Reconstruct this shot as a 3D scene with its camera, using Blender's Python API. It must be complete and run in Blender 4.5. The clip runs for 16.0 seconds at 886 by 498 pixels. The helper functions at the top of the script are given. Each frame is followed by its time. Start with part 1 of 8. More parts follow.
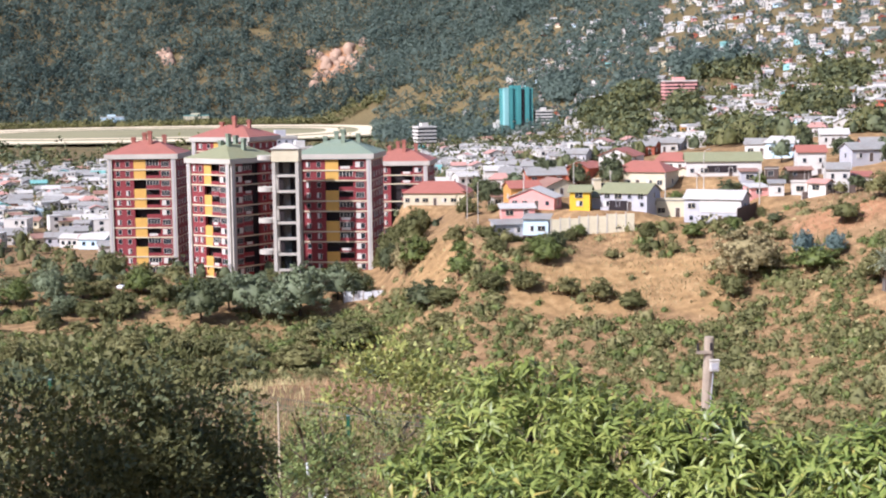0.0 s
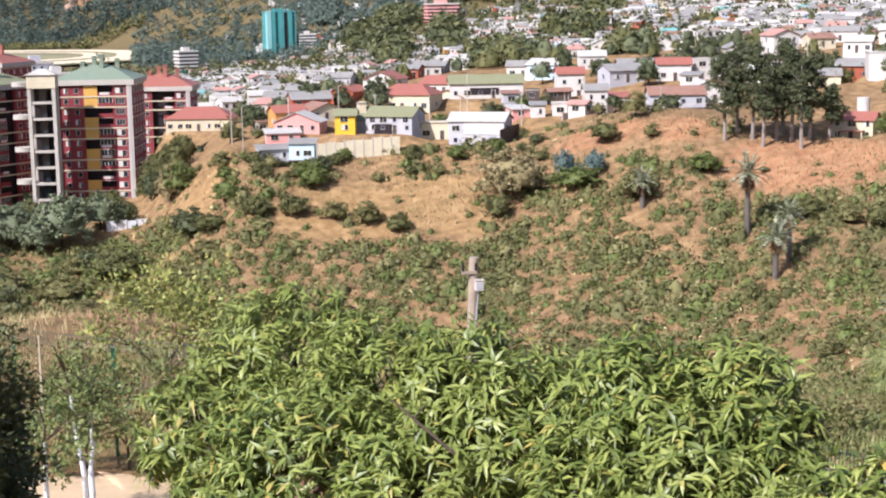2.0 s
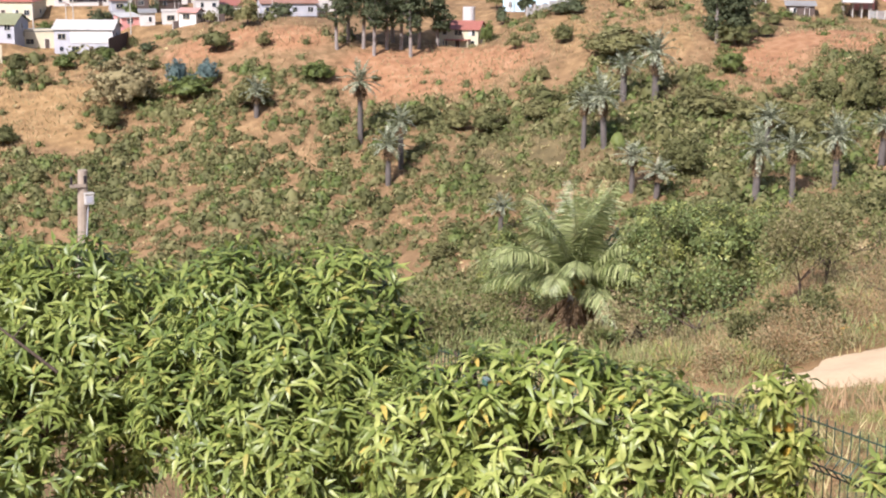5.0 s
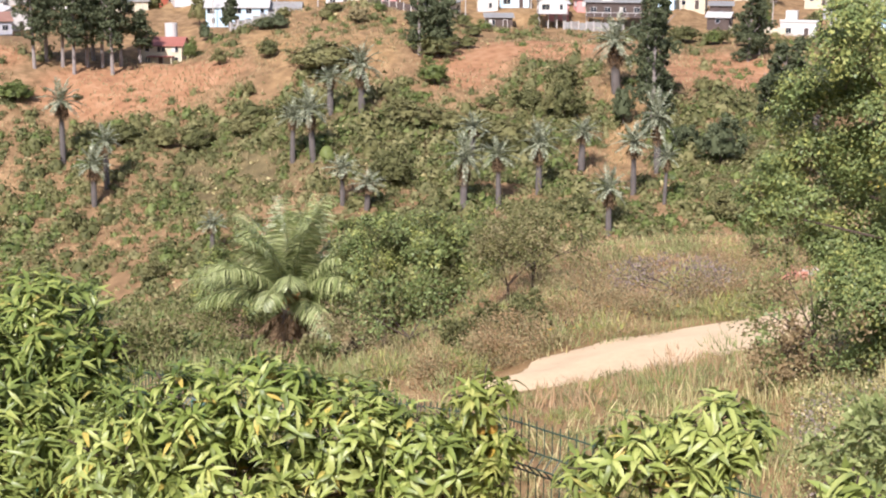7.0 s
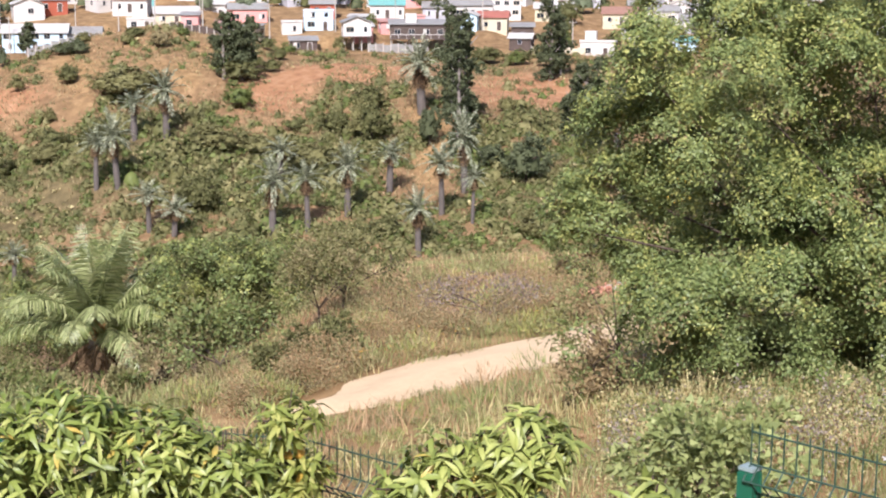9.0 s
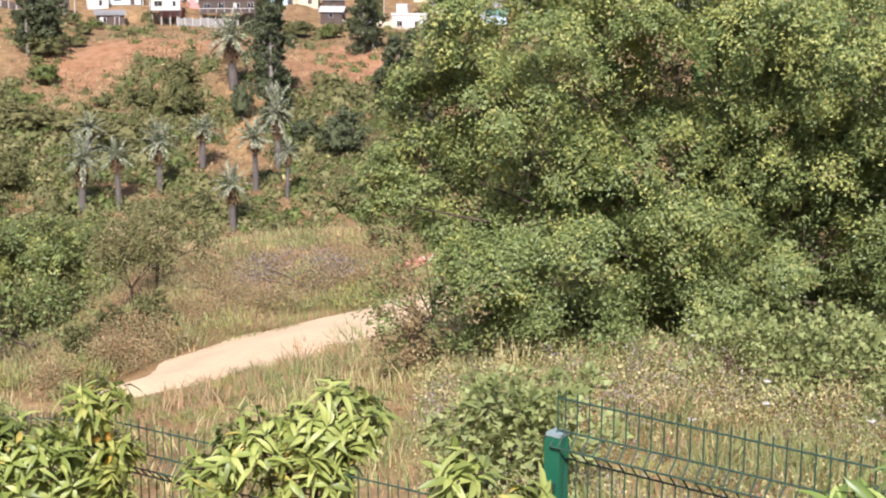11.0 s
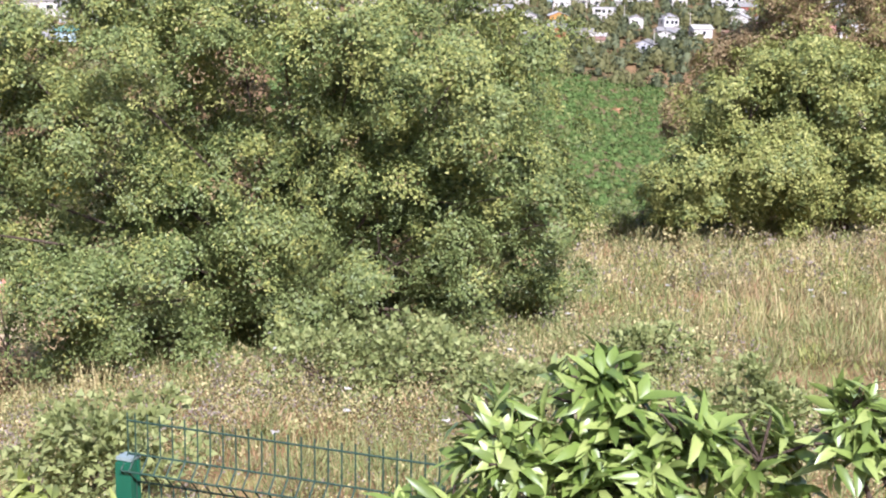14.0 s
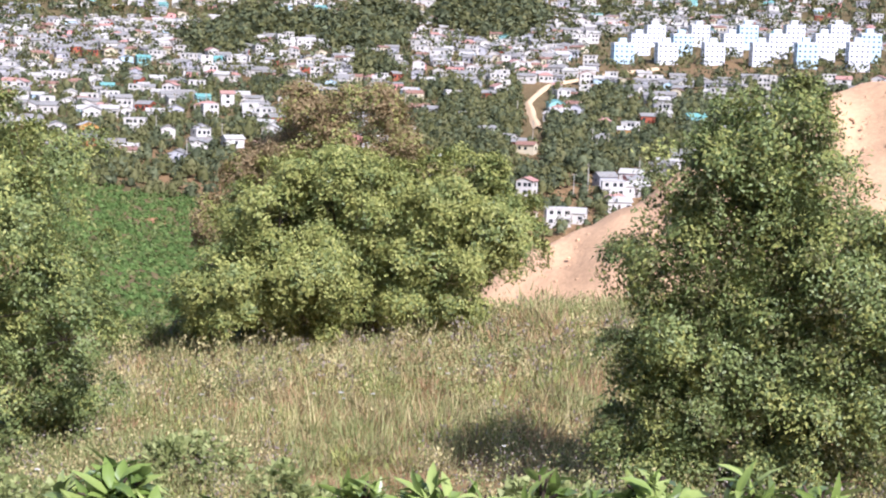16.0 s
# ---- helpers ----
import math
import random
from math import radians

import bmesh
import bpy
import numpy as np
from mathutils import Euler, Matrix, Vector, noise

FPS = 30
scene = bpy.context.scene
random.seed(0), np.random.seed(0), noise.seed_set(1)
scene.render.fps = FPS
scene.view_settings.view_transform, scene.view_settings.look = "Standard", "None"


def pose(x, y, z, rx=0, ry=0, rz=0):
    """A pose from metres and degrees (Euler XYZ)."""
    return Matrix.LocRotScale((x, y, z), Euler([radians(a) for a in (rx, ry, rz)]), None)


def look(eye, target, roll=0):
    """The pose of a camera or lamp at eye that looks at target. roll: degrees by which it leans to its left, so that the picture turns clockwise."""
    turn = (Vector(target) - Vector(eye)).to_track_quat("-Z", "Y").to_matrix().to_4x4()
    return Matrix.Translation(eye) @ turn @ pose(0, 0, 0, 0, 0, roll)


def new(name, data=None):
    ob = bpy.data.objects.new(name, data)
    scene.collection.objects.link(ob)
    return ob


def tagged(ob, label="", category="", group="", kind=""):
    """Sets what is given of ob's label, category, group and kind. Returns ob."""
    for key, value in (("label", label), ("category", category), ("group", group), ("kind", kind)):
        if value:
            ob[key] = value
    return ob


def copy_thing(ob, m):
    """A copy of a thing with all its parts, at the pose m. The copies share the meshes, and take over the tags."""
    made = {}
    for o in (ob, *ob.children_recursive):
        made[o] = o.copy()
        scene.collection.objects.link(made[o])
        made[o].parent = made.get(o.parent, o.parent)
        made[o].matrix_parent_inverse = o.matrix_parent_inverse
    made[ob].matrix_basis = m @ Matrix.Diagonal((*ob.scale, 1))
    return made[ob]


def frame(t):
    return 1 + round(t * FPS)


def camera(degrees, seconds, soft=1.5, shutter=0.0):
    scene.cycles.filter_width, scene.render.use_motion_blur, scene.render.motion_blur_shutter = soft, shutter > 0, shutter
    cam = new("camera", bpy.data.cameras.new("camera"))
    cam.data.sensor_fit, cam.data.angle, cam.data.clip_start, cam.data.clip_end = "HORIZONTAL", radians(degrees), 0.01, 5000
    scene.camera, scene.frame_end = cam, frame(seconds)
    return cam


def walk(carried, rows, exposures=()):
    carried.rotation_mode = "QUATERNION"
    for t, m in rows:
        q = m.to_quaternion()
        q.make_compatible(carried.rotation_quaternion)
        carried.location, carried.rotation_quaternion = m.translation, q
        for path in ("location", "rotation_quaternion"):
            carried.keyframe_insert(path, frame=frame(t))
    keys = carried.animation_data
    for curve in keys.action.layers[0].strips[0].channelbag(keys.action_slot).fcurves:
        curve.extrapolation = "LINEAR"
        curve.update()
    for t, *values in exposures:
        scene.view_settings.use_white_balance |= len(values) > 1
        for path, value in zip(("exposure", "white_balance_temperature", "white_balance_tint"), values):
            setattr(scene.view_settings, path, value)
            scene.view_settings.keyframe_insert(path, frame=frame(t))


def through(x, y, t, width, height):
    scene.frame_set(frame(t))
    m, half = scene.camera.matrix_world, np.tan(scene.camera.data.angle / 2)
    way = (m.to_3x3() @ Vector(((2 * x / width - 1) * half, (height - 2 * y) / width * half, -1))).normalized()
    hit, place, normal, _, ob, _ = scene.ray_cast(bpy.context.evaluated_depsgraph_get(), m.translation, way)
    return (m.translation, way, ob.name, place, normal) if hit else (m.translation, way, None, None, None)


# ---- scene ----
cam = camera(32.0, 16.0, soft=2.1)
EYE = 3.65
# seconds, bearing (clockwise from +y), pitch and roll in degrees; the phone swings on a bent arm
ROWS = [
    (0, 2.98, -6.18, -0.79),
    (0.5, 5.55, -6.63, -0.35),
    (1, 8.11, -6.95, -0.54),
    (1.5, 9.43, -8.38, -1.00),
    (2, 11.62, -9.11, -0.90),
    (2.5, 13.95, -9.96, -0.73),
    (3, 16.24, -10.81, -0.56),
    (5.5, 28.73, -12.68, 0.43),
    (6, 31.71, -12.52, 0.35),
    (6.5, 34.71, -12.14, 0.36),
    (7, 36.82, -11.94, 0.30),
    (7.5, 38.03, -11.81, 0.15),
    (8, 39.83, -11.75, 0.07),
    (8.5, 42.04, -11.34, 0.03),
    (9, 43.97, -11.09, 0.18),
    (11.5, 53.38, -12.36, 0.45),
    (12, 56.29, -12.60, 0.61),
    (12.5, 59.04, -12.81, 0.61),
    (13, 61.64, -12.78, 0.63),
    (13.5, 63.73, -12.13, 0.63),
    (14, 66.51, -11.31, 0.78),
    (14.5, 71.69, -8.69, 1.25),
    (15, 75.09, -7.84, 1.34),
    (15.5, 78.06, -7.53, 1.36),
    (16, 83.64, -6.91, 1.69),
]
ARM = 0.29
walk(cam, [(t, pose(ARM * math.sin(radians(b)), ARM * math.cos(radians(b)), EYE, 90 + p, 0, -b) @ pose(0, 0, 0, 0, 0, r)) for t, b, p, r in ROWS], [(0.0, 0.66, 5650, 20), (1.5, 0.63, 5720, 19), (3.0, 0.6, 5800, 18), (6.0, 0.63, 5850, 19), (9.0, 0.6, 5800, 19), (11.3, 0.66, 5850, 19), (13.0, 0.87, 5700, 21), (14.5, 0.8, 5500, 23), (16.0, 0.66, 5500, 22)])

# ---- daylight: high clear sun from behind the terrace ----
SUN_AZ, SUN_EL = 234.0, 42.0
world = bpy.data.worlds.new("sky")
scene.world = world
world.use_nodes = True
wn = world.node_tree.nodes
sky = wn.new("ShaderNodeTexSky")
sky.sky_type = "NISHITA"
sky.sun_disc = False
sky.sun_elevation, sky.sun_rotation = radians(SUN_EL), radians(SUN_AZ)
sky.dust_density = 2.0
wn["Background"].inputs["Strength"].default_value = 0.1
world.node_tree.links.new(sky.outputs["Color"], wn["Background"].inputs["Color"])
sun = new("sun", bpy.data.lights.new("sun", "SUN"))
sun.data.energy, sun.data.angle, sun.data.color = 5.0, radians(0.53), (1.0, 0.95, 0.87)
sun.matrix_world = look((0, 0, 60), (60 * math.sin(radians(SUN_AZ + 180)), 60 * math.cos(radians(SUN_AZ + 180)), 60 - 60 * math.tan(radians(SUN_EL))))

# ---- materials ----
def srgb(h):
    """Linear colour from a hex code."""
    return tuple((((int(h[i:i + 2], 16) / 255) + 0.055) / 1.055) ** 2.4 if int(h[i:i + 2], 16) > 10 else int(h[i:i + 2], 16) / 255 / 12.92 for i in (0, 2, 4))


class Nodes:
    """Small helper round a material's node tree."""

    def __init__(self, name):
        self.mat = bpy.data.materials.new(name)
        self.mat.use_nodes = True
        self.tree = self.mat.node_tree
        self.bsdf = self.tree.nodes["Principled BSDF"]

    def add(self, kind, **values):
        n = self.tree.nodes.new(kind)
        for k, v in values.items():
            n.inputs[k.replace("_", " ")].default_value = v
        return n

    def link(self, a, b):
        self.tree.links.new(a, b)

    def coords(self, local=False):
        if local:
            return self.tree.nodes.new("ShaderNodeTexCoord").outputs["Object"]
        return self.tree.nodes.new("ShaderNodeNewGeometry").outputs["Position"]

    def noise(self, scale, detail=4.0, rough=0.6, local=False, stretch=None):
        n = self.add("ShaderNodeTexNoise", Scale=scale, Detail=detail, Roughness=rough)
        src = self.coords(local)
        if stretch:
            m = self.add("ShaderNodeMapping", Scale=stretch)
            self.link(src, m.inputs["Vector"])
            src = m.outputs["Vector"]
        self.link(src, n.inputs["Vector"])
        return n.outputs["Fac"]

    def ramp(self, fac, stops):
        r = self.tree.nodes.new("ShaderNodeValToRGB")
        while len(r.color_ramp.elements) < len(stops):
            r.color_ramp.elements.new(0.5)
        for e, (p, c) in zip(r.color_ramp.elements, stops):
            e.position = p
            e.color = (*c, 1) if len(c) == 3 else c
        self.link(fac, r.inputs["Fac"])
        return r.outputs["Color"]

    def mix(self, fac, a, b, mode="MIX"):
        m = self.tree.nodes.new("ShaderNodeMix")
        m.data_type, m.blend_type = "RGBA", mode
        for value, slot in ((fac, m.inputs[0]), (a, m.inputs[6]), (b, m.inputs[7])):
            if isinstance(value, (int, float)):
                slot.default_value = value
            elif isinstance(value, tuple):
                slot.default_value = (*value, 1) if len(value) == 3 else value
            else:
                self.link(value, slot)
        return m.outputs[2]

    def math(self, op, a, b=0.0):
        m = self.tree.nodes.new("ShaderNodeMath")
        m.operation = op
        for v, slot in ((a, m.inputs[0]), (b, m.inputs[1])):
            if isinstance(v, (int, float)):
                slot.default_value = v
            else:
                self.link(v, slot)
        return m.outputs[0]

    def bump(self, height, strength=0.3, distance=0.02):
        b = self.add("ShaderNodeBump", Strength=strength, Distance=distance)
        self.link(height, b.inputs["Height"])
        self.link(b.outputs["Normal"], self.bsdf.inputs["Normal"])

    def done(self, colour, rough=0.8, metal=0.0, spec=0.4):
        if isinstance(colour, tuple):
            self.bsdf.inputs["Base Color"].default_value = (*colour, 1)
        else:
            self.link(colour, self.bsdf.inputs["Base Color"])
        self.bsdf.inputs["Roughness"].default_value = rough
        self.bsdf.inputs["Metallic"].default_value = metal
        self.bsdf.inputs["Specular IOR Level"].default_value = spec
        return self.mat


def worn(name, hexcode, rough=0.75, var=0.25, scale=0.6, fine=9.0, metal=0.0, bump=0.15, spec=0.35):
    """Painted or plastered surface with stains at two scales."""
    n = Nodes(name)
    c = srgb(hexcode)
    dark = tuple(v * (1 - var) for v in c)
    light = tuple(min(0.9, v * (1 + var * 0.5)) for v in c)
    big = n.noise(scale, 5, 0.65)
    small = n.noise(fine, 3, 0.6)
    base = n.ramp(big, [(0.3, dark), (0.55, c), (0.8, light)])
    col = n.mix(0.25, base, n.ramp(small, [(0.3, dark), (0.7, light)]))
    n.bump(small, bump, 0.02)
    return n.done(col, rough, metal, spec)


def sheet_roof(name, hexcode, rust="6b4a3a", amount=0.5):
    """Corrugated sheet with rust stains."""
    n = Nodes(name)
    c = srgb(hexcode)
    stain = n.noise(0.35, 6, 0.7)
    fine = n.noise(3.0, 4, 0.6)
    base = n.ramp(fine, [(0.3, tuple(v * 0.75 for v in c)), (0.7, tuple(min(0.9, v * 1.12) for v in c))])
    col = n.mix(n.ramp(stain, [(0.5, (0, 0, 0)), (0.75, (amount, amount, amount))]), base, srgb(rust))
    w = n.add("ShaderNodeTexWave", Scale=1.6, Distortion=0.0)
    n.link(n.coords(True), w.inputs["Vector"])
    n.bump(w.outputs["Fac"], 0.35, 0.03)
    return n.done(col, 0.6, 0.0, 0.4)


def leafy(name, dark, mid, light, rough=0.55, spec=0.35, through=0.3, tint=None):
    """Leaves: each one takes its own shade; light passes through in part."""
    n = Nodes(name)
    g = n.tree.nodes.new("ShaderNodeNewGeometry")
    stops = [(0.0, srgb(dark)), (0.45, srgb(mid)), (0.9, srgb(light))]
    if tint:
        stops += [(0.965, srgb(light)), (0.97, srgb(tint))]
    col = n.ramp(g.outputs["Random Per Island"], stops)
    patch = n.noise(0.9, 2, 0.5)
    col = n.mix(n.ramp(patch, [(0.35, (0, 0, 0)), (0.7, (0.35, 0.35, 0.35))]), col, srgb(light))
    n.done(col, rough, 0.0, spec)
    t = n.tree.nodes.new("ShaderNodeBsdfTranslucent")
    n.link(n.mix(0.5, col, srgb(light)), t.inputs["Color"])
    m = n.tree.nodes.new("ShaderNodeMixShader")
    m.inputs[0].default_value = through
    n.link(n.bsdf.outputs[0], m.inputs[1])
    n.link(t.outputs[0], m.inputs[2])
    n.link(m.outputs[0], n.tree.nodes["Material Output"].inputs["Surface"])
    return n.mat


def ground_material():
    """Hill ground: dry grass, bare red earth, green herbs and city dust, mixed by the zones of the plan."""
    n = Nodes("hill_ground")
    zones = n.tree.nodes.new("ShaderNodeVertexColor")
    zones.layer_name = "zones"
    split = n.tree.nodes.new("ShaderNodeSeparateColor")
    n.link(zones.outputs["Color"], split.inputs["Color"])
    big, mid, fine = n.noise(0.05, 5, 0.6), n.noise(0.45, 5, 0.65), n.noise(5.0, 4, 0.7)
    soil = n.ramp(mid, [(0.3, srgb("6e573c")), (0.5, srgb("876c4c")), (0.72, srgb("a08360"))])
    dry = n.ramp(mid, [(0.28, srgb("745a3c")), (0.5, srgb("997a52")), (0.75, srgb("b5966b"))])
    dry = n.mix(n.ramp(fine, [(0.4, (0, 0, 0)), (0.75, (0.5, 0.5, 0.5))]), dry, srgb("6f6040"))
    bare = n.ramp(mid, [(0.3, srgb("865f45")), (0.5, srgb("9e7553")), (0.75, srgb("b38c6a"))])
    green = n.ramp(mid, [(0.3, srgb("4f4730")), (0.55, srgb("6f6243")), (0.8, srgb("8f7d56"))])
    col = soil
    for i, (c, k) in enumerate(((dry, 0), (bare, 1), (green, 2))):
        f = n.math("SUBTRACT", n.math("ADD", split.outputs[i], n.math("MULTIPLY", mid, 0.7)), 0.6)
        f = n.ramp(f, [(0.05, (0, 0, 0)), (0.35, (1, 1, 1))])
        col = n.mix(f, col, c)
    col = n.mix(n.ramp(big, [(0.35, (0, 0, 0)), (0.7, (0.22, 0.22, 0.22))]), col, srgb("5a4531"))
    n.bump(fine, 0.6, 0.12)
    return n.done(col, 0.95, 0.0, 0.1)


M_GROUND = ground_material()
M_DIRT = worn("dirt_road", "d0b48e", 0.95, 0.22, 0.5, 7.0, bump=0.6, spec=0.1)
M_MOUND = worn("mound_earth", "caa57f", 0.95, 0.35, 0.5, 8.0, bump=1.0, spec=0.1)
M_TURF = worn("racecourse_turf", "8b8566", 0.95, 0.3, 0.01, 0.2, spec=0.1)
M_SAND = worn("racecourse_sand", "d8c7a6", 0.95, 0.12, 0.01, 0.3, spec=0.1)
M_CONC = worn("concrete", "b5ada0", 0.85, 0.25, 0.15, 4.0)
M_WHITE = worn("white_plaster", "c7c1b7", 0.7, 0.14, 0.3, 5.0)
M_BRIGHT = worn("bright_white_render", "d9dbdc", 0.7, 0.08, 0.3, 5.0)
M_CREAM = worn("cream_plaster", "c9bd9f", 0.75, 0.18, 0.3, 5.0)
M_PINK = worn("pink_plaster", "d99a90", 0.75, 0.18, 0.3, 5.0)
M_YELLOW = worn("yellow_paint", "dcae2c", 0.7, 0.2, 0.3, 5.0)
M_OCHRE = worn("ochre_paint", "c59a4c", 0.7, 0.18, 0.2, 5.0)
M_ORANGE = worn("orange_paint", "c08d4c", 0.7, 0.2, 0.3, 5.0)
M_RED = worn("red_paint", "833638", 0.75, 0.2, 0.15, 4.0)
M_OLDBRICK = worn("dusty_brick", "ad7a60", 0.9, 0.3, 0.5, 8.0)
M_BRICK = worn("red_brick", "a0563e", 0.85, 0.25, 0.5, 8.0)
M_BLUE = worn("pale_blue_paint", "bcd2dc", 0.7, 0.15, 0.3, 5.0)
M_TEAL = worn("teal_paint", "4f918d", 0.6, 0.2, 0.05, 1.0)
M_TEAL2 = worn("light_teal_paint", "8dbcb8", 0.6, 0.15, 0.05, 1.0)
M_GREY = worn("grey_plaster", "b0aeb0", 0.8, 0.2, 0.4, 5.0)
M_DARKWOOD = worn("dark_wood", "574a42", 0.85, 0.35, 0.8, 9.0)
M_TIN = sheet_roof("weathered_sheet_roof", "8f8c85")
M_TINW = sheet_roof("pale_sheet_roof", "b9b4aa", amount=0.25)
M_ROOFRED = sheet_roof("red_roof", "9d6252", "7d5648", 0.45)
M_ROOFGREEN = sheet_roof("green_roof", "858563", "7d7450", 0.6)
M_ROOFGREEN2 = sheet_roof("verdigris_roof", "7d8974", "7d8062", 0.5)
M_ROOFRUST = sheet_roof("rusty_roof", "93705e", "6e4030", 0.6)
M_ROOFTEAL = sheet_roof("teal_roof", "6fa39a", "8a8f80", 0.3)
M_GLASS = Nodes("window_glass").done((0.025, 0.03, 0.035), 0.12, 0.0, 0.6)
# near-black that stands for shade in openings; tyres and insulators share it
M_DARK = worn("shade_black_and_trim", "2c2526", 0.9, 0.3, 0.5, 5.0)
M_POSTGREEN = worn("green_coated_steel", "1d5a41", 0.45, 0.15, 3.0, 20.0, spec=0.5)
M_WIRE = worn("green_wire", "2b4434", 0.5, 0.2, 3.0, 20.0, spec=0.5)
M_CAP = worn("grey_plastic_cap", "87948f", 0.5, 0.15, 8.0, 40.0)
M_BARK = worn("bark", "54463a", 0.95, 0.35, 3.0, 22.0, bump=0.9)
M_PALMBARK = worn("palm_bark", "8d8279", 0.95, 0.3, 1.2, 7.0, bump=0.8)
M_PALMTRUNK = worn("far_palm_trunk", "625a53", 0.95, 0.3, 1.2, 7.0, bump=0.8)
M_ROOFFADED = sheet_roof("faded_red_roof", "b5887a", "8a6a5c", 0.4)
M_POLE = worn("weathered_pole_wood", "a39380", 0.9, 0.3, 1.5, 14.0)
M_PIPE = worn("pale_stick", "b9aa92", 0.8, 0.25, 3.0, 20.0)
L_AVO = leafy("avocado_leaf", "4e5e28", "7c8a3c", "aeb264", 0.44, 0.42, 0.24, "c4a850")
# darker copy of avocado_leaf: shade put into the large trees' leaf colour
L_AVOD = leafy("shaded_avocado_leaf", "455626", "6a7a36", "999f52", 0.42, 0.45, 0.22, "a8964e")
L_FRESH = leafy("fresh_avocado_leaf", "4a5e28", "70863a", "a2ae62", 0.34, 0.5, 0.24)
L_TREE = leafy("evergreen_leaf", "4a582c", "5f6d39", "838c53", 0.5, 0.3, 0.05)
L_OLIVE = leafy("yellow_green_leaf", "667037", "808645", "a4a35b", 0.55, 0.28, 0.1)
# scrub green raised in tone: the slope's distance haze is in the colour
L_SHRUB = leafy("scrub_leaf", "56552f", "706d42", "8b855a", 0.75, 0.15, 0.2)
L_SHRUBDRY = leafy("dry_scrub_leaf", "645a3e", "857a55", "a5976e", 0.8, 0.15, 0.2)
# the darker scrub green is raised for haze as well
L_DARK = leafy("dark_scrub_leaf", "484927", "5b5c34", "716f47", 0.65, 0.2, 0.18)
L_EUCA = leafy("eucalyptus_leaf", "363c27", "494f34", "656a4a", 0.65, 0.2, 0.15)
# blue-grey and lightened: distance haze is put into this leaf colour
L_WOOD = leafy("hazed_gum_leaf", "566259", "606d62", "6d796d", 0.85, 0.05, 0.45)
# darker twin of the hazed green, shade in its colour, spread by noise
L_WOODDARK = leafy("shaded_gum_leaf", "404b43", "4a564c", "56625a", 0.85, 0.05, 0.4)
L_GREY = leafy("willow_leaf", "4c563c", "667050", "858b6c", 0.6, 0.25, 0.25)
L_BLUE = leafy("blue_conifer_needles", "3c4c44", "53645c", "70807a", 0.6, 0.25, 0.1)
L_GRASS = leafy("dry_grass_blade", "8b7e50", "b5a772", "d8ca94", 0.8, 0.15, 0.3)
L_GRASSGREEN = leafy("green_grass_blade", "5c6839", "828b50", "aaab73", 0.75, 0.2, 0.3)
L_RUST = leafy("rust_dry_grass", "8a6a4a", "a98862", "c0a47e", 0.8, 0.15, 0.25)
L_GREENBUSH = leafy("bright_bush_leaf", "455024", "5b6633", "788046", 0.55, 0.25, 0.25)
L_RAVINE = leafy("ravine_thicket_leaf", "3f5126", "506630", "677c42", 0.75, 0.15, 0.2)
L_PALM = leafy("palm_leaflet", "4a562c", "747f44", "b2b47c", 0.36, 0.5, 0.12)
L_PALMFAR = leafy("palm_frond_green", "3d442c", "666a4c", "a8a98c", 0.5, 0.35, 0.12)
L_PALMDEAD = leafy("dead_frond", "3b2c20", "5b4733", "8a7355", 0.85, 0.15, 0.15)

# ---- plan of the land: lines of bearing (degrees), distance and height below the eye (metres) ----
LINE_GARDEN = [(-180, 7, -3.6), (-40, 7, -4.8), (-12, 7, -5.0), (16, 7, -4.6), (40, 7, -4.2), (60, 7, -3.7), (90, 7, -3.5), (130, 7, -3.4), (180, 7, -3.6)]
LINE_YARD = [(-180, 20, -3.8), (-40, 20, -6.2), (-12, 20, -6.6), (0, 20, -6.8), (16, 20, -7.1), (32, 20, -7.2), (40, 20, -6.7), (50, 20, -5.5), (60, 20, -5.1), (72, 20, -4.85), (90, 20, -4.4), (130, 20, -4.0), (180, 20, -3.8)]
LINE_ROAD = [(-180, 32, -4), (-40, 28, -7.4), (-12, 28, -7.7), (0, 28, -7.8), (16, 32, -9.6), (32, 34, -10.6), (40, 30, -9.0), (50, 31, -8.3), (60, 28, -6.4), (72, 28, -5.45), (80, 28, -5.15), (90, 28, -4.55), (130, 32, -4.3), (180, 32, -4)]
LINE_SHELF = [(-180, 60, -4), (-40, 46, -8.6), (-12, 46, -8.9), (0, 46, -9.2), (16, 48, -15), (32, 62, -18.6), (40, 58, -12.3), (50, 52, -10.5), (60, 42, -8.8), (72, 38, -7.5), (80, 42, -8), (90, 50, -8), (130, 60, -4), (180, 60, -4)]
LINE_CREEK = [(-180, 200, -5), (-60, 220, -58), (-12, 250, -60), (0, 262, -62), (8, 255, -61.5), (16, 232, -57.5), (24, 222, -55), (32, 205, -49), (40, 196, -44), (50, 190, -42), (60, 190, -42), (68, 220, -48), (76, 330, -56), (90, 350, -56), (130, 300, -40), (180, 200, -5)]
LINE_RIDGE = [(-180, 330, 5), (-60, 380, -50), (-12, 382, -49), (-4, 374, -50.2), (0.5, 372, -47), (2, 352, -38), (4, 334, -30), (7, 330, -31.5), (10, 330, -31), (14.3, 330, -29.8), (17, 333, -25.5), (20.5, 325, -25), (23, 316, -27.6), (27, 316, -28.2), (28.5, 330, -23.5), (31, 336, -19), (34, 336, -18), (38, 330, -21.5), (44, 330, -22), (50, 330, -22.5), (60, 350, -25), (68, 400, -40), (73, 430, -49), (82, 440, -51), (90, 430, -49), (100, 430, -49), (130, 430, -40), (180, 330, 5)]
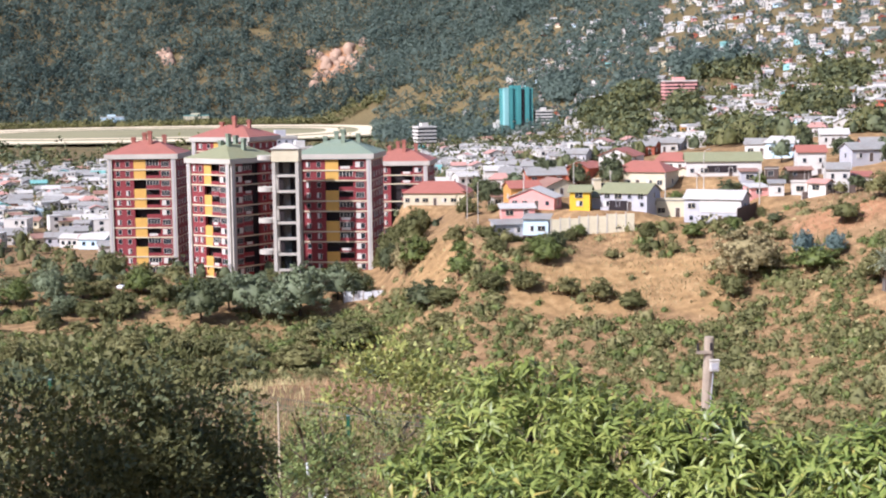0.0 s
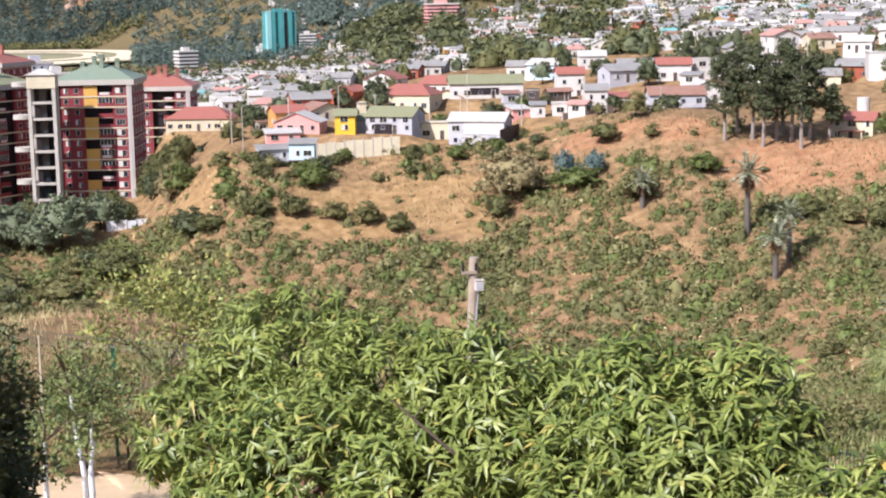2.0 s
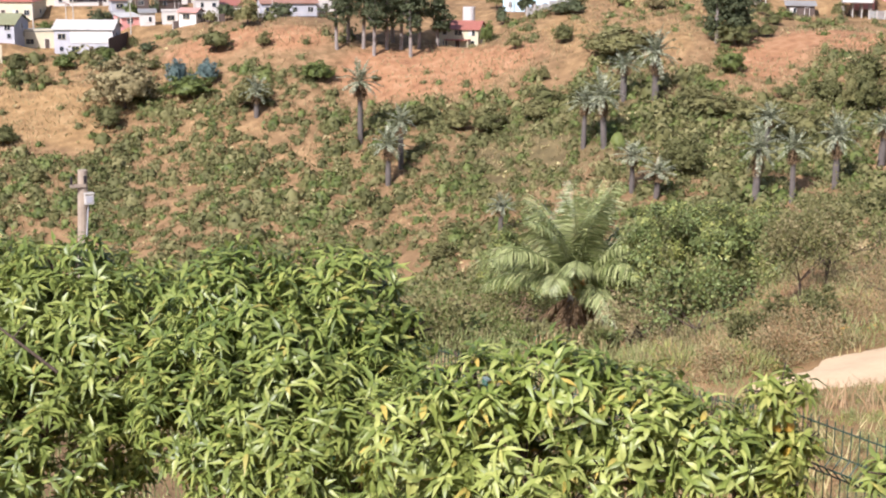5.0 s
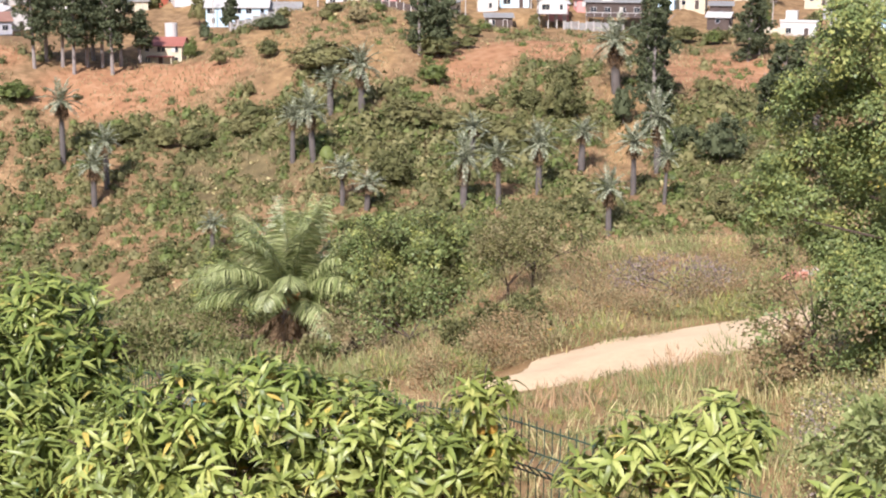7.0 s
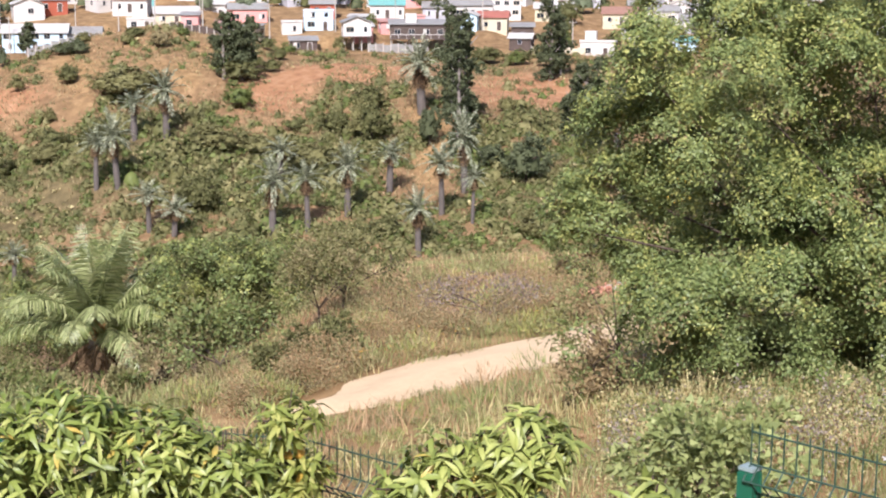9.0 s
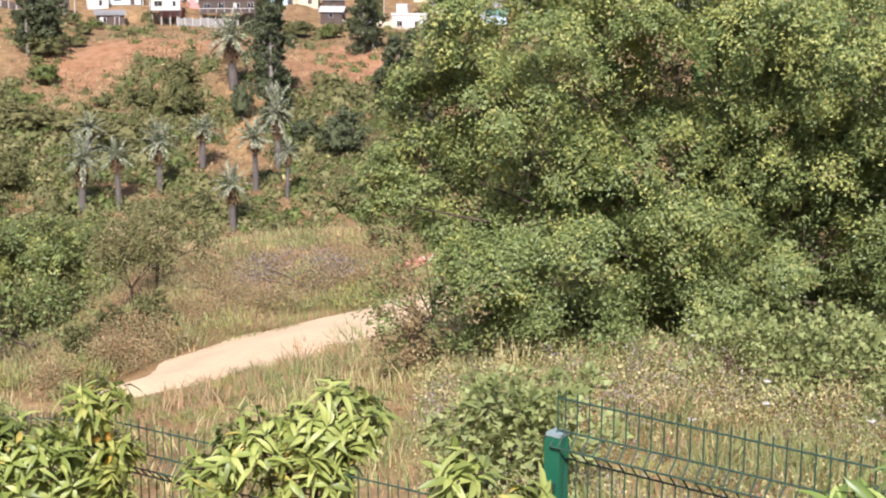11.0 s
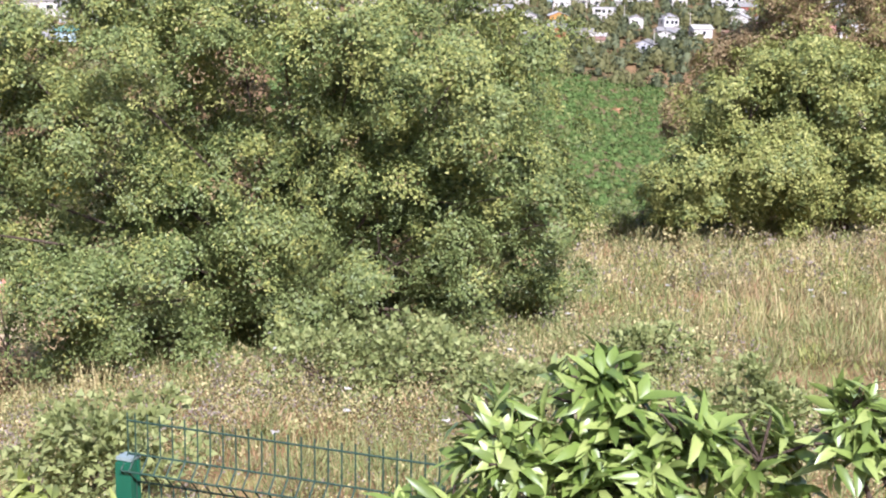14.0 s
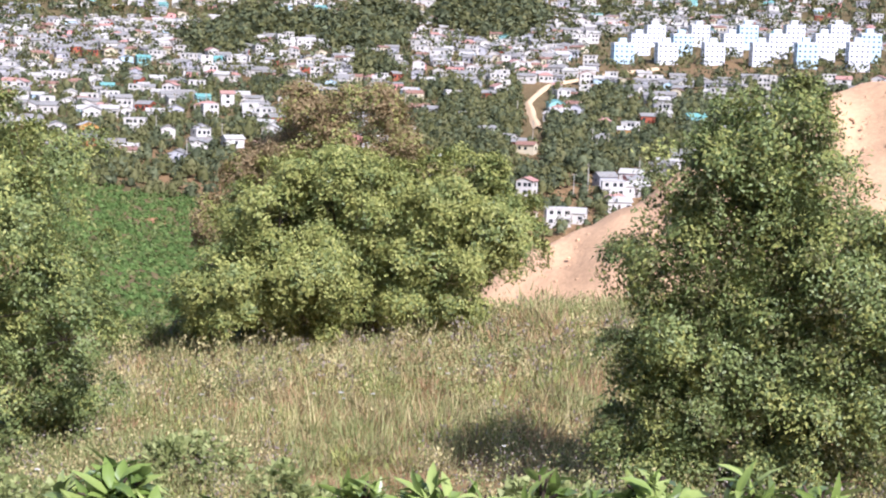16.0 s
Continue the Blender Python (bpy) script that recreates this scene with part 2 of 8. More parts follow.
LINE_BACK = [(-180, 460, 10), (-60, 520, -52), (-12, 520, -52), (0, 520, -52), (4, 430, -33), (8, 430, -24), (15, 430, -17), (20, 420, -14), (30, 420, -12), (50, 430, -13), (60, 460, -18), (68, 480, -38), (75, 490, -44.5), (90, 490, -44), (100, 490, -42), (130, 490, -35), (180, 460, 10)]
LINE_TOWN = [(-180, 800, 20), (-60, 1250, -54), (0, 1250, -54), (6, 1300, -53), (9, 900, -42), (15, 760, -30), (20, 700, -24), (30, 640, -15), (50, 620, -12), (60, 640, -14), (70, 640, -27), (80, 640, -27), (90, 640, -22), (100, 640, -20), (130, 640, -16), (180, 800, 20)]
LINE_FOOT = [(-180, 1500, 60), (-60, 2020, -52), (-2, 2020, -52), (3, 1750, -53), (7, 1450, -44), (10, 1350, -22), (15, 1250, -8), (20, 1150, -1), (30, 1050, 6), (50, 1000, 9), (60, 1000, 8), (70, 1000, 8), (80, 1000, 12), (87, 900, 5), (95, 900, 7), (100, 950, 10), (130, 1000, 20), (180, 1500, 60)]
LINE_CREST = [(-180, 2400, 190), (-60, 2750, 225), (0, 2700, 215), (6, 2500, 190), (12, 2200, 165), (20, 1900, 130), (30, 1700, 120), (60, 1700, 120), (75, 1800, 135), (90, 1900, 150), (110, 1900, 160), (130, 2000, 170), (180, 2400, 190)]
LINES = [LINE_GARDEN, LINE_YARD, LINE_ROAD, LINE_SHELF, LINE_CREEK, LINE_RIDGE, LINE_BACK, LINE_TOWN, LINE_FOOT, LINE_CREST]


# LOTS
# house lots: bearing, distance, elevation of the doorstep seen from the terrace, width, wall height, depth, turn
LOTS = []
PADS = []


def lot(az, d, el, w, h, deep, turn, style, wall, roof, label, legs=0.0, floors=1):
    z = d * math.tan(radians(el))
    LOTS.append((az, d, z, w, h, deep, turn, style, wall, roof, label, legs, floors))
    PADS.append((az, d + deep * 0.45, z - legs, max(w, deep) * 0.55))


lot(5.39, 332, -5.75, 6.5, 2.6, 5, 12, "shed", M_GREY, M_TIN, "grey timber shack with rusty sheet roof on the ridge", 1.6)
lot(6.50, 331, -5.7, 5.4, 3.4, 5, -8, "shed", M_BLUE, M_TIN, "pale blue shack with balcony and tin roof", 2.0)
lot(5.75, 340, -5.1, 7.4, 2.3, 5, 5, "shed", M_PINK, M_TINW, "low pink house with pale sheet roof")
lot(6.43, 348, -4.75, 10.5, 2.7, 7, -15, "gable_y", M_PINK, M_TINW, "pink house with pale gabled roof")
lot(8.12, 338, -4.78, 4.4, 4.0, 6, -6, "gable_x", M_YELLOW, M_ROOFGREEN, "bright yellow house with mossy sheet roof", 0, 2)
lot(8.95, 342, -4.7, 5.0, 2.4, 6, -6, "gable_x", M_GREY, M_ROOFGREEN, "grey lean-to house with mossy sheet roof")
lot(9.94, 338, -4.82, 10.7, 3.9, 9, -20, "gable_x", M_GREY, M_ROOFGREEN, "grey house with carport and green-grey gabled roof", 0, 2)
lot(5.94, 358, -4.5, 7.2, 3.5, 7, 15, "gable_x", M_ORANGE, M_ROOFRED, "orange house with red and ochre roof", 0, 1)
lot(7.17, 360, -4.3, 8.9, 2.4, 8, 25, "gable_y", M_CREAM, M_ROOFRUST, "cream house with brown gabled roof")
lot(6.77, 378, -3.85, 9.5, 2.5, 8, 10, "gable_x", M_BRICK, M_TIN, "brick-red house with wide grey roof")
lot(8.28, 388, -3.67, 6.5, 3.0, 8, -30, "gable_y", M_BRICK, M_ROOFRED, "house with steep red gabled roof")
lot(10.47, 364, -4.0, 13.1, 3.8, 11, -18, "hip", M_CREAM, M_ROOFRED, "long cream house with red hipped roof and small windows")
lot(9.6, 390, -3.3, 9.0, 3.4, 9, -18, "gable_y", M_WHITE, M_ROOFRED, "white house with red gabled roof")
lot(11.86, 394, -3.41, 11.1, 2.8, 9, -25, "gable_x", M_WHITE, M_ROOFRED, "white house under a long red roof")
lot(12.1, 375, -3.85, 8.0, 2.4, 8, -25, "gable_y", M_CREAM, M_ROOFRUST, "house with low brown roof")
lot(13.27, 374, -3.57, 17.7, 3.7, 9, 4, "gable_x", M_WHITE, M_ROOFGREEN, "wide white house with moss-green roof and dark veranda")
lot(13.08, 336, -5.34, 12.4, 5.6, 8, -14, "gable_x", M_GREY, M_TINW, "two-storey grey plank house on the corner with white upper floor", 0, 2)
lot(11.41, 342, -5.05, 7.3, 3.6, 6, -5, "flat", M_CREAM, M_TIN, "unfinished beige garage with flat roof")
lot(16.37, 374, -3.61, 6.5, 6.0, 7, 8, "gable_x", M_WHITE, M_ROOFRED, "tall white house with red gabled roof", 0, 2)
lot(17.31, 354, -4.21, 5.2, 5.6, 6, 6, "gable_x", M_WHITE, M_TIN, "white house over brick ground floor", 0, 2)
lot(18.1, 358, -4.1, 5.4, 3.2, 6, 8, "shed", M_WHITE, M_ROOFRED, "small white house with red lean-to roof")
lot(15.2, 347, -4.3, 3.2, 2.8, 4, 2, "shed", M_WHITE, M_TIN, "white shed at the end of street")
lot(16.0, 348, -4.25, 3.4, 2.8, 4, 2, "flat", M_WHITE, M_TINW, "white block outbuilding with flat roof")
lot(18.99, 392, -3.05, 12.2, 4.0, 9, 10, "gable_x", M_PINK, M_TIN, "pink house with grey and red roofs")
lot(21.27, 382, -2.99, 6.4, 5.0, 7, 15, "flat", M_WHITE, M_TINW, "white two-storey cube house", 0, 2)
lot(20.22, 345, -3.97, 12.2, 2.9, 8, 8, "gable_x", M_GREY, M_ROOFRUST, "long grey house on stilts over the slope", 3.0)
lot(21.25, 354, -3.83, 7.1, 3.6, 8, 12, "gable_y", M_WHITE, M_TINW, "white gabled house beside the grove")
lot(26.64, 322, -5.19, 8.3, 4.4, 7, -12, "gable_x", M_CREAM, M_ROOFRED, "stone-faced house with red tiled roof on bare earth", 0, 2)
lot(29.32, 345, -3.77, 13.5, 4.3, 8, -6, "gable_x", M_BLUE, M_TINW, "pale blue two-storey house with pale roof", 0, 2)
lot(31.02, 347, -3.76, 7.0, 4.0, 6, -6, "gable_x", M_GREY, M_TIN, "low grey house with sheet roof")
lot(25.48, 374, -3.42, 7.4, 3.9, 7, 5, "gable_x", M_CREAM, M_TIN, "cream house behind the grove")
lot(26.78, 387, -3.38, 10.8, 6.0, 8, -10, "gable_x", M_BRICK, M_TIN, "brick house with grey roof and balcony", 0, 2)
lot(20.14, 376, -3.0, 8.0, 4.0, 7, 5, "gable_x", M_WHITE, M_ROOFRED, "white house with red roof among trees")
lot(23.4, 375, -3.2, 8.0, 4.0, 7, 0, "gable_x", M_WHITE, M_TINW, "white house half hidden by the grove")
lot(32.97, 354, -3.02, 5.9, 2.4, 5, 0, "flat", M_WHITE, M_TINW, "small white flat-roofed house")
lot(34.26, 364, -2.82, 10.1, 2.6, 7, 3, "gable_x", M_CREAM, M_TINW, "beige house with pale roof")
lot(38.40, 354, -3.2, 4.5, 2.8, 5, 3, "flat", M_WHITE, M_TINW, "small plain white house on the ridge")
lot(39.37, 358, -3.04, 6.6, 4.3, 6, 3, "flat", M_BLUE, M_WHITE, "sky blue and white two-storey house", 0, 2)
lot(38.82, 340, -3.82, 5.8, 2.4, 5, 3, "shed", M_DARKWOOD, M_TIN, "dark timber shack with open porch")
lot(40.76, 340, -3.25, 6.1, 3.0, 6, 4, "gable_y", M_WHITE, M_TIN, "white house on tall stilts with arched window", 3.2)
lot(43.03, 343, -3.33, 12.4, 3.0, 6, 2, "shed", M_DARKWOOD, M_TIN, "dark timber house on stilts with water tank", 3.0)
lot(44.93, 352, -3.04, 3.6, 3.4, 6, -5, "gable_y", M_BLUE, M_TINW, "narrow pale blue gabled house")
lot(45.80, 358, -3.03, 6.7, 3.0, 6, -5, "gable_x", M_CREAM, M_ROOFRED, "cream house with red and pale roofs")
lot(49.65, 338, -3.98, 7.4, 3.2, 6, -5, "flat", M_WHITE, M_TINW, "white block house with roof room")
lot(51.05, 338, -3.93, 3.6, 2.9, 4, -5, "flat", M_WHITE, M_TINW, "white outbuilding by the trees")
lot(52.85, 352, -3.84, 4.6, 3.0, 5, -5, "gable_x", M_BLUE, M_ROOFTEAL, "blue house with blue sheet roof")
lot(50.99, 392, -2.43, 3.9, 2.4, 5, 0, "gable_x", M_YELLOW, M_TIN, "small yellow house up the street")
lot(51.65, 394, -2.42, 4.0, 2.9, 5, 0, "gable_x", M_RED, M_TIN, "small red house up the street")
lot(32.73, 392, -2.57, 10.0, 3.0, 8, 0, "gable_x", M_WHITE, M_ROOFTEAL, "house with large green sheet roof")
lot(35.67, 387, -2.59, 5.4, 3.4, 6, 0, "gable_x", M_WHITE, M_TINW, "white house up the hill street")
lot(46.86, 352, -3.39, 5.0, 3.0, 5, 0, "shed", M_DARKWOOD, M_TIN, "brown shack among trees")
lot(36.8, 372, -2.75, 9.0, 3.2, 6, 5, "gable_x", M_PINK, M_TIN, "pink house with grey roof")
lot(41.9, 372, -2.6, 8.0, 3.2, 6, 0, "gable_x", M_WHITE, M_ROOFTEAL, "white house with pale green roof")
lot(48.0, 374, -2.7, 9.0, 3.2, 6, 0, "gable_x", M_CREAM, M_TINW, "cream house with pale roof")
lot(54.5, 360, -3.3, 8.0, 3.4, 6, 0, "gable_x", M_WHITE, M_TIN, "white house behind the big tree")
lot(57.0, 366, -3.2, 8.0, 3.6, 6, 0, "gable_x", M_CREAM, M_TINW, "cream house behind the big tree")
lot(2.86, 442, -4.55, 18.4, 3.4, 14, -10, "hip", M_CREAM, M_ROOFRED, "low wide building with faded red roof")


SHACKS = []
_rs = random.Random(27)
for _i in range(64):
    _a, _dd = (_rs.uniform(4.8, 22), _rs.uniform(336, 376)) if _i < 36 else (_rs.uniform(29, 53), _rs.uniform(338, 374))
    _w = _rs.uniform(3.0, 5.5)
    if not 22 < _a < 27 and all(abs(_a - l[0]) * _dd * 0.0175 > (l[3] + _w) / 2 + 0.6 or abs(_dd - l[1] - l[5] / 2 + 2) > 9 for l in LOTS) and all(abs(_a - q[0]) * 6 > 5 or abs(_dd - q[1]) > 7 for q in SHACKS):
        SHACKS.append((_a, _dd, _w, _rs.uniform(2.2, 2.9), _rs.uniform(3, 5), _rs.uniform(-30, 30), _rs.choice(("shed", "shed", "gable_x", "flat")), _rs.randrange(5), _rs.randrange(4)))


def hash2(ix, iy, seed):
    h = np.sin(ix * 127.1 + iy * 311.7 + seed * 74.7) * 43758.5453
    return h - np.floor(h)


def vnoise(x, y, seed=0):
    """Smooth value noise, 0 to 1, on arrays."""
    ix, iy = np.floor(x), np.floor(y)
    fx, fy = x - ix, y - iy
    fx, fy = fx * fx * (3 - 2 * fx), fy * fy * (3 - 2 * fy)
    a, b = hash2(ix, iy, seed), hash2(ix + 1, iy, seed)
    c, d = hash2(ix, iy + 1, seed), hash2(ix + 1, iy + 1, seed)
    return (a * (1 - fx) + b * fx) * (1 - fy) + (c * (1 - fx) + d * fx) * fy


def fbm(x, y, seed=0, octaves=4):
    total, amp, norm = 0.0, 1.0, 0.0
    for k in range(octaves):
        total = total + amp * vnoise(x * 2 ** k, y * 2 ** k, seed + k)
        norm += amp
        amp *= 0.5
    return total / norm


def land(az, d):
    """Height of the ground at bearing az (degrees) and distance d from the terrace; arrays or numbers."""
    az, d = np.broadcast_arrays(np.asarray(az, float), np.asarray(d, float))
    az = (az + 180) % 360 - 180
    ds = [np.zeros_like(az), np.full_like(az, 3.0)]
    zs = [np.full_like(az, -3.7), np.full_like(az, -3.7)]
    for line in LINES:
        b = np.array(line, float)
        ds.append(np.interp(az, b[:, 0], b[:, 1]))
        zs.append(np.interp(az, b[:, 0], b[:, 2]))
    ds.append(np.full_like(az, 4700.0))
    zs.append(np.full_like(az, 240.0))
    z = zs[0].copy()
    for k in range(len(ds) - 1):
        t = np.clip((d - ds[k]) / (ds[k + 1] - ds[k]), 0, 1)
        s = 0.75 * t + 0.25 * t * t * (3 - 2 * t)
        z = np.where(d >= ds[k], zs[k] + (zs[k + 1] - zs[k]) * s, z)
    x, y = d * np.sin(np.radians(az)), d * np.cos(np.radians(az))
    rough = np.clip((d - 12) / 60, 0, 1)
    far = np.clip((d - 700) / 900, 0, 1)
    slope = np.exp(-((d - 285) / 55) ** 2)
    z = z + rough * (fbm(x / 14, y / 14, 3) - 0.5) * 1.6 + 0.16 * (fbm(x / 1.7, y / 1.7, 5) - 0.5) * np.clip(d / 12, 0, 1)
    z = z + slope * (fbm(x / 38, y / 38, 9) - 0.5) * 9
    z = z + far * (fbm(x / 260, y / 260, 7) - 0.5) * 36 * np.clip((z + 50) / 40, 0, 1)
    for b, dd, zz, r in PADS:
        if np.any(np.abs(d - dd) < r + 9):
            px, py = dd * math.sin(radians(b)), dd * math.cos(radians(b))
            k = np.clip(1 - (np.sqrt((x - px) ** 2 + (y - py) ** 2) - r) / 6, 0, 1)
            k = k * k * (3 - 2 * k)
            z = z * (1 - k) + zz * k
    return z + EYE


def at(az, d, up=0.0):
    """The point of the ground at a bearing and distance."""
    return Vector((d * math.sin(radians(az)), d * math.cos(radians(az)), float(land(az, d)) + up))


def sight(az, el, near=150.0, far=4000.0):
    """The first point of the ground past `near` that the line of sight from the terrace meets."""
    d = near * (far / near) ** np.linspace(0, 1, 1500)
    below = land(az, d) - EYE >= d * math.tan(radians(el))
    k = int(np.argmax(below)) if below.any() else len(d) - 1
    return at(az, float(d[k]))


def sight_d(az, el, near=150.0, far=4000.0):
    p = sight(az, el, near, far)
    return math.hypot(p.x, p.y)


# patches of ground cover: bearing, distance, half width across and along (metres), kind, strength
PATCHES = [(42.3, 254, 2.8, 22, 1, 0.9), (45.8, 282, 5.5, 11, 1, 0.8), (78, 20, 17, 15, 0, 1.0), (60, 17, 8, 8, 0, .8), (-3, 33, 14, 9, 0, 1.0), (6, 31, 8, 6, 0, 0.5), (40, 36, 7, 8, 0, .8), (-9, 345, 26, 10, 0, .7), (-3, 352, 20, 7, 0, .8), (9, 306, 21, 13, 0, 1.0), (12.6, 302, 11, 14, 0, 1.0), (3, 338, 7, 18, 0, .9), (30.6, 305, 7, 24, 0, .9), (25.5, 302, 24, 13, 1, 1.0), (18, 320, 13, 9, 1, .9), (20.5, 316, 9, 9, 1, .9)]
PATCHES += [(37.4, 290, 11, 18, 1, .9), (43.4, 262, 5.5, 36, 0, .9), (47.0, 292, 14, 24, 1, .9), (34.0, 300, 9, 16, 0, .8), (40.5, 303, 20, 13, 1, .8), (71.5, 320, 60, 110, 2, 1.0), (75, 400, 70, 60, 2, 1.0), (32.5, 266, 15, 28, 2, .9)]
PATCHES += [(36, 256, 16, 17, 2, .9), (40, 260, 15, 15, 2, .8), (28.8, 262, 12, 25, 2, .8), (49, 232, 16, 26, 2, .8), (70.5, 455, 60, 60, 2, 1.0), (73.1, 446, 4, 5, 1, 1.0), (83.2, 1010, 30, 60, 1, .8), (-0.9, 2190, 46, 60, 1, 1.0), (-6.8, 2250, 20, 30, 1, .7)]


def rings():
    r = [0.0, 0.6, 1.2]
    while r[-1] < 60:
        r.append(r[-1] * 1.05 + 0.12)
    while r[-1] < 180:
        r.append(r[-1] * 1.04)
    while r[-1] < 470:
        r.append(r[-1] + 2.8)
    while r[-1] < 4700:
        r.append(r[-1] * 1.025)
    return np.array(r)


# ---- mesh building ----
class Shape:
    """Collects boxes, prisms and sheets, each with its material, for one mesh."""

    def __init__(self):
        self.v, self.f, self.m, self.mats = [], [], [], []

    def slot(self, mat):
        if mat not in self.mats:
            self.mats.append(mat)
        return self.mats.index(mat)

    def add(self, verts, faces, mat):
        k, s = len(self.v), self.slot(mat)
        self.v += [tuple(p) for p in verts]
        self.f += [tuple(i + k for i in q) for q in faces]
        self.m += [s] * len(faces)
        return self

    def box(self, x0, x1, y0, y1, z0, z1, mat, m=None):
        vs = [Vector((x, y, z)) for z in (z0, z1) for y in (y0, y1) for x in (x0, x1)]
        if m:
            vs = [m @ p for p in vs]
        return self.add(vs, [(0, 2, 3, 1), (4, 5, 7, 6), (0, 1, 5, 4), (2, 6, 7, 3), (0, 4, 6, 2), (1, 3, 7, 5)], mat)

    def tube(self, a, b, r0, r1, mat, n=8, cap=True):
        a, b = Vector(a), Vector(b)
        q = (b - a).to_track_quat("Z", "Y")
        vs = [p + q @ Vector((r * math.cos(2 * math.pi * i / n), r * math.sin(2 * math.pi * i / n), 0)) for p, r in ((a, r0), (b, r1)) for i in range(n)]
        fs = [(i, (i + 1) % n, n + (i + 1) % n, n + i) for i in range(n)]
        if cap:
            fs += [tuple(range(n - 1, -1, -1)), tuple(range(n, 2 * n))]
        return self.add(vs, fs, mat)

    def gable(self, w, d, z, rise, over, mat, thick=0.12, along="x"):
        """Two-sided roof with thickness; ridge along x or y."""
        w2, d2 = w / 2 + over, d / 2 + over
        if along == "x":
            prof = [(-d2, z - over * rise / (d / 2)), (0, z + rise), (d2, z - over * rise / (d / 2))]
            pts = lambda s, p, dz: (s * w2, p[0], p[1] + dz)
        else:
            prof = [(-w2, z - over * rise / (w / 2)), (0, z + rise), (w2, z - over * rise / (w / 2))]
            pts = lambda s, p, dz: (p[0], s * d2, p[1] + dz)
        vs = [pts(s, p, dz) for dz in (0, thick) for s in (-1, 1) for p in prof]
        fs = [(6, 7, 10, 9), (7, 8, 11, 10), (0, 3, 4, 1), (1, 4, 5, 2), (0, 1, 7, 6), (1, 2, 8, 7), (3, 9, 10, 4), (4, 10, 11, 5), (0, 6, 9, 3), (2, 5, 11, 8)]
        return self.add(vs, fs, mat)

    def shed(self, w, d, z, rise, over, mat, thick=0.12):
        """Single-pitch roof that rises towards +y."""
        w2, d2 = w / 2 + over, d / 2 + over
        vs = [(sx * w2, sy * d2, z + (sy + 1) / 2 * rise + dz) for dz in (0, thick) for sy in (-1, 1) for sx in (-1, 1)]
        return self.add(vs, [(0, 2, 3, 1), (4, 5, 7, 6), (0, 1, 5, 4), (2, 6, 7, 3), (0, 4, 6, 2), (1, 3, 7, 5)], mat)

    def hip(self, w, d, z, rise, over, mat, ridge=0.4):
        w2, d2, r = w / 2 + over, d / 2 + over, max(w, d) * ridge / 2
        rx, ry = (r, 0) if w >= d else (0, r)
        vs = [(-w2, -d2, z), (w2, -d2, z), (w2, d2, z), (-w2, d2, z), (-rx, -ry, z + rise), (rx, ry, z + rise)]
        fs = [(0, 1, 5, 4), (1, 2, 5), (2, 3, 4, 5), (3, 0, 4), (3, 2, 1, 0)] if w >= d else [(0, 1, 4), (1, 2, 5, 4), (2, 3, 5), (3, 0, 4, 5), (3, 2, 1, 0)]
        return self.add(vs, fs, mat)

    def mesh(self, name, smooth=False):
        me = bpy.data.meshes.new(name)
        me.from_pydata(self.v, [], self.f)
        for m in self.mats:
            me.materials.append(m)
        me.polygons.foreach_set("material_index", self.m)
        if smooth:
            me.polygons.foreach_set("use_smooth", [True] * len(self.f))
        me.update()
        return me


def part(name, data, parent, label="", m=None):
    """One mesh object under a thing or a part."""
    me = data.mesh(name) if isinstance(data, Shape) else data
    ob = new(name, me)
    ob.parent = parent
    if m:
        ob.matrix_basis = m
    if label:
        ob["label"] = label
    return ob


def thing(name, m, label, category, group="", kind=""):
    ob = new(name)
    ob.empty_display_size = 0.2
    ob.matrix_basis = m
    return tagged(ob, label, category, group, kind)


def array_mesh(name, verts, quads, mats, index=None, smooth=False):
    """A mesh straight from arrays of corners and faces of three or four corners."""
    me = bpy.data.meshes.new(name)
    nv, nf, m = len(verts), len(quads), np.shape(quads)[1]
    me.vertices.add(nv)
    me.vertices.foreach_set("co", np.ascontiguousarray(verts, np.float32).ravel())
    me.loops.add(nf * m)
    me.polygons.add(nf)
    me.loops.foreach_set("vertex_index", np.ascontiguousarray(quads, np.int32).ravel())
    me.polygons.foreach_set("loop_start", np.arange(0, nf * m, m, dtype=np.int32))
    for mat in mats:
        me.materials.append(mat)
    if index is not None:
        me.polygons.foreach_set("material_index", np.ascontiguousarray(index, np.int32))
    if smooth:
        me.polygons.foreach_set("use_smooth", np.ones(nf, bool))
    me.update(calc_edges=True)
    return me


RNG = np.random.default_rng(7)


def unit(v):
    return v / np.maximum(np.linalg.norm(v, axis=-1, keepdims=True), 1e-9)


def leaves(points, ways, ups, length, width, droop=0.25, fold=0.25):
    """Leaves at points, growing along ways: each is two folded halves (6 corners, two faces) that bend down to the tip."""
    n = len(points)
    ways = unit(ways)
    side = unit(np.cross(ways, ups) + 1e-6)
    nor = np.cross(side, ways)
    L = (length * RNG.uniform(0.7, 1.25, n))[:, None]
    W = (width * RNG.uniform(0.7, 1.2, n))[:, None] / 2
    tip = points + ways * L - nor * L * droop
    mid = points + ways * L * 0.48
    a = mid + side * W + nor * W * fold
    b = mid - side * W + nor * W * fold
    verts = np.stack([points, a, tip, b, mid - nor * W * fold], 1)
    v = verts.reshape(-1, 3)
    k = np.arange(n)[:, None] * 5
    q = np.concatenate([k + np.array([[0, 4, 2, 1]]), k + np.array([[0, 3, 2, 4]])], 0)
    return v, q


def merge(chunks):
    vs, qs, k = [], [], 0
    for v, q in chunks:
        vs.append(v)
        qs.append(q + k)
        k += len(v)
    return np.concatenate(vs), np.concatenate(qs)


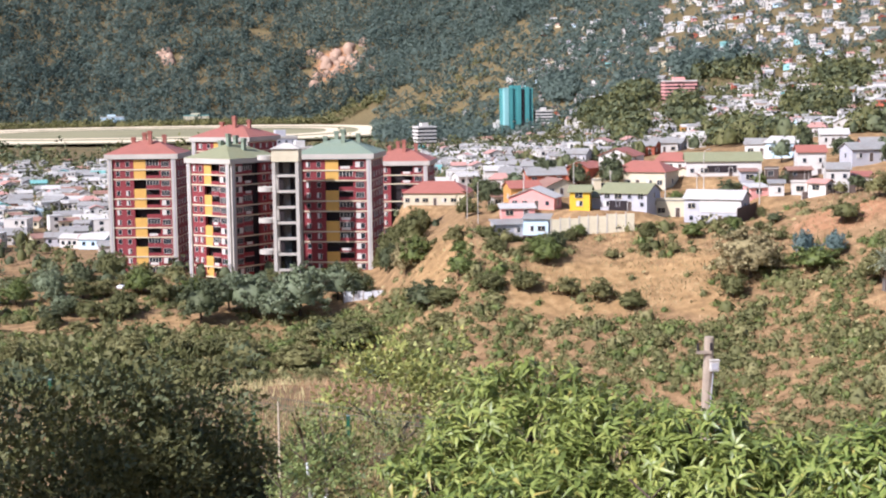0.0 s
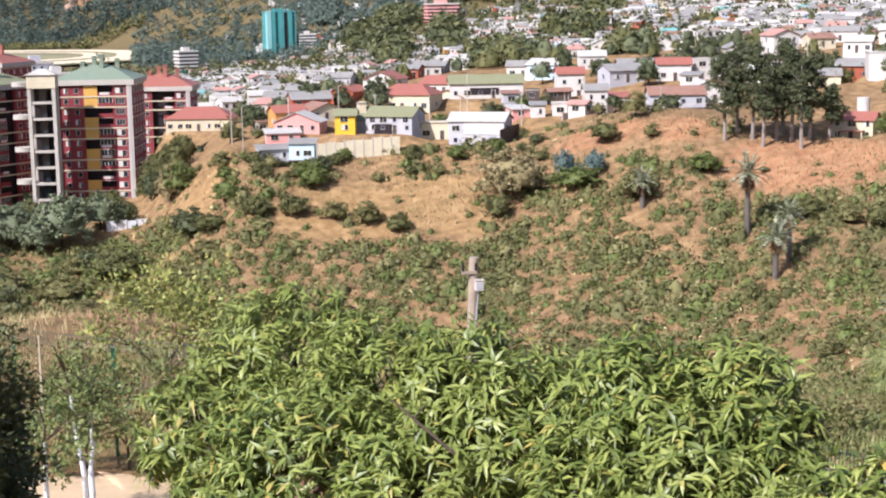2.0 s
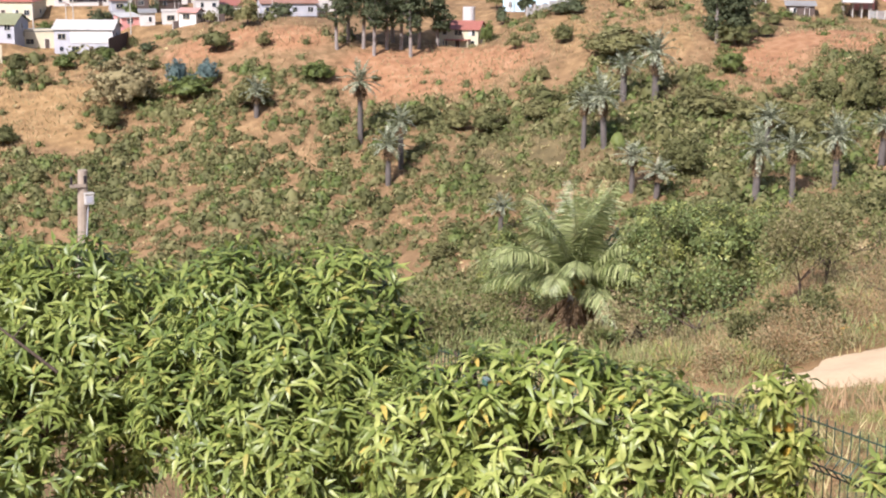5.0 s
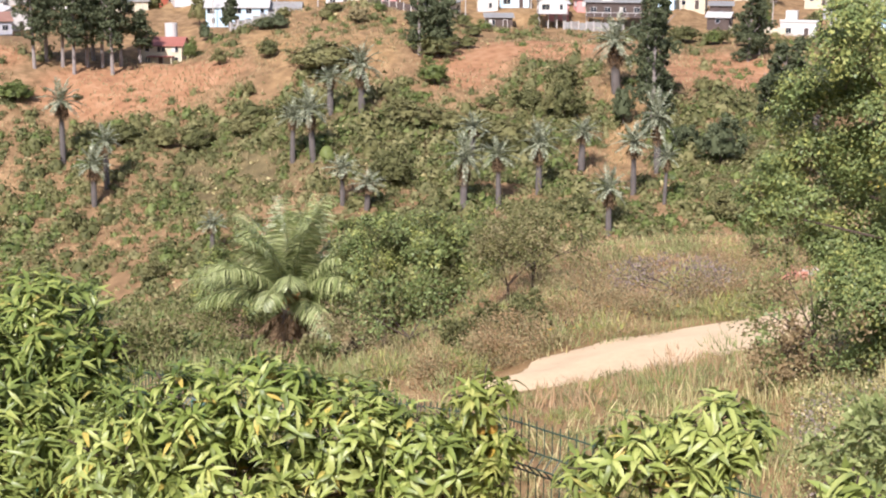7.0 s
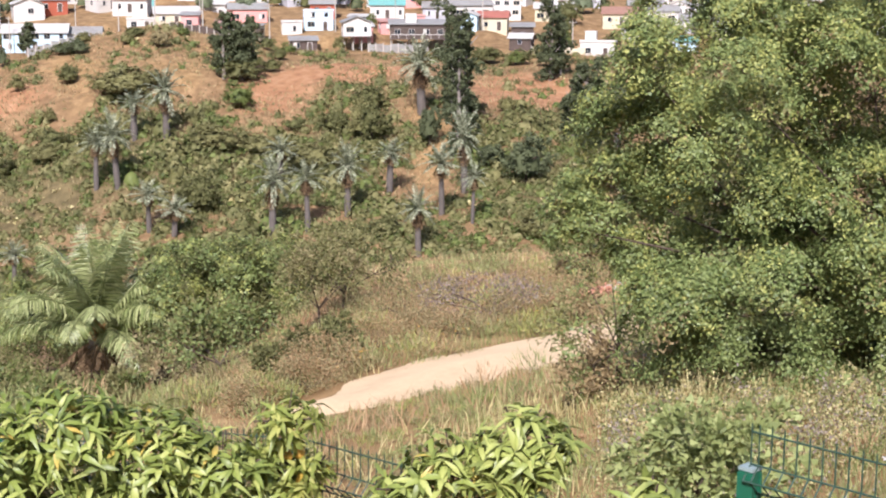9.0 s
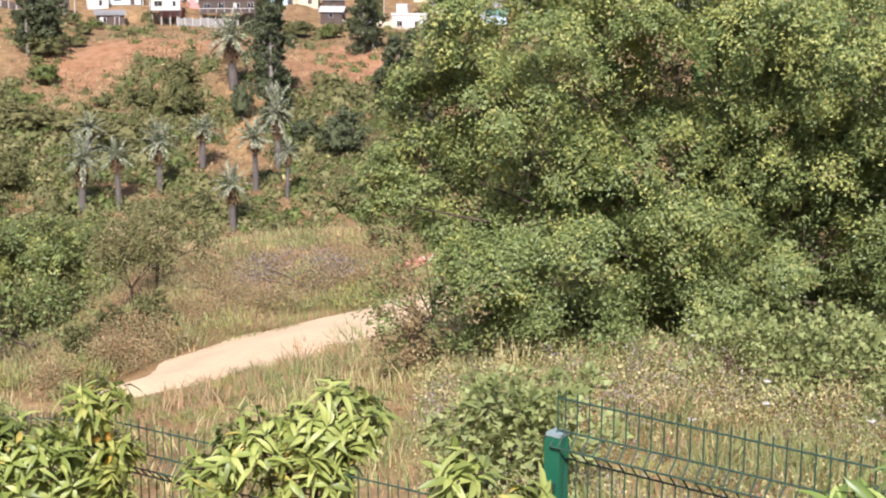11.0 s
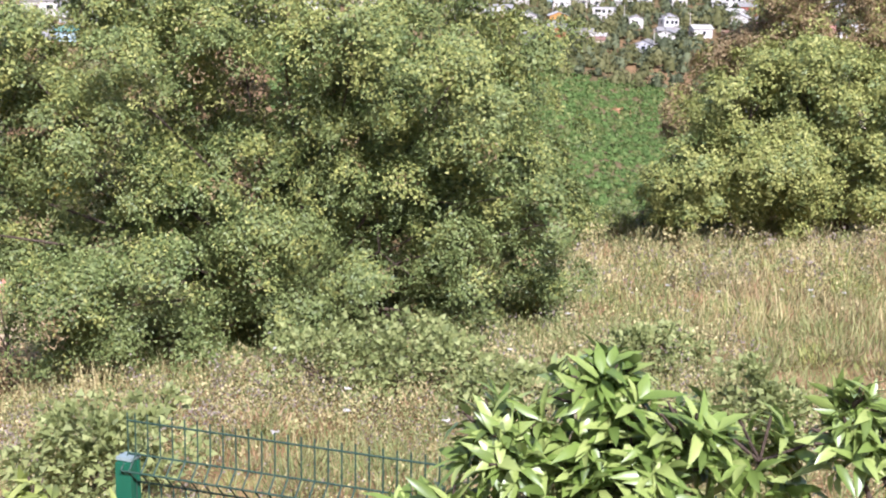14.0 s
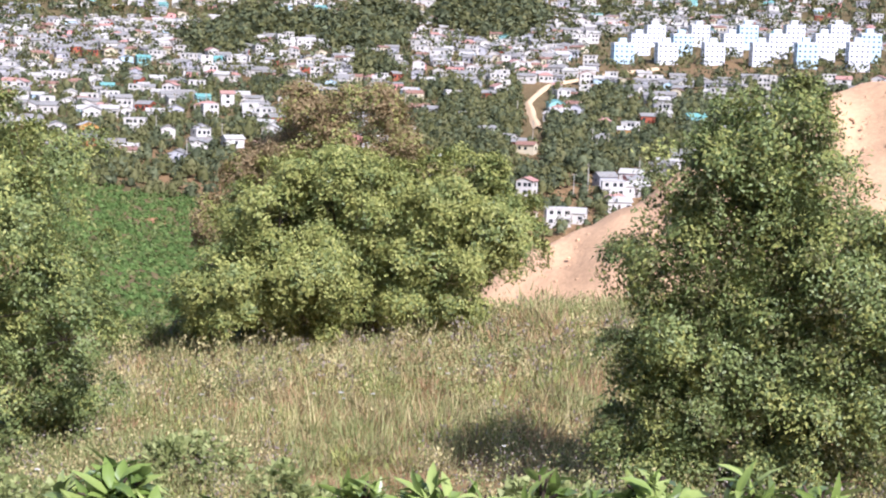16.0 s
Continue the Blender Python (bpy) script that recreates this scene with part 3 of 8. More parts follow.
def ball(n):
    return unit(RNG.normal(size=(n, 3)))


def clumps(radii, count, each, clump, centre=(0, 0, 0), lower=-0.35, lump=0.25, shell=0.72):
    """Places and outward ways of leaves: clumps spread over an uneven ellipsoid."""
    d = ball(count * 3)
    d = d[d[:, 2] > lower][:count]
    seed = float(RNG.uniform(0, 99))
    bulge = 1 + lump * 2 * (fbm(d[:, 0] * 1.6 + seed, d[:, 1] * 1.6 + d[:, 2] * 1.3, 4) - 0.5) * 2
    c = d * np.array(radii) * (bulge * RNG.uniform(shell, 1.0, len(d)))[:, None]
    o = ball(len(c) * each)
    p = np.repeat(c, each, 0) + o * clump * RNG.uniform(0.3, 1.0, (len(o), 1)) * np.array([1, 1, 0.8])
    w = unit(o * 0.9 + np.repeat(unit(c), each, 0) * 0.8 + RNG.normal(size=o.shape) * 0.45)
    return p + np.array(centre), w


def place_matrix(p, yaw=0.0, s=1.0):
    return Matrix.Translation(p) @ pose(0, 0, 0, 0, 0, yaw) @ Matrix.Diagonal((s, s, s, 1))


# ---- the ground: one sheet to the horizon ----
def build_ground():
    az = np.concatenate([np.arange(-18, 106, 0.3), np.arange(106, 342, 4.0)])
    r = rings()
    A, D = np.meshgrid(az, r, indexing="ij")
    z = land(A, D)
    x, y = D * np.sin(np.radians(A)), D * np.cos(np.radians(A))
    na, nr = A.shape
    idx = np.arange(na * nr).reshape(na, nr)
    nxt = np.roll(idx, -1, 0)
    q = np.stack([idx[:, :-1], idx[:, 1:], nxt[:, 1:], nxt[:, :-1]], -1).reshape(-1, 4)[:, ::-1]
    me = array_mesh("ground", np.stack([x, y, z], -1).reshape(-1, 3), q, [M_GROUND], smooth=True)
    zone = np.zeros((na, nr, 4), np.float32)
    zone[..., 3] = 1
    Am = (A + 180) % 360 - 180
    n1, n2 = fbm(x / 22, y / 22, 21), fbm(x / 60, y / 60, 31)
    hill = np.clip((D - 60) / 40, 0, 1) * np.clip((460 - D) / 60, 0, 1)
    zone[..., 0] = 0.35 + 0.5 * (n1 - 0.4)
    zone[..., 2] = np.where(D < 60, 0.25, 0.1) + 0.5 * (n2 - 0.5)
    far = np.clip((D - 480) / 100, 0, 1)
    zone[..., 2] += far * 0.38 + np.clip((D - 850) / 100, 0, 1) * 0.25
    slope = np.clip((D - 150) / 30, 0, 1) * np.clip((318 - D) / 40, 0, 1)
    zone[..., 2] += slope * 0.08
    zone[..., 0] -= slope * 0.15
    zone[..., 0] -= far * 0.25
    woods = np.clip((D - 1950) / 100, 0, 1) * np.clip((9 - Am) / 3, 0, 1)
    zone[..., 2] += woods * 0.5
    for b, dd, wx, wy, kind, s in PATCHES:
        px, py = dd * math.sin(radians(b)), dd * math.cos(radians(b))
        u = (x - px) * math.cos(radians(b)) - (y - py) * math.sin(radians(b))
        v = (x - px) * math.sin(radians(b)) + (y - py) * math.cos(radians(b))
        k = s * np.clip(1.5 - np.sqrt((u / wx) ** 2 + (v / wy) ** 2) + 0.6 * (n1 - 0.5), 0, 1)
        for c in range(3):
            zone[..., c] = zone[..., c] * (1 - k) + (k if c == kind else 0) * k
    att = me.color_attributes.new("zones", "FLOAT_COLOR", "POINT")
    att.data.foreach_set("color", np.clip(zone, 0, 1).ravel())
    tagged(new("ground", me), "dry brown hill ground with grass, bare earth and ravine", "ground", kind="structure")


build_ground()


# ---- apartment towers ----
STOREY = 2.62


def lattice(xs, zs, cell):
    """One connected shell in the xz plane: cell(i, j) gives each field's depth and material; steps are closed by sides."""
    s, ids = Shape(), {}
    def vert(x, y, z):
        key = (round(x, 4), round(y, 4), round(z, 4))
        if key not in ids:
            ids[key] = len(s.v)
            s.v.append((x, y, z))
        return ids[key]
    def face(a, b, c, d, mat):
        s.f.append((vert(*a), vert(*b), vert(*c), vert(*d)))
        s.m.append(s.slot(mat))
    nx, nz = len(xs) - 1, len(zs) - 1
    get = lambda i, j: cell(i, j) if 0 <= i < nx and 0 <= j < nz else (0.02, None)
    for i in range(nx):
        for j in range(nz):
            y, mat = get(i, j)
            x0, x1, z0, z1 = xs[i], xs[i + 1], zs[j], zs[j + 1]
            face((x0, y, z0), (x1, y, z0), (x1, y, z1), (x0, y, z1), mat)
            for (di, dj, p, q) in ((-1, 0, (x0, z0), (x0, z1)), (1, 0, (x1, z1), (x1, z0)), (0, -1, (x1, z0), (x0, z0)), (0, 1, (x0, z1), (x1, z1))):
                yo, mo = get(i + di, j + dj)
                if yo > y + 1e-4:
                    face((p[0], y, p[1]), (q[0], y, q[1]), (q[0], yo, q[1]), (p[0], yo, p[1]), mat)
    return s


def window_mesh(w, h, frame_mat, panes=2, curtain=False):
    t = 0.055
    xs = [-w / 2 - t, -w / 2]
    for i in range(1, panes):
        x = -w / 2 + w * i / panes
        xs += [x - t / 2, x + t / 2]
    xs += [w / 2, w / 2 + t]
    zs = [-h / 2 - t, -h / 2, h / 2, h / 2 + t]
    def cell(i, j):
        if j == 0:
            return -0.14, frame_mat
        if j == 2 or i % 2 == 0:
            return -0.1, frame_mat
        return -0.04, M_WHITE if curtain and i < len(xs) / 2 - 1 else M_GLASS
    return lattice(xs, zs, cell).mesh("window")


def curtain_mesh(w, h):
    """Window with a pale curtain drawn across one half."""
    return window_mesh(w, h, M_WHITE, 2, True)


W_SMALL, W_SMALL2 = window_mesh(0.95, 1.25, M_WHITE, 1), curtain_mesh(0.95, 1.25)
W_WIDE, W_WIDE2 = window_mesh(2.1, 1.35, M_WHITE, 3), curtain_mesh(2.1, 1.35)


def facade(tower, length, storeys, base, m, rnd, flip=False, stripe=True):
    """One street face: wall piers, deep loggias, ochre panels, bands and windows. Local x along the wall, outward -y."""
    top = base + storeys * STOREY
    col = 1.25
    mirror = Matrix.Diagonal((-1, 1, 1, 1)) if flip else Matrix.Identity(4)
    mm = m @ mirror
    inner = length - 2 * col
    x0 = -length / 2 + col
    a, b, c = x0 + inner * 0.36, x0 + inner * 0.57, x0 + inner * 0.79
    part("wall", Shape().box(x0, a, 0, 0.9, base - 8, top, M_RED), tower, m=mm)
    part("wall", Shape().box(c, -x0, 0, 0.9, base - 8, top, M_RED), tower, m=mm)
    # loggia back is near-black, so its shade lies in the colour
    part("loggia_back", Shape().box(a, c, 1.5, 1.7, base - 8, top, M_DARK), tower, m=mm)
    for sx in (-1, 1):
        p = Shape()
        p.box(sx * (length / 2 - col / 2) - col / 2, sx * (length / 2 - col / 2) + col / 2, -0.5, 0.6, base - 9, top + 0.2, M_CONC)
        p.box(sx * (length / 2 - col / 2) - 0.12, sx * (length / 2 - col / 2) + 0.12, -0.62, -0.5, base - 9, top, M_GREY)
        part("column", p, tower, m=mm)
    for k in range(storeys):
        z = base + k * STOREY
        j = (storeys - 1 - k) % 3
        if stripe and j != 2:
            y = Shape()
            y.box(a + 0.05, b - 0.1, -0.02, 0.25, z, z + STOREY, M_OCHRE)
            part("panel", y, tower, m=mm)
        if j in (1, 2):
            s = Shape()
            s.box(x0, -x0, -0.22, 0.05, z + STOREY - 0.22, z + STOREY + 0.1, M_CREAM)
            part("band", s, tower, m=mm)
        bal = Shape()
        bal.box(b, c, -0.15, 0.05, z - 0.1, z + 0.95, M_RED)
        bal.box(b, c, -0.15, 1.5, z - 0.2, z - 0.05, M_CONC)
        if rnd.random() < 0.45:
            bal.box(b + 0.1, c - 0.1, 0.1, 0.16, z + 0.95, z + 2.2, M_GLASS)
            for i in range(5):
                x = b + 0.1 + (c - b - 0.2) * i / 4
                bal.box(x - 0.05, x + 0.05, 0.04, 0.1, z + 0.95, z + 2.25, M_WHITE)
        if rnd.random() < 0.3:
            bal.box(b + 0.5, c - 0.8, -0.2, -0.16, z + 0.35, z + 1.0, M_WHITE)
        part("balcony", bal, tower, m=mm)
        zc = z + 1.45
        for f in (0.27, 0.72):
            part("window", W_SMALL2 if rnd.random() < 0.5 else W_SMALL, tower, m=mm @ Matrix.Translation((x0 + (a - x0) * f, 0, zc)))
        part("window", W_WIDE2 if rnd.random() < 0.5 else W_WIDE, tower, m=mm @ Matrix.Translation(((c - x0) / 2, 0, zc)))


def side_wall(tower, length, storeys, base, m, rnd, seen=True):
    top = base + storeys * STOREY
    wall = Shape()
    wall.box(-length / 2 + 0.6, length / 2 - 0.6, 0, 0.4, base - 8, top, M_RED)
    part("wall", wall, tower, m=m)
    for k in range(storeys):
        z = base + k * STOREY
        if k % 3 != 1:
            s = Shape()
            s.box(-length / 2 + 0.6, length / 2 - 0.6, -0.2, 0.05, z + STOREY - 0.2, z + STOREY + 0.05, M_CREAM)
            part("band", s, tower, m=m)
        for f in (-0.32, -0.1, 0.12, 0.34) if seen else ():
            part("window", (W_SMALL, W_SMALL2, W_WIDE)[rnd.randrange(3)], tower, m=m @ Matrix.Translation((length * f, 0, z + 1.4)))


def apartment_tower(p, yaw, w, d, storeys, base, roof_mat, label, seed, corner=False, stripe=True):
    """yaw: bearing that the main face looks to."""
    rnd = random.Random(seed)
    t = thing("apartment_tower", Matrix.Translation(p) @ pose(0, 0, 0, 0, 0, 180 - yaw), label, "apartment building", "apartment towers on the hillside")
    top = base + storeys * STOREY
    core = Shape()
    # core seen through the loggias: shade put into its near-black colour
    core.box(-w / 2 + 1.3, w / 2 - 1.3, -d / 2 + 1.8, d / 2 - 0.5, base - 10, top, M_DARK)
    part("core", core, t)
    facade(t, w, storeys, base, Matrix.Translation((0, -d / 2, 0)), rnd, False, stripe)
    east = Matrix.Translation((w / 2, 0, 0)) @ pose(0, 0, 0, 0, 0, 90)
    if corner:
        facade(t, d, storeys, base, east, rnd, True, False)
    else:
        side_wall(t, d, storeys, base, east, rnd)
    side_wall(t, d, storeys, base, Matrix.Translation((-w / 2, 0, 0)) @ pose(0, 0, 0, 0, 0, -90), rnd, False)
    side_wall(t, w, storeys, base, Matrix.Translation((0, d / 2, 0)) @ pose(0, 0, 0, 0, 0, 180), rnd, False)
    eave = Shape()
    eave.box(-w / 2 - 0.7, w / 2 + 0.7, -d / 2 - 0.7, d / 2 + 0.7, top + 0.2, top + 1.5, M_CONC)
    part("eave", eave, t)
    roof = part("roof", Shape().hip(w + 1.2, d + 1.2, top + 1.5, 3.4, 0.1, roof_mat, 0.25), t)
    dark = M_ROOFGREEN2 if roof_mat is not M_ROOFRED else M_ROOFRED
    for x, y, h in ((-w * 0.2, -1.0, 5.6), (w * 0.06, -2.2, 7.4), (w * 0.24, 0.5, 6.2), (-w * 0.08, 2.5, 6.8)):
        ch = Shape()
        ch.box(x - 0.5, x + 0.5, y - 0.5, y + 0.5, top + 1.6, top + h, dark)
        ch.box(x - 0.7, x + 0.7, y - 0.7, y + 0.7, top + h - 0.5, top + h - 0.25, dark)
        ch.box(x - 0.62, x + 0.62, y - 0.62, y + 0.62, top + h, top + h + 0.2, dark)
        part("chimney", ch, roof)
    return t


def stair_tower(p, yaw, base, height):
    """Open concrete lift and stair frame with curved landings between the blocks."""
    t = thing("stair_tower", Matrix.Translation(p) @ pose(0, 0, 0, 0, 0, 180 - yaw), "grey concrete open stair and lift tower with landings", "stair tower")
    for x in (-2.9, 2.9):
        for y in (-2.2, 2.2):
            part("column", Shape().box(x - 0.42, x + 0.42, y - 0.45, y + 0.45, base - 8, base + height, M_CONC), t)
    k = 0
    z = base
    while z < base + height - 2:
        part("beam", Shape().box(-2.4, 2.4, -2.45, -1.9, z, z + 0.6, M_CONC).box(-2.35, 2.35, -1.9, 2.2, z + 0.1, z + 0.35, M_CONC), t)
        if k % 2 == 0:
            part("landing", Shape().tube((-5.0, -0.4, z + 0.3), (-5.0, -0.4, z + 1.4), 2.3, 2.3, M_CONC, 18).box(-5.2, -2.9, -1.2, 2.0, z + 0.3, z + 0.6, M_CONC), t)
        z += STOREY * 1.5
        k += 1
    # near-black back sheet gives the open frame its inner shade as colour
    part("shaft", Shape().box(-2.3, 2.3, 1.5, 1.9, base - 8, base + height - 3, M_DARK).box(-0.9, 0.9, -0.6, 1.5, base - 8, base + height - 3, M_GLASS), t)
    head = Shape().box(-3.4, 3.4, -2.8, 2.8, base + height - 3.2, base + height - 0.2, M_CREAM)
    head.hip(7.2, 6.0, base + height, 1.4, 0.2, M_CONC, 0.2)
    part("head", head, t)
    return t


def tower_at(az, dist, top_el, storeys, **kw):
    """Stands so that its eave lies at the given elevation from the terrace."""
    p = Vector((dist * math.sin(radians(az)), dist * math.cos(radians(az)), 0))
    base = EYE + dist * math.tan(radians(top_el)) - storeys * STOREY - 0.9
    return apartment_tower(p, storeys=storeys, base=base, **kw)


tower_at(-0.75, 405, -2.62, 12, yaw=190, w=19.3, d=19, roof_mat=M_ROOFGREEN2, label="red apartment tower with ochre panels and verdigris hipped roof", seed=1)
tower_at(-4.72, 405, -2.72, 12, yaw=221, w=15.5, d=17, roof_mat=M_ROOFGREEN, label="red apartment tower with ochre panels and mossy green roof", seed=2, corner=True)
tower_at(-7.75, 432, -2.5, 12, yaw=186, w=18.6, d=16, roof_mat=M_ROOFRED, label="red apartment tower with ochre panels and faded red roof", seed=3)
tower_at(-4.6, 470, -1.95, 13, yaw=205, w=19, d=18, roof_mat=M_ROOFRED, label="red apartment tower with red hipped roof behind others", seed=4)
tower_at(1.5, 470, -2.92, 9, yaw=190, w=18, d=17, roof_mat=M_ROOFRED, label="lower red apartment block with bright red roof", seed=5, stripe=False)
_p = Vector((388 * math.sin(radians(-2.75)), 388 * math.cos(radians(-2.75)), 0))
stair_tower(_p, 186, EYE - 50.5, 34.5)


# ---- houses on the ridge ----
W_HOUSE = [window_mesh(1.2, 1.1, M_WHITE, 2), window_mesh(1.6, 1.1, M_CREAM, 2), window_mesh(0.8, 0.9, M_GREY, 1), curtain_mesh(1.3, 1.1)]
DOOR = lattice([-0.55, -0.45, 0.45, 0.55], [0, 2.0, 2.1], lambda i, j: (-0.03, M_DARKWOOD) if i == 1 and j == 0 else (-0.08, M_WHITE)).mesh("door")


def house_body(s, w, d, h, style, rise, wall):
    """Walls with gable ends, for a house whose front looks to -y."""
    s.box(-w / 2, w / 2, -d / 2, d / 2, -1.5, h, wall)
    if style == "gable_x":
        s.add([(x, y, z) for x in (-w / 2, w / 2) for y, z in ((-d / 2, h), (d / 2, h), (0, h + rise))], [(0, 1, 2), (3, 5, 4), (0, 2, 5, 3), (1, 4, 5, 2)], wall)
    elif style == "gable_y":
        s.add([(x, y, z) for y in (-d / 2, d / 2) for x, z in ((-w / 2, h), (w / 2, h), (0, h + rise))], [(0, 2, 1), (3, 4, 5), (0, 3, 5, 2), (1, 2, 5, 4)], wall)
    elif style == "shed":
        s.add([(x, y, z) for x in (-w / 2, w / 2) for y, z in ((-d / 2, h), (d / 2, h), (d / 2, h + rise))], [(0, 1, 2), (3, 5, 4), (0, 2, 5, 3), (1, 4, 5, 2)], wall)


def house_parts(t, w, h, d, style, wall, roof, rnd, legs=0.0, floors=1, detail=True):
    rise = {"gable_x": d * 0.2, "gable_y": w * 0.2, "shed": d * 0.14, "hip": d * 0.22, "flat": 0.0}[style]
    body = Shape()
    house_body(body, w, d, h, style, rise, wall)
    if legs:
        body = Shape()
        house_body(body, w, d, h, style, rise, wall)
        body.v = [(x, y, max(z, -0.15)) for x, y, z in body.v]
    part("wall", body, t)
    r = Shape()
    over = 0.45
    if style == "gable_x":
        r.gable(w, d, h + 0.03, rise, over, roof)
    elif style == "gable_y":
        r.gable(w, d, h + 0.03, rise, over, roof, along="y")
    elif style == "shed":
        r.shed(w, d, h + 0.03, rise, over, roof)
    elif style == "hip":
        r.hip(w, d, h + 0.02, rise, over, roof, 0.5)
    else:
        r.box(-w / 2 - 0.15, w / 2 + 0.15, -d / 2 - 0.15, d / 2 + 0.15, h, h + 0.2, roof)
        r.box(-w / 2 - 0.15, w / 2 + 0.15, -d / 2 - 0.15, -d / 2, h + 0.2, h + 0.55, wall)
    part("roof", r, t)
    if legs:
        for i in range(4):
            x = -w / 2 + 0.25 + (w - 0.5) * i / 3
            for y in (-d / 2 + 0.2, d / 2 - 0.3):
                part("leg", Shape().box(x - 0.14, x + 0.14, y - 0.14, y + 0.14, -legs - 2.5, -0.1, M_CONC if legs > 2 else M_DARKWOOD), t)
        rail = Shape().box(-w / 2 - 0.1, w / 2 + 0.1, -d / 2 - 1.3, -d / 2, -0.15, 0.0, M_DARKWOOD)
        rail.box(-w / 2 - 0.1, w / 2 + 0.1, -d / 2 - 1.3, -d / 2 - 1.24, 0.85, 0.95, M_WHITE)
        for i in range(8):
            x = -w / 2 + w * i / 7
            rail.box(x - 0.04, x + 0.04, -d / 2 - 1.3, -d / 2 - 1.24, 0, 0.9, M_WHITE)
        part("balcony", rail, t)
    if not detail:
        return
    for k in range(floors):
        zc = 1.45 + k * 2.6
        if zc + 0.6 > h:
            zc = h - 0.75
        n = max(1, int(w / 2.6))
        for i in range(n):
            x = -w / 2 + w * (i + 0.5) / n + rnd.uniform(-0.25, 0.25)
            if k == 0 and i == n // 2 and n > 1 and not legs:
                part("door", DOOR, t, m=Matrix.Translation((x, -d / 2, 0.02)))
            else:
                part("window", rnd.choice(W_HOUSE), t, m=Matrix.Translation((x, -d / 2, zc)))
        for i in range(1):
            y = rnd.uniform(-0.2, 0.2) * d
            part("window", rnd.choice(W_HOUSE), t, m=Matrix.Translation((w / 2, y, zc)) @ pose(0, 0, 0, 0, 0, 90))
            part("window", rnd.choice(W_HOUSE), t, m=Matrix.Translation((-w / 2, y, zc)) @ pose(0, 0, 0, 0, 0, -90))


def build_lots():
    rnd = random.Random(3)
    for az, d, z, w, h, deep, turn, style, wall, roof, label, legs, floors in LOTS:
        dd = d + deep / 2
        p = Vector((dd * math.sin(radians(az)), dd * math.cos(radians(az)), z + EYE))
        t = thing("house", Matrix.Translation(p) @ pose(0, 0, 0, 0, 0, -az + turn), label, "house", "houses along the ridge")
        house_parts(t, w, h, deep, style, wall, roof, rnd, legs, floors)
        if "water tank" in label or "roof room" in label:
            part("roof_room", Shape().box(-2.8, -0.4, -1.6, 1.2, h, h + 2.3, M_WHITE), t)
        if "stone-faced" in label:
            part("water_tank", Shape().tube((1.0, 2.0, 3), (1.0, 2.0, h + 4.2), 1.3, 1.3, M_WHITE, 14), t)
            part("porch", Shape().box(-2.6, 2.6, -6.0, -3.5, 2.2, 2.35, M_ROOFRED).box(-2.5, -2.3, -5.9, -5.7, -1, 2.2, M_CREAM).box(2.3, 2.5, -5.9, -5.7, -1, 2.2, M_CREAM), t)
        if "corner with white" in label:
            part("upper_cladding", Shape().box(-w / 2 + 3.5, w / 2 + 0.05, -deep / 2 - 0.12, -deep / 2, 2.7, h - 0.1, M_WHITE), t)
            part("side_fence", Shape().box(w / 2 + 0.5, w / 2 + 0.65, -deep / 2 - 6, deep, -3, 4.2, M_DARKWOOD), t)
        if "carport" in label:
            # near-black slab on the wall imitates the shade inside a carport
            part("carport_shade", Shape().box(-3.4, 1.2, -deep / 2 - 0.06, -deep / 2 + 0.5, -0.3, 2.2, M_DARK), t)
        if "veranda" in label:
            # only a near-black slab on the front, painted as veranda shade
            part("veranda", Shape().box(-4.0, 3.0, -deep / 2 - 0.06, -deep / 2 + 0.4, 0.9, 2.6, M_DARK), t)


build_lots()


def build_shacks():
    """Sheds and lean-tos crowded between the houses."""
    rnd = random.Random(5)
    walls = ((M_GREY, "grey"), (M_WHITE, "white"), (M_DARKWOOD, "brown plank"), (M_CREAM, "cream"), (M_PINK, "pink"))
    roofs = ((M_TIN, "tin"), (M_TINW, "pale sheet"), (M_ROOFRUST, "rusty sheet"), (M_ROOFFADED, "faded red"))
    for az, d, w, h, deep, turn, style, i, j in SHACKS:
        p = at(az, d, 0.25)
        t = thing("shed", Matrix.Translation(p) @ pose(0, 0, 0, 0, 0, -az + turn), "small %s shed with %s roof between the houses" % (walls[i][1], roofs[j][1]), "shed", "sheds along the ridge")
        house_parts(t, w, h, deep, style, walls[i][0], roofs[j][0], rnd)


build_shacks()


def panel_wall(az0, d0, el0, az1, d1, el1, n, h, mat, label):
    """Wall of concrete panels between posts, along a line."""
    a = Vector((d0 * math.sin(radians(az0)), d0 * math.cos(radians(az0)), EYE + d0 * math.tan(radians(el0))))
    b = Vector((d1 * math.sin(radians(az1)), d1 * math.cos(radians(az1)), EYE + d1 * math.tan(radians(el1))))
    yaw = math.degrees(math.atan2(b.y - a.y, b.x - a.x))
    t = thing("garden_wall", Matrix.Translation(a) @ pose(0, 0, 0, 0, 0, yaw), label, "wall")
    run = math.hypot(b.x - a.x, b.y - a.y)
    for i in range(n):
        x0, x1 = run * i / n, run * (i + 1) / n
        z = (b.z - a.z) * (i + 0.5) / n
        part("panel", Shape().box(x0 + 0.12, x1 - 0.12, -0.06, 0.06, z - 3.0, z + h + 0.15 * math.sin(i * 2.3), mat), t)
        part("post", Shape().box(x0 - 0.12, x0 + 0.12, -0.14, 0.14, z - 3.0, z + h + 0.25, M_CONC), t)


panel_wall(7.0, 329, -5.55, 10.1, 330, -5.3, 9, 2.4, M_CREAM, "beige concrete panel wall below the houses")
_wd = sight_d(0.2, -8.0, 220)
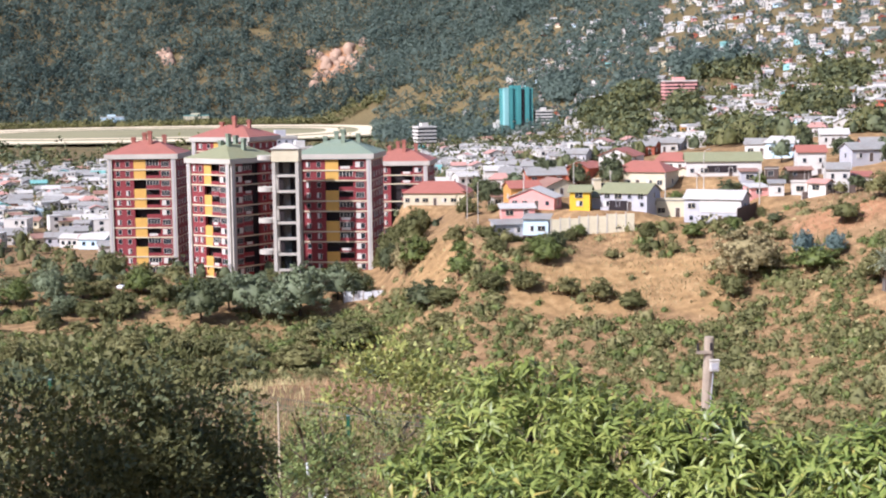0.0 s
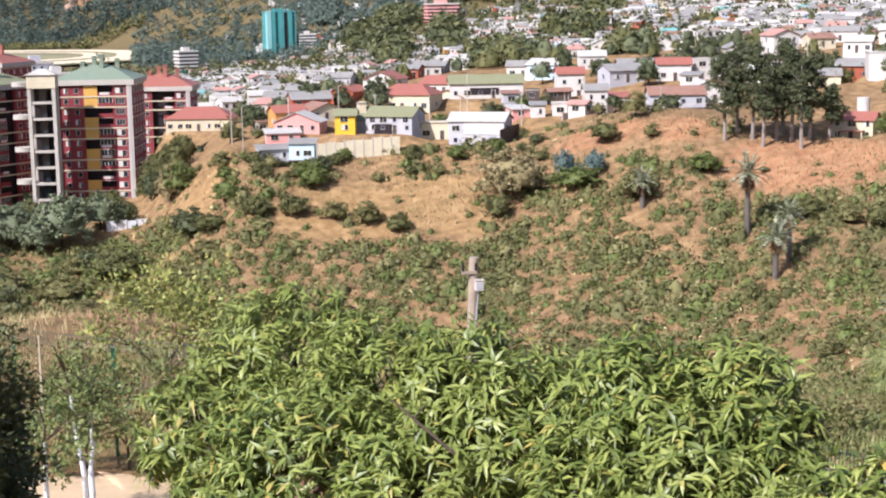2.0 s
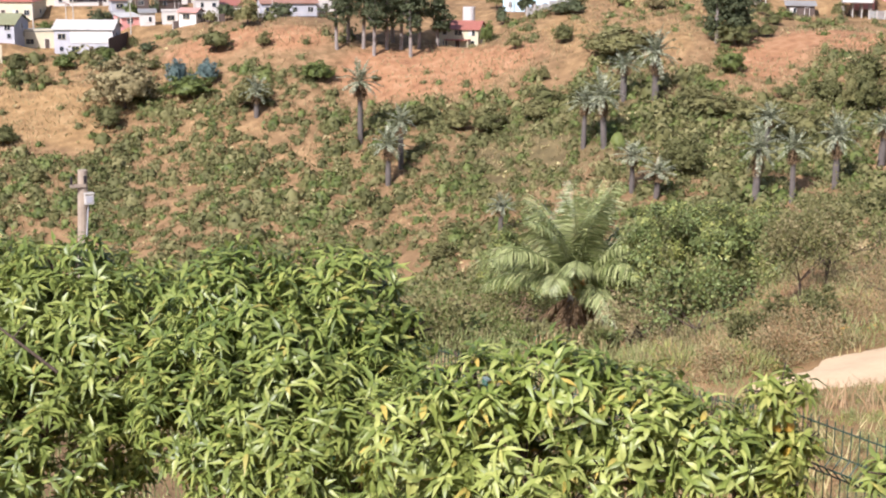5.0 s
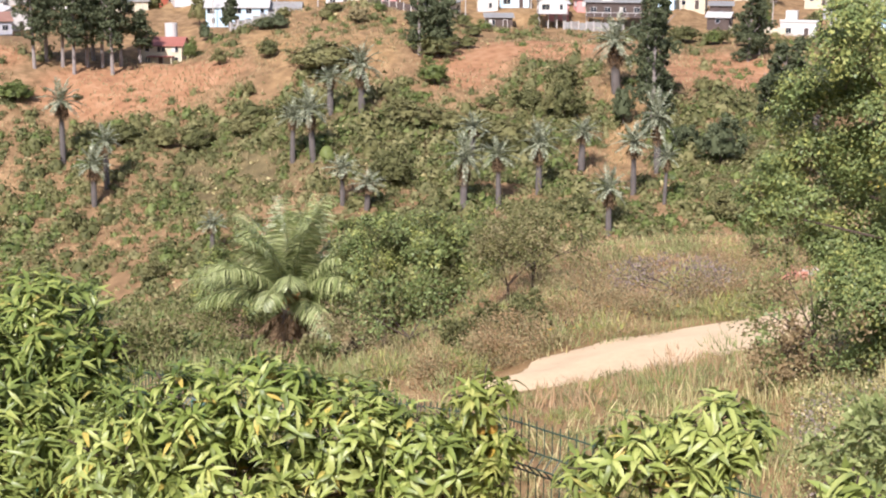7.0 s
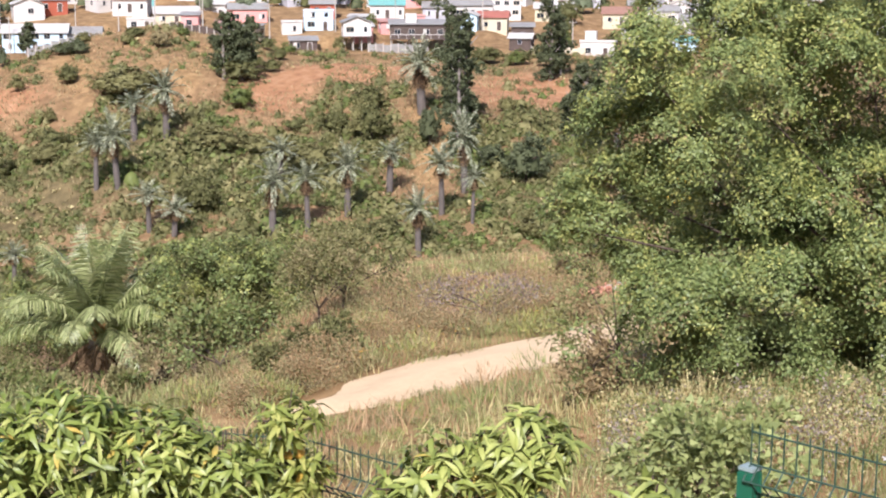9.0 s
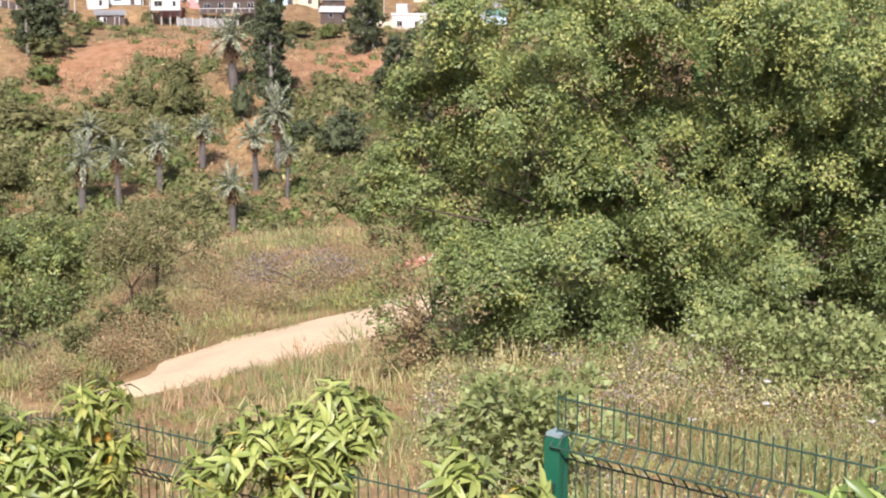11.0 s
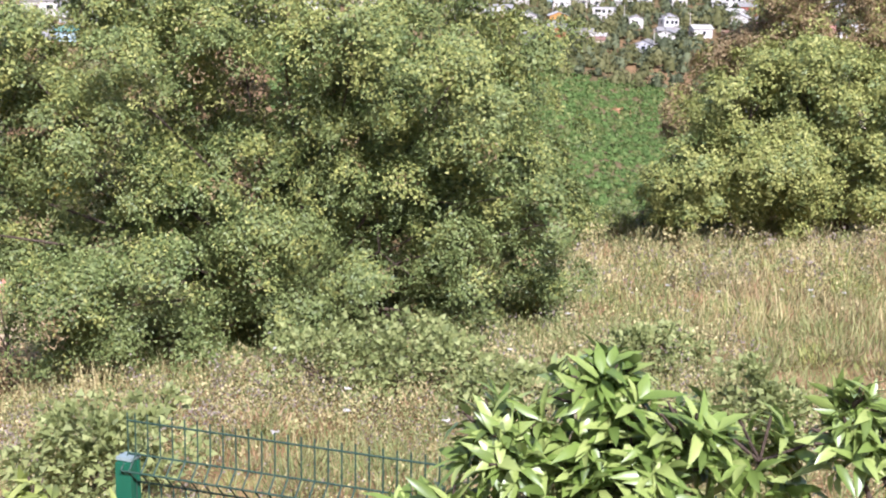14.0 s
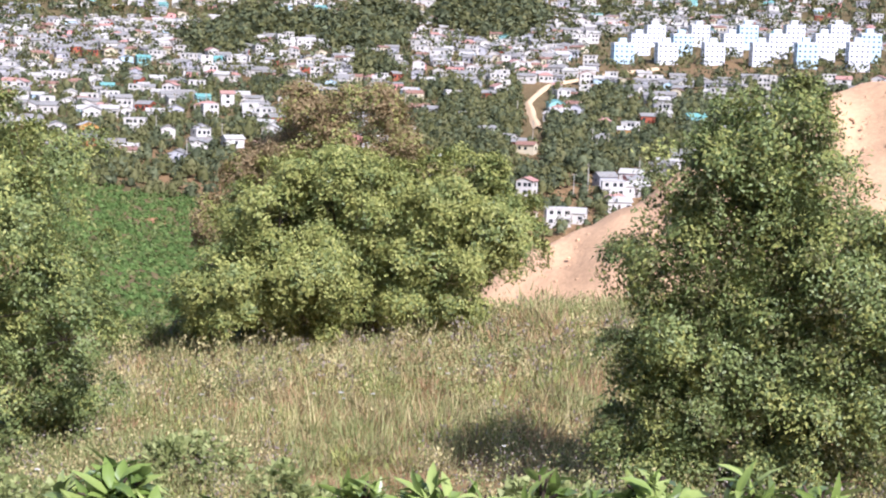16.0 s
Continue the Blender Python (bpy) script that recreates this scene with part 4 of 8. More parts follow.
panel_wall(-0.75, _wd, -8.0, 1.05, _wd + 1, -7.98, 5, 1.9, M_BRIGHT, "white plastered wall below the tower")


def street_lamp(p, h):
    t = thing("street_lamp", Matrix.Translation(p), "grey street lamp pole with curved arm", "street lamp", "street lamps on the ridge")
    part("pole", Shape().tube((0, 0, -1), (0, 0, h), 0.13, 0.09, M_CONC, 8), t)
    arm = Shape().tube((0, 0, h), (0.5, 0, h + 0.5), 0.06, 0.05, M_CONC, 6).tube((0.5, 0, h + 0.5), (1.5, 0, h + 0.6), 0.05, 0.05, M_CONC, 6)
    part("arm", arm, t)
    part("lamp_head", Shape().box(1.3, 2.0, -0.15, 0.15, h + 0.5, h + 0.66, M_GREY), t)
    return t


_lamp = street_lamp(at(7.85, 345), 10)
for az, d, h in ((12.35, 342, 1.0), (12.6, 356, 1.1), (4.3, 340, 0.9), (3.9, 352, 1.0), (24.9, 366, 1.0), (30.7, 352, 1.0), (33.5, 350, 1.1), (35.1, 352, 0.9)):
    copy_thing(_lamp, place_matrix(at(az, d), az * 3, h))


def ground_el(az, d):
    return math.degrees(math.atan2(float(land(az, d)) - EYE, d))


for _a0, _a1, _d, _n, _m, _l in ((16.1, 18.0, 339, 7, M_DARKWOOD, "weathered plank fence along the ridge yards"), (29.0, 31.2, 335, 8, M_TIN, "rusty sheet fence along the ridge yards"), (34.0, 36.4, 338, 9, M_DARKWOOD, "weathered plank fence along the ridge yards"),
                                 (41.2, 43.4, 335, 8, M_TIN, "rusty sheet fence along the ridge yards"), (47.2, 49.2, 334, 7, M_CREAM, "pale board fence along the ridge yards"), (18.6, 20.4, 338, 6, M_TIN, "rusty sheet fence along the ridge yards")):
    panel_wall(_a0, _d, ground_el(_a0, _d), _a1, _d, ground_el(_a1, _d), _n, 1.6, _m, _l)


def ridge_pole(az, d):
    t = thing("utility_pole", place_matrix(at(az, d, -0.3), az * 31 % 360), "slim grey concrete utility pole between the houses", "utility pole", "utility poles of the hill town")
    part("pole", Shape().tube((0, 0, 0), (0, 0, 8.6), 0.16, 0.1, M_CONC, 8), t)
    part("crossarm", Shape().box(-0.9, 0.9, -0.06, 0.06, 8.0, 8.14, M_POLE), t)
    for x in (-0.8, 0.0, 0.8):
        part("insulator", Shape().tube((x, 0, 8.14), (x, 0, 8.34), 0.05, 0.04, M_GREY, 6), t)
    return t


_pole = ridge_pole(9.2, 347)
_rp = random.Random(19)
for _az in (6.0, 11.2, 14.6, 16.9, 19.7, 25.9, 28.4, 32.2, 35.2, 37.6, 40.0, 42.2, 45.4, 48.7, 51.9):
    copy_thing(_pole, place_matrix(at(_az, 346 + _rp.uniform(-6, 12), -0.3), _rp.uniform(0, 180), _rp.uniform(0.85, 1.1)))
for _i in range(26):
    _az = _rp.uniform(72, 97)
    copy_thing(_pole, place_matrix(at(_az, _rp.uniform(500, 760), -0.3), _rp.uniform(0, 180), _rp.uniform(0.9, 1.2)))


# ---- cars parked below the towers ----
def parked_car(m, paint, label):
    t = thing("parked_car", m, label, "car", "cars parked below the towers")
    b = Shape()
    prof = [(-2.1, 0.3), (-2.15, 0.7), (-1.95, 0.92), (-0.9, 1.0), (1.75, 1.0), (2.1, 0.85), (2.12, 0.3)]
    n = len(prof)
    b.add([(x, y, z) for y in (-0.85, 0.85) for x, z in prof], [tuple(range(n)), tuple(range(2 * n - 1, n - 1, -1))] + [(i, n + i, n + (i + 1) % n, (i + 1) % n) for i in range(n)], paint)
    body = part("body", b, t)
    c = Shape()
    roof = [(-1.0, 1.0), (-0.35, 1.46), (1.05, 1.46), (1.7, 1.0)]
    c.add([(x, y * (0.8 if z < 1.2 else 0.66), z) for y in (-1, 1) for x, z in roof], [(0, 1, 2, 3), (7, 6, 5, 4), (0, 4, 5, 1), (2, 6, 7, 3)], M_GLASS)
    c.box(-0.37, 1.07, -0.66, 0.66, 1.46, 1.5, paint)
    part("cabin", c, t, "dark windows under a painted roof")
    for x in (-1.3, 1.3):
        for y in (-0.8, 0.8):
            w = part("wheel", Shape().tube((x, y - 0.1, 0.3), (x, y + 0.1, 0.3), 0.31, 0.31, M_DARK, 12), t)
            part("rim", Shape().tube((x, y - 0.12, 0.3), (x, y + 0.12, 0.3), 0.17, 0.17, M_GREY, 10), w)
    for y in (-0.6, 0.6):
        part("headlight", Shape().box(-2.17, -2.1, y - 0.16, y + 0.16, 0.66, 0.8, M_BRIGHT), body)


_rc = random.Random(8)
for _i, (_az, _d) in enumerate(((-8.75, 384), (-8.42, 386), (-8.1, 385), (-7.8, 388), (-7.5, 386), (-8.6, 391), (-8.2, 392), (-7.65, 393))):
    _paint, _word = ((M_BRIGHT, "white"), (M_GREY, "silver grey"), (M_BRIGHT, "white"), (M_RED, "dark red"), (M_WHITE, "off-white"))[_i % 5]
    parked_car(place_matrix(at(_az, _d, 0.02), _rc.choice((60, 75, 250)) + _rc.uniform(-8, 8)), _paint, _word + " hatchback parked below the apartment tower")


# ---- far landmarks ----
def block(az, d, el, w, deep, storeys, turn, wall, label, cols, roof=None, name="apartment_building", wide=False, extra=None):
    """A plain many-storeyed block with a window for each bay of its three visible faces."""
    z = EYE + d * math.tan(radians(el))
    p = Vector(((d + deep / 2) * math.sin(radians(az)), (d + deep / 2) * math.cos(radians(az)), z))
    t = thing(name, Matrix.Translation(p) @ pose(0, 0, 0, 0, 0, -az + turn), label, "apartment building")
    h = storeys * 2.7
    part("wall", Shape().box(-w / 2, w / 2, -deep / 2, deep / 2, -6, h, wall), t)
    r = Shape().box(-w / 2 - 0.2, w / 2 + 0.2, -deep / 2 - 0.2, deep / 2 + 0.2, h, h + 0.9, roof or M_CONC)
    r.box(-w * 0.2, w * 0.15, -deep * 0.2, deep * 0.2, h + 0.9, h + 3.4, wall)
    part("roof", r, t)
    me = W_FAR[1 if wide else 0]
    n2 = max(1, round(cols * deep / w / 1.6))
    for k in range(storeys):
        for i in range(cols):
            part("window", me, t, m=Matrix.Translation((-w / 2 + w * (i + 0.5) / cols, -deep / 2, k * 2.7 + 1.5)))
        for i in range(n2):
            y = -deep / 2 + deep * (i + 0.5) / n2
            part("window", me, t, m=Matrix.Translation((w / 2, y, k * 2.7 + 1.5)) @ pose(0, 0, 0, 0, 0, 90))
            part("window", me, t, m=Matrix.Translation((-w / 2, y, k * 2.7 + 1.5)) @ pose(0, 0, 0, 0, 0, -90))
    if extra:
        extra(t, w, deep, h)
    return t


W_FAR = [Shape().box(-0.48, 0.48, -0.12, 0.05, -0.45, 0.45, M_GLASS).mesh("window"), Shape().box(-1.6, 1.6, -0.12, 0.05, -0.6, 0.6, M_GLASS).mesh("window")]


def teal_fins(t, w, deep, h):
    for x in (-w * 0.28, w * 0.02, w * 0.3):
        part("fin", Shape().box(x - 1.6, x + 1.6, -deep / 2 - 1.4, -deep / 2, -6, h + 2, M_TEAL), t)
    part("bay", Shape().box(-w / 2 - 0.2, -w * 0.36, -deep / 2 - 1.0, -deep / 2 + 6, -6, h + 1.5, M_TEAL2), t)
    # near-black strip between the fins, shade painted instead of a hollow
    part("shade_strip", Shape().box(w * 0.08, w * 0.2, -deep / 2 - 0.5, -deep / 2 - 0.3, -4, h, M_DARK), t)


block(5.75, 1435, -2.25, 27, 20, 18, 14, M_TEAL, "tall teal apartment tower with vertical fins in the valley", 7, M_TEAL, extra=teal_fins)
block(2.35, 1180, -2.85, 15, 13, 9, 20, M_WHITE, "white apartment tower with balconies beyond the racecourse", 5, M_WHITE, wide=True)
block(2.2, 1080, -2.95, 13, 10, 3, 20, M_TEAL, "low teal block beside white apartment tower", 3, M_TEAL)
block(6.75, 1440, -2.1, 16, 14, 9, 10, M_WHITE, "stepped white office building", 5, M_WHITE, wide=True)
block(7.25, 1445, -2.05, 10, 16, 7, 10, M_BRICK, "red brick office building", 4)
block(8.4, 1460, -1.9, 36, 10, 4, -20, M_BRICK, "long low brick building", 12)
block(5.1, 1450, -2.2, 9, 10, 6, 10, M_WHITE, "white block beside the teal tower", 3)
block(11.7, 1250, -0.85, 26, 16, 6, 12, M_PINK, "pink and white stepped college building on the hill", 8, M_WHITE, wide=True)
block(14.0, 1300, -0.7, 24, 14, 4, 8, M_PINK, "pink school building on the hill", 7, M_WHITE, wide=True)
for _i, (_az, _el) in enumerate(((6.45, 0.35), (6.75, 0.38), (7.05, 0.4), (7.3, 0.42))):
    block(_az, 1900, _el, 9, 10, 5, 10, M_WHITE, "white row apartment block on the far hill", 3)
block(-9.0, 2010, -1.35, 30, 20, 3, 0, M_BLUE, "blue shed beyond the racecourse", 6, name="shed_building")
block(-6.0, 2000, -1.35, 32, 14, 3, 0, M_CREAM, "racecourse stand with green roof", 8, M_ROOFTEAL, name="grandstand")
block(-2.95, 640, -4.17, 12, 10, 9, 10, M_GREY, "grey apartment block behind the towers", 4)
block(-2.25, 620, -4.4, 11, 10, 8, 12, M_WHITE, "pale apartment block between the towers", 4)
_rn = random.Random(12)
for _i in range(17):
    _az = 90.0 + _i * 0.55 + _rn.uniform(-0.1, 0.1)
    block(_az, 850 + (_i % 3) * 45, 0.1 + (_i % 3) * 0.35 + _i * 0.015, 11, 10, 4, 12, M_BRIGHT if _i % 4 else M_BLUE, "white four-storey housing block on the far terrace" if _i % 4 else "pale blue four-storey housing block on the far terrace", 4, M_BRIGHT)

# ---- racecourse on the valley floor ----
def oval(name, az, d, a, b, inner, mat, label, lift):
    c = Vector((d * math.sin(radians(az)), d * math.cos(radians(az)), 0))
    n = 96
    vs, fs = [], []
    for i in range(n):
        u = 2 * math.pi * i / n
        ex = abs(math.cos(u)) ** 0.75 * math.copysign(1, math.cos(u))
        ey = abs(math.sin(u)) ** 0.75 * math.copysign(1, math.sin(u))
        for k in (inner, 1.0):
            x, y = c.x + ex * a * k, c.y + ey * b * (1 - (1 - k) * 1.6)
            vs.append((x, y, EYE - 51.0 + lift))
    for i in range(n):
        j = (i + 1) % n
        fs.append((2 * i, 2 * i + 1, 2 * j + 1, 2 * j))
    if inner == 0:
        fs = [tuple(2 * i + 1 for i in range(n))]
    s = Shape().add(vs, fs, mat)
    tagged(new(name, s.mesh(name)), label, "racecourse", kind="structure")


oval("racecourse_turf", -7.5, 1700, 265, 290, 0, M_TURF, "racecourse infield of dull green and brown turf", 0.0)
oval("racecourse_track", -7.5, 1700, 255, 275, 0.86, M_SAND, "pale sand racetrack oval", 0.5)
oval("racecourse_inner_track", -7.5, 1700, 205, 180, 0.9, M_SAND, "inner sand track of the racecourse", 0.5)


# wooded lots of the far hills: bearing and elevation of the middle, half widths in degrees
WOODLOTS = [(82.9, -2.9, 2.2, .75), (84.3, -2.0, 1.0, .6), (86.2, -2.0, 1.2, .8), (88.1, -2.6, 1.6, .5), (75.1, .3, 1.3, .5), (76.6, 1.0, 1.2, .4), (85.1, 1.5, 2.2, .6), (74.9, -4.3, 1.3, .45), (80.9, -.5, .7, .35)]
WOODLOTS += [(89.5, -1.5, 1.2, .5), (77.4, -1.4, .8, .3), (80.5, .6, 1.6, .35), (72.5, -3.3, 1.5, .25), (76, -2.9, 1, .22), (79, -2.4, .8, .25), (92, -2.6, 1.5, .5), (93, -1.6, 1.4, .3), (70.6, -4.3, 1.6, .5), (78.4, -3.7, 1.4, .3), (8.9, -1.5, .8, .35), (9.9, -1.9, .7, .3)]
WOODLOTS += [(84.6, -3.4, 1.6, .5), (88.6, -3.6, 1.4, .45), (86.9, -4.4, 1.2, .3), (81.2, 1.2, 1.5, .5), (78.6, .9, 1.0, .3), (90.6, -3.2, 1.3, .4), (83.6, -1.2, 1.0, .25), (79.6, -1.9, 1.2, .2)]
WOODLOTS += [(7.4, -.5, .6, .4), (10.05, -.8, .95, .35), (12.0, -1.45, .6, .5), (14.1, -2.2, 1.5, .5), (10.0, -2.35, .4, .3), (13.0, .25, 1.6, .4), (6.0, .9, .9, .3), (16.5, -1.2, 1.2, .4), (18.6, -2.0, 1.0, .3), (17.5, -.2, 1.0, .4)]


def in_woodlot(az, d):
    el = np.degrees(np.arctan2(land(az, d) - EYE, d))
    k = np.zeros(len(az))
    for a, e, rx, ry in WOODLOTS:
        k = np.maximum(k, 1 - ((az - a) / rx) ** 2 - ((el - e) / ry) ** 2)
    return np.where(d > 420, k, 0)


def by_track(az, d):
    """Land kept clear along the unpaved road of the far hill."""
    c = np.interp(az, [87.3, 89.3, 91.5], [760, 800, 830])
    return (np.abs(az - 86.85) < 0.55) & (d > 585) & (d < 770) | (az > 87.2) & (az < 92) & (d > c - 22) & (d < c + 6)


# ---- the town: houses that can be counted, then the joined rest ----
def town_density(az, d, x, y):
    """How much of the land is built on, 0 to 1."""
    n = fbm(x / 90, y / 90, 51, 3)
    k = np.where(n > 0.36, 1.0, 0.3)
    k = np.where((az > 76) & (d < 700), np.maximum(k, 0.8), k)
    k = k * np.where(az < 3.0, np.clip((1150 - d) / 200, 0, 1), 1.0)
    k = k * np.where((az > 2.5) & (az < 5.5) & (d > 1250) & (d < 2050), 0.15, 1.0)
    k = k * np.where((az < 8.0) & (d > 1950), np.where(az > 4.3, 0.7, 0.0), 1.0)
    k = k * np.where((az > 58) & (d < 430), 0.0, 1.0) * np.where((az < 3) & (d < 480), 0.0, 1.0)
    k = k * np.where((az > 89) & (az < 104) & (d > 790) & (d < 990), 0.0, 1.0)
    k = k * np.where((az > 84) & (d < 560), 0.55, 1.0)
    k = k * np.where((az > 62) & (az < 77.5) & (d < 540), 0.0, 1.0)
    k = k * np.where(in_woodlot(az, d) > 0, 0.06, 1.0) * np.where(by_track(az, d), 0.0, 1.0)
    return k


def town_spots(count, d0, d1, seed):
    r = np.random.default_rng(seed)
    n = count * 20
    az = r.uniform(-15, 103, n)
    d = np.sqrt(r.uniform(d0 ** 2, d1 ** 2, n))
    x, y = d * np.sin(np.radians(az)), d * np.cos(np.radians(az))
    keep = r.uniform(0, 1, n) < town_density(az, d, x, y)
    az, d, x, y = az[keep], d[keep], x[keep], y[keep]
    cell = 8.5 if d0 < 900 else 9.5
    seen, out = set(), []
    for i in range(len(az)):
        key = (int(x[i] // cell), int(y[i] // cell))
        if key in seen:
            continue
        seen.add(key)
        out.append(i)
        if len(out) >= count:
            break
    az, d = az[out], d[out]
    return az, d, land(az, d)


TOWN_KINDS = [(8, 3.0, 7, "gable_x", M_WHITE, M_TINW, "white house with pale sheet roof in the town"), (7, 5.2, 7, "gable_y", M_WHITE, M_ROOFFADED, "white two-storey house with red roof in the town"),
              (9, 2.8, 7, "gable_x", M_CREAM, M_ROOFRUST, "cream house with rusty roof in the town"), (7, 3.0, 6, "shed", M_PINK, M_TIN, "pink house with tin roof in the town"),
              (8, 5.0, 7, "flat", M_WHITE, M_TINW, "white flat-roofed two-storey house in the town"), (7, 2.9, 7, "gable_x", M_BRICK, M_TIN, "brick-red house with grey roof in the town"),
              (9, 3.0, 7, "gable_x", M_BLUE, M_TINW, "pale blue house with white roof in the town"), (8, 2.9, 8, "hip", M_WHITE, M_ROOFFADED, "white house with red hipped roof in the town"),
              (10, 3.2, 7, "gable_x", M_WHITE, M_TIN, "wide white house with weathered roof in the town"), (7, 3.0, 6, "gable_y", M_ORANGE, M_TINW, "orange house with pale gable roof in the town"),
              (8, 3.2, 7, "gable_x", M_TEAL2, M_ROOFTEAL, "turquoise house with green roof in the town"),
              (9, 2.9, 7, "gable_x", M_GREY, M_TIN, "grey house with weathered tin roof in the town"), (8, 3.0, 7, "shed", M_CREAM, M_ROOFRUST, "tan house with brown lean-to roof in the town")]
TOWN_WEIGHT = [5.0, 0.8, 1.0, 1.0, 3.4, 1.2, 1.0, 0.8, 4.5, 0.3, 0.4, 5, 1.4]


def build_town():
    rnd = random.Random(77)
    a1, d1, z1 = town_spots(80, 415, 470, 4)
    a2, d2, z2 = town_spots(150, 460, 640, 5)
    a3 = np.concatenate([np.arange(14, 60, 1.35), np.arange(14.5, 60, 1.35)]) + np.array([rnd.uniform(-0.3, 0.3) for _ in range(69)])
    d3 = np.concatenate([np.full(35, 379.0), np.full(34, 402.0)]) + np.array([rnd.uniform(-5, 5) for _ in range(69)])
    az, d, z = np.concatenate([a3, a1, a2]), np.concatenate([d3, d1, d2]), np.concatenate([land(a3, d3), z1, z2])
    made = {}
    for a, dd, zz in zip(az, d, z):
        if any(abs(a - l[0]) * dd * 0.0175 < (l[3] + 9) / 2 and abs(dd - l[1] - l[5] / 2) < 10 for l in LOTS):
            continue
        k = rnd.choices(range(len(TOWN_KINDS)), TOWN_WEIGHT)[0]
        turn = rnd.choice((0, 0, 20, -25, 90)) + rnd.uniform(-10, 10)
        p = Vector((dd * math.sin(radians(a)), dd * math.cos(radians(a)), zz + 0.4))
        m = Matrix.Translation(p) @ pose(0, 0, 0, 0, 0, -a + turn)
        if k in made:
            copy_thing(made[k], m @ Matrix.Diagonal((rnd.uniform(0.7, 1.05), rnd.uniform(0.75, 1.0), rnd.uniform(0.8, 1.0), 1)))
            continue
        w, h, deep, style, wall, roof, label = TOWN_KINDS[k]
        t = thing("house", m, label, "house", "houses of the town")
        made[k] = t
        house_parts(t, w, h, deep, style, wall, roof, rnd, 0, 2 if h > 4 else 1)
    # the rest of the town, too many to count
    s = Shape()
    chunks = []
    for count, d0, d1, seed in ((4700, 500, 1100, 6), (4500, 1000, 1800, 8), (900, 1750, 2350, 9)):
        for a, dd, zz in zip(*town_spots(count, d0, d1, seed)):
            if dd < 640 and rnd.random() < 0.35 or 34 < a < 60 and dd > 650 and rnd.random() < 0.6:
                continue
            w, h, deep, style, wall, roof, _ = TOWN_KINDS[rnd.choices(range(len(TOWN_KINDS)), TOWN_WEIGHT)[0]]
            m = Matrix.Translation((dd * math.sin(radians(a)), dd * math.cos(radians(a)), zz + 0.3)) @ pose(0, 0, 0, 0, 0, -a + rnd.choice((0, 15, -20, 90)) + rnd.uniform(-12, 12))
            one = Shape()
            f = rnd.uniform(0.65, 1.05)
            w, deep = w * f, deep * f
            rise = {"gable_x": deep * 0.2, "gable_y": w * 0.2, "shed": deep * 0.14, "hip": deep * 0.22, "flat": 0.0}[style]
            house_body(one, w, deep, h, style, rise, wall)
            if style == "gable_y":
                one.gable(w, deep, h, rise, 0.4, roof, along="y")
            elif style in ("gable_x", "shed"):
                one.gable(w, deep, h, rise, 0.4, roof)
            elif style == "hip":
                one.hip(w, deep, h + 0.02, rise, 0.4, roof, 0.4)
            else:
                one.box(-w / 2 - 0.1, w / 2 + 0.1, -deep / 2 - 0.1, deep / 2 + 0.1, h, h + 0.25, roof)
            for fl in range(2 if h > 4 else 1):
                z0, z1 = 0.9 + fl * 2.5, 2.1 + fl * 2.5
                for x in (-w * 0.3, 0.05 * w, w * 0.32):
                    if rnd.random() < 0.8:
                        one.add([(x - 0.55, -deep / 2 - 0.05, z0), (x + 0.55, -deep / 2 - 0.05, z0), (x + 0.55, -deep / 2 - 0.05, z1), (x - 0.55, -deep / 2 - 0.05, z1)], [(0, 1, 2, 3)], M_GLASS)
                for sx in (-1, 1):
                    x = sx * (w / 2 + 0.05)
                    one.add([(x, -0.7, z0), (x, 0.7, z0), (x, 0.7, z1), (x, -0.7, z1)], [(0, 1, 2, 3)], M_GLASS)
            k = len(s.v)
            s.v += [tuple(m @ Vector(p)) for p in one.v]
            s.f += [tuple(i + k for i in q) for q in one.f]
            s.m += [s.slot(one.mats[i]) for i in one.m]
    tagged(new("far_houses", s.mesh("far_houses")), "dense far hillside of small white and coloured houses", "houses", kind="stuff")


build_town()


# ---- plants of the slopes ----
def tufts(centres, radii, each, size, spread=0.5):
    """Many small leafy faces over each of many rounded clumps: arrays of corners and faces."""
    n = len(centres)
    o = ball(n * each)
    o[:, 2] = np.abs(o[:, 2]) * 1.0 - 0.12
    bump = RNG.uniform(0.6, 1.15, (n * each, 1))
    p = np.repeat(centres, each, 0) + o * np.repeat(radii, each, 0) * bump
    nor = unit(o + RNG.normal(size=o.shape) * spread)
    a = unit(np.cross(nor, RNG.normal(size=o.shape)))
    b = np.cross(nor, a)
    s = (np.repeat(size, each) * RNG.uniform(0.6, 1.3, n * each))[:, None]
    v = np.stack([p - a * s * 0.8 - b * s * 0.6, p + a * s, p - a * s * 0.5 + b * s * 0.8], 1).reshape(-1, 3)
    return v, np.arange(n * each * 3).reshape(-1, 3)


